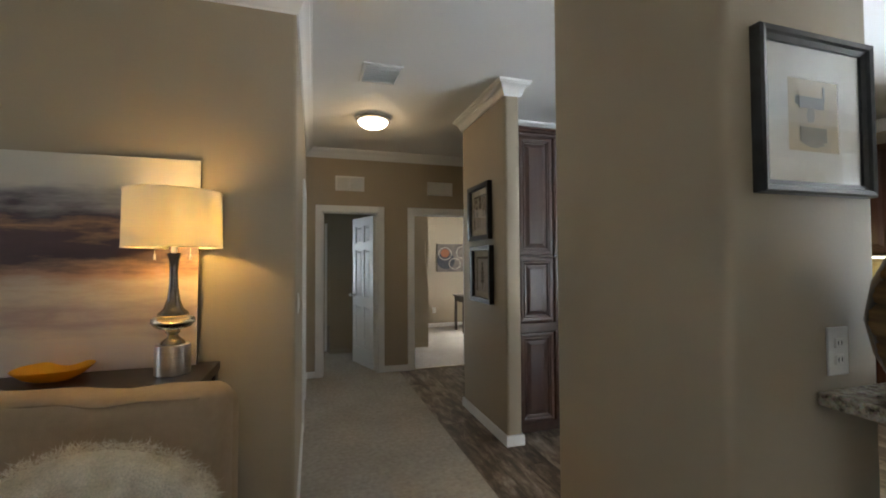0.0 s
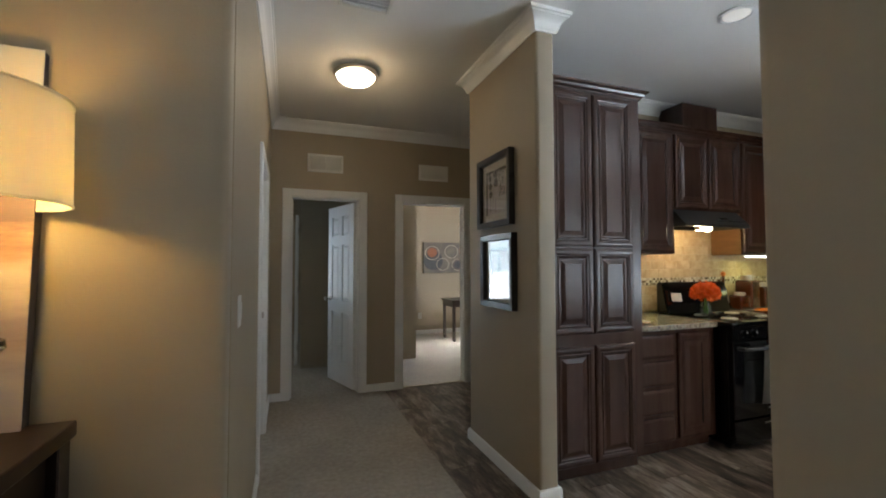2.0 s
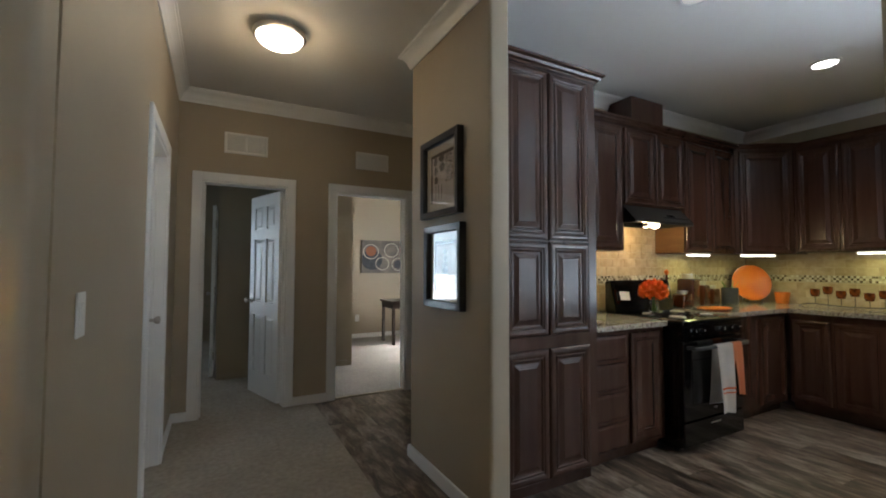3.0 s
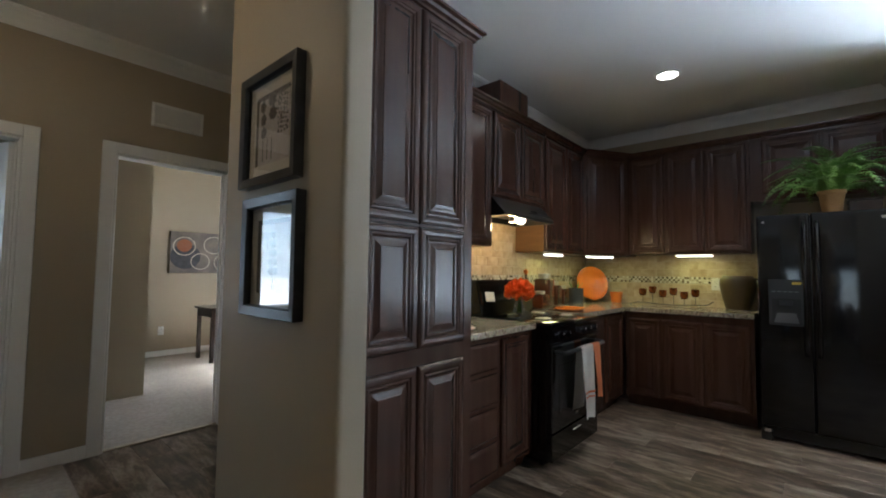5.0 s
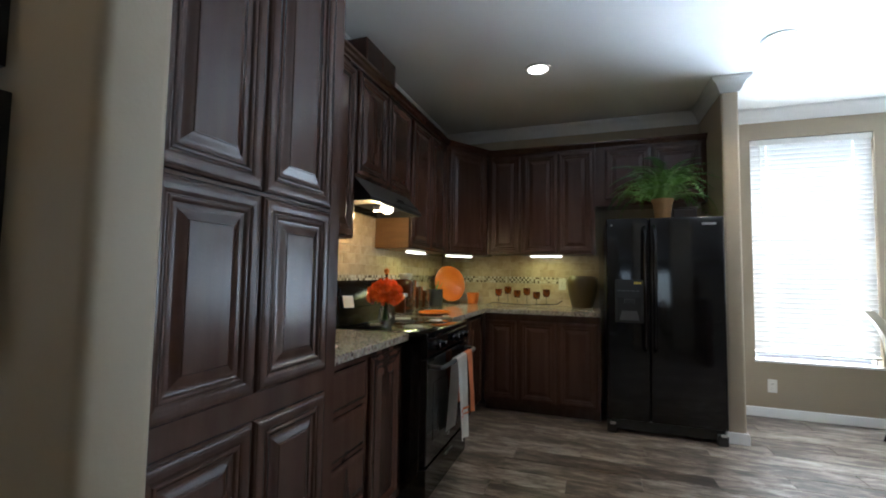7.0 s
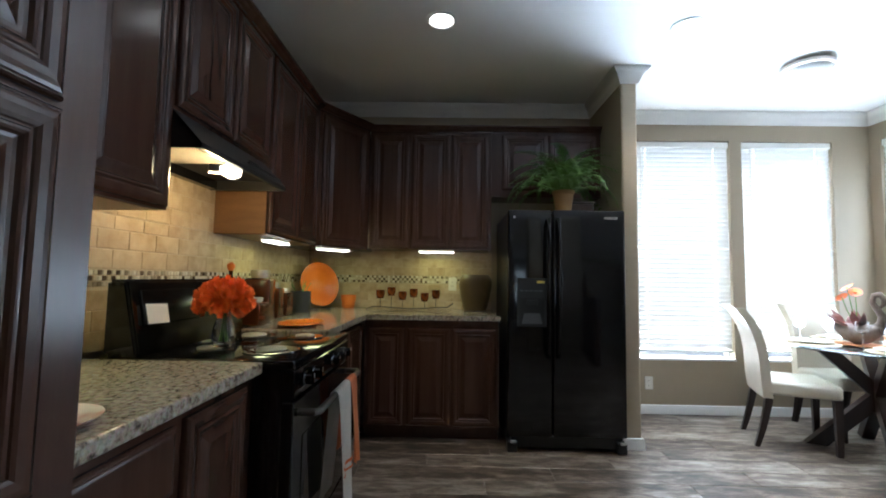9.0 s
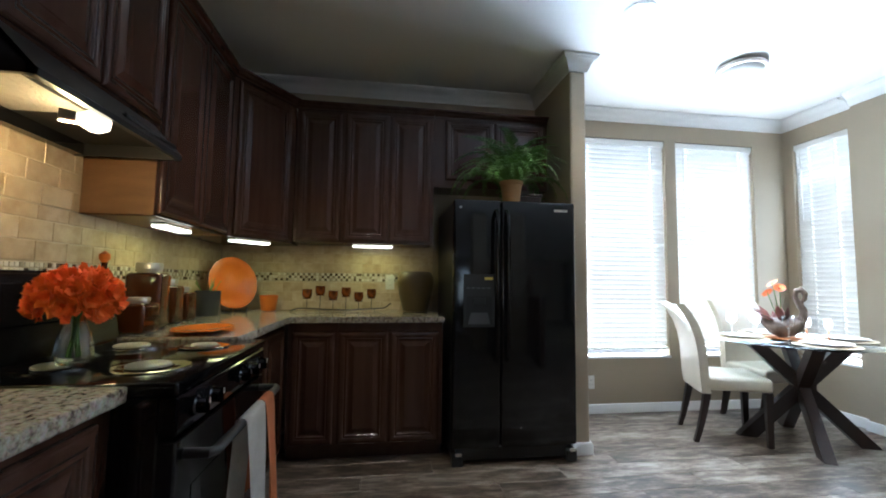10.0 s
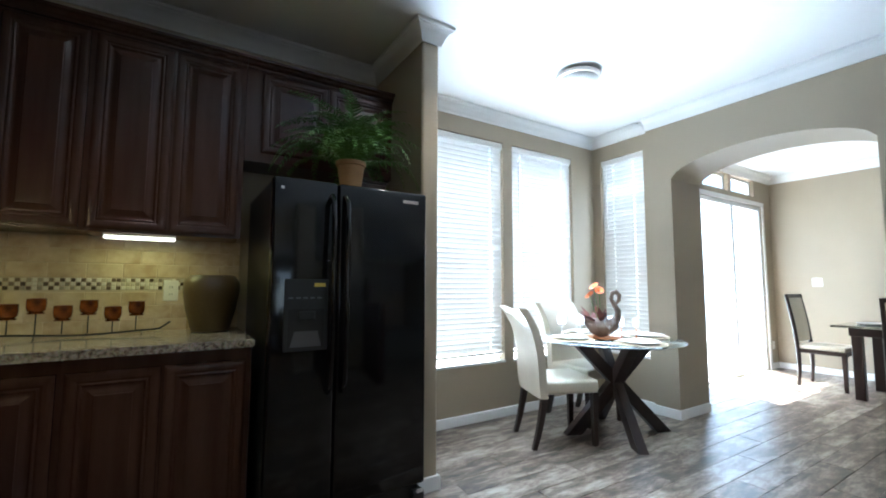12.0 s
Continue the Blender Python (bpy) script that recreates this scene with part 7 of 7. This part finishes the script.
B0, B1 = 1.156, 1.2185
back_len = OUT - 0.012 - 3.557
bs = tiled("backsplash_back", pose(3.557, BACK, 0), back_len, [(0.0, back_len, 0.9155, B0 - 0.004), (0.0, back_len, B1 + 0.002, 1.428), (0.782, 1.60, 1.43, 1.70)], "beige travertine subway tiles behind the range")
mosaic(bs, 0.0, back_len, B0)
side_len = BACK - 0.012 - 4.01
bs = tiled("backsplash_side", pose(OUT, BACK - 0.012, 0, 0, 0, -90), side_len, [(0.0, side_len, 0.9155, B0 - 0.004), (0.0, side_len, B1 + 0.002, 1.443)], "beige travertine subway tiles beside the refrigerator")
mosaic(bs, 0.0, side_len, B0)

# ---- floor planks ----
PLANK = varied("vinyl_plank", [(0.36, (0.024, 0.016, 0.010)), (0.445, (0.072, 0.049, 0.033)), (0.505, (0.140, 0.105, 0.076)), (0.56, (0.225, 0.183, 0.14)), (0.65, (0.36, 0.318, 0.265))], 0.33, 7.5, stretch=(1.8, 0.52, 1), spread=0.11, bump=0.12, shift=0.0)
PLANK.node_tree.nodes["Noise Texture"].inputs["Roughness"].default_value = 0.72
PLANK.node_tree.nodes["Noise Texture"].inputs["Distortion"].default_value = 0.35
wood = thing("floor_planks", pose(0, 0, 0), "grey-brown wood-look vinyl plank floor", "floor", "", "structure")
pw_, pl_ = 0.178, 1.22
bm = bmesh.new()
g = 0.0006
v = [bm.verts.new(p) for p in ((g, g, -0.010), (pw_ - g, g, -0.010), (pw_ - g, pl_ - g, -0.010), (g, pl_ - g, -0.010), (g, g, -0.0015), (pw_ - g, g, -0.0015), (pw_ - g, pl_ - g, -0.0015), (g, pl_ - g, -0.0015),
                               (g + 0.002, g + 0.002, 0), (pw_ - g - 0.002, g + 0.002, 0), (pw_ - g - 0.002, pl_ - g - 0.002, 0), (g + 0.002, pl_ - g - 0.002, 0))]
for a_ in (0, 4):
    for i in range(4):
        j = (i + 1) % 4
        bm.faces.new((v[a_ + i], v[a_ + j], v[a_ + 4 + j], v[a_ + 4 + i]))
bm.faces.new(v[8:])
plank = mesh_of(bm, "plank", PLANK)
cols = int((NOOK - BORDER) / pw_) + 1
for i in range(cols):
    y = DFAR - (i * 0.431) % pl_
    while y < FAR + 0.06:
        p = new("plank", plank)
        p.parent = wood
        p.matrix_local = pose(BORDER + i * pw_, y, random.uniform(-0.0004, 0.0004))
        y += pl_
bm = bmesh.new()
box(bm, DOOR_B[0], FAR + 0.01, 0.0005, DOOR_B[1], FAR + 0.055, 0.010, 0.003, 1)
structure("threshold_strip", bm, material("threshold_metal", (0.55, 0.48, 0.36), 0.4, 0.6), "metal strip where carpet meets planks")
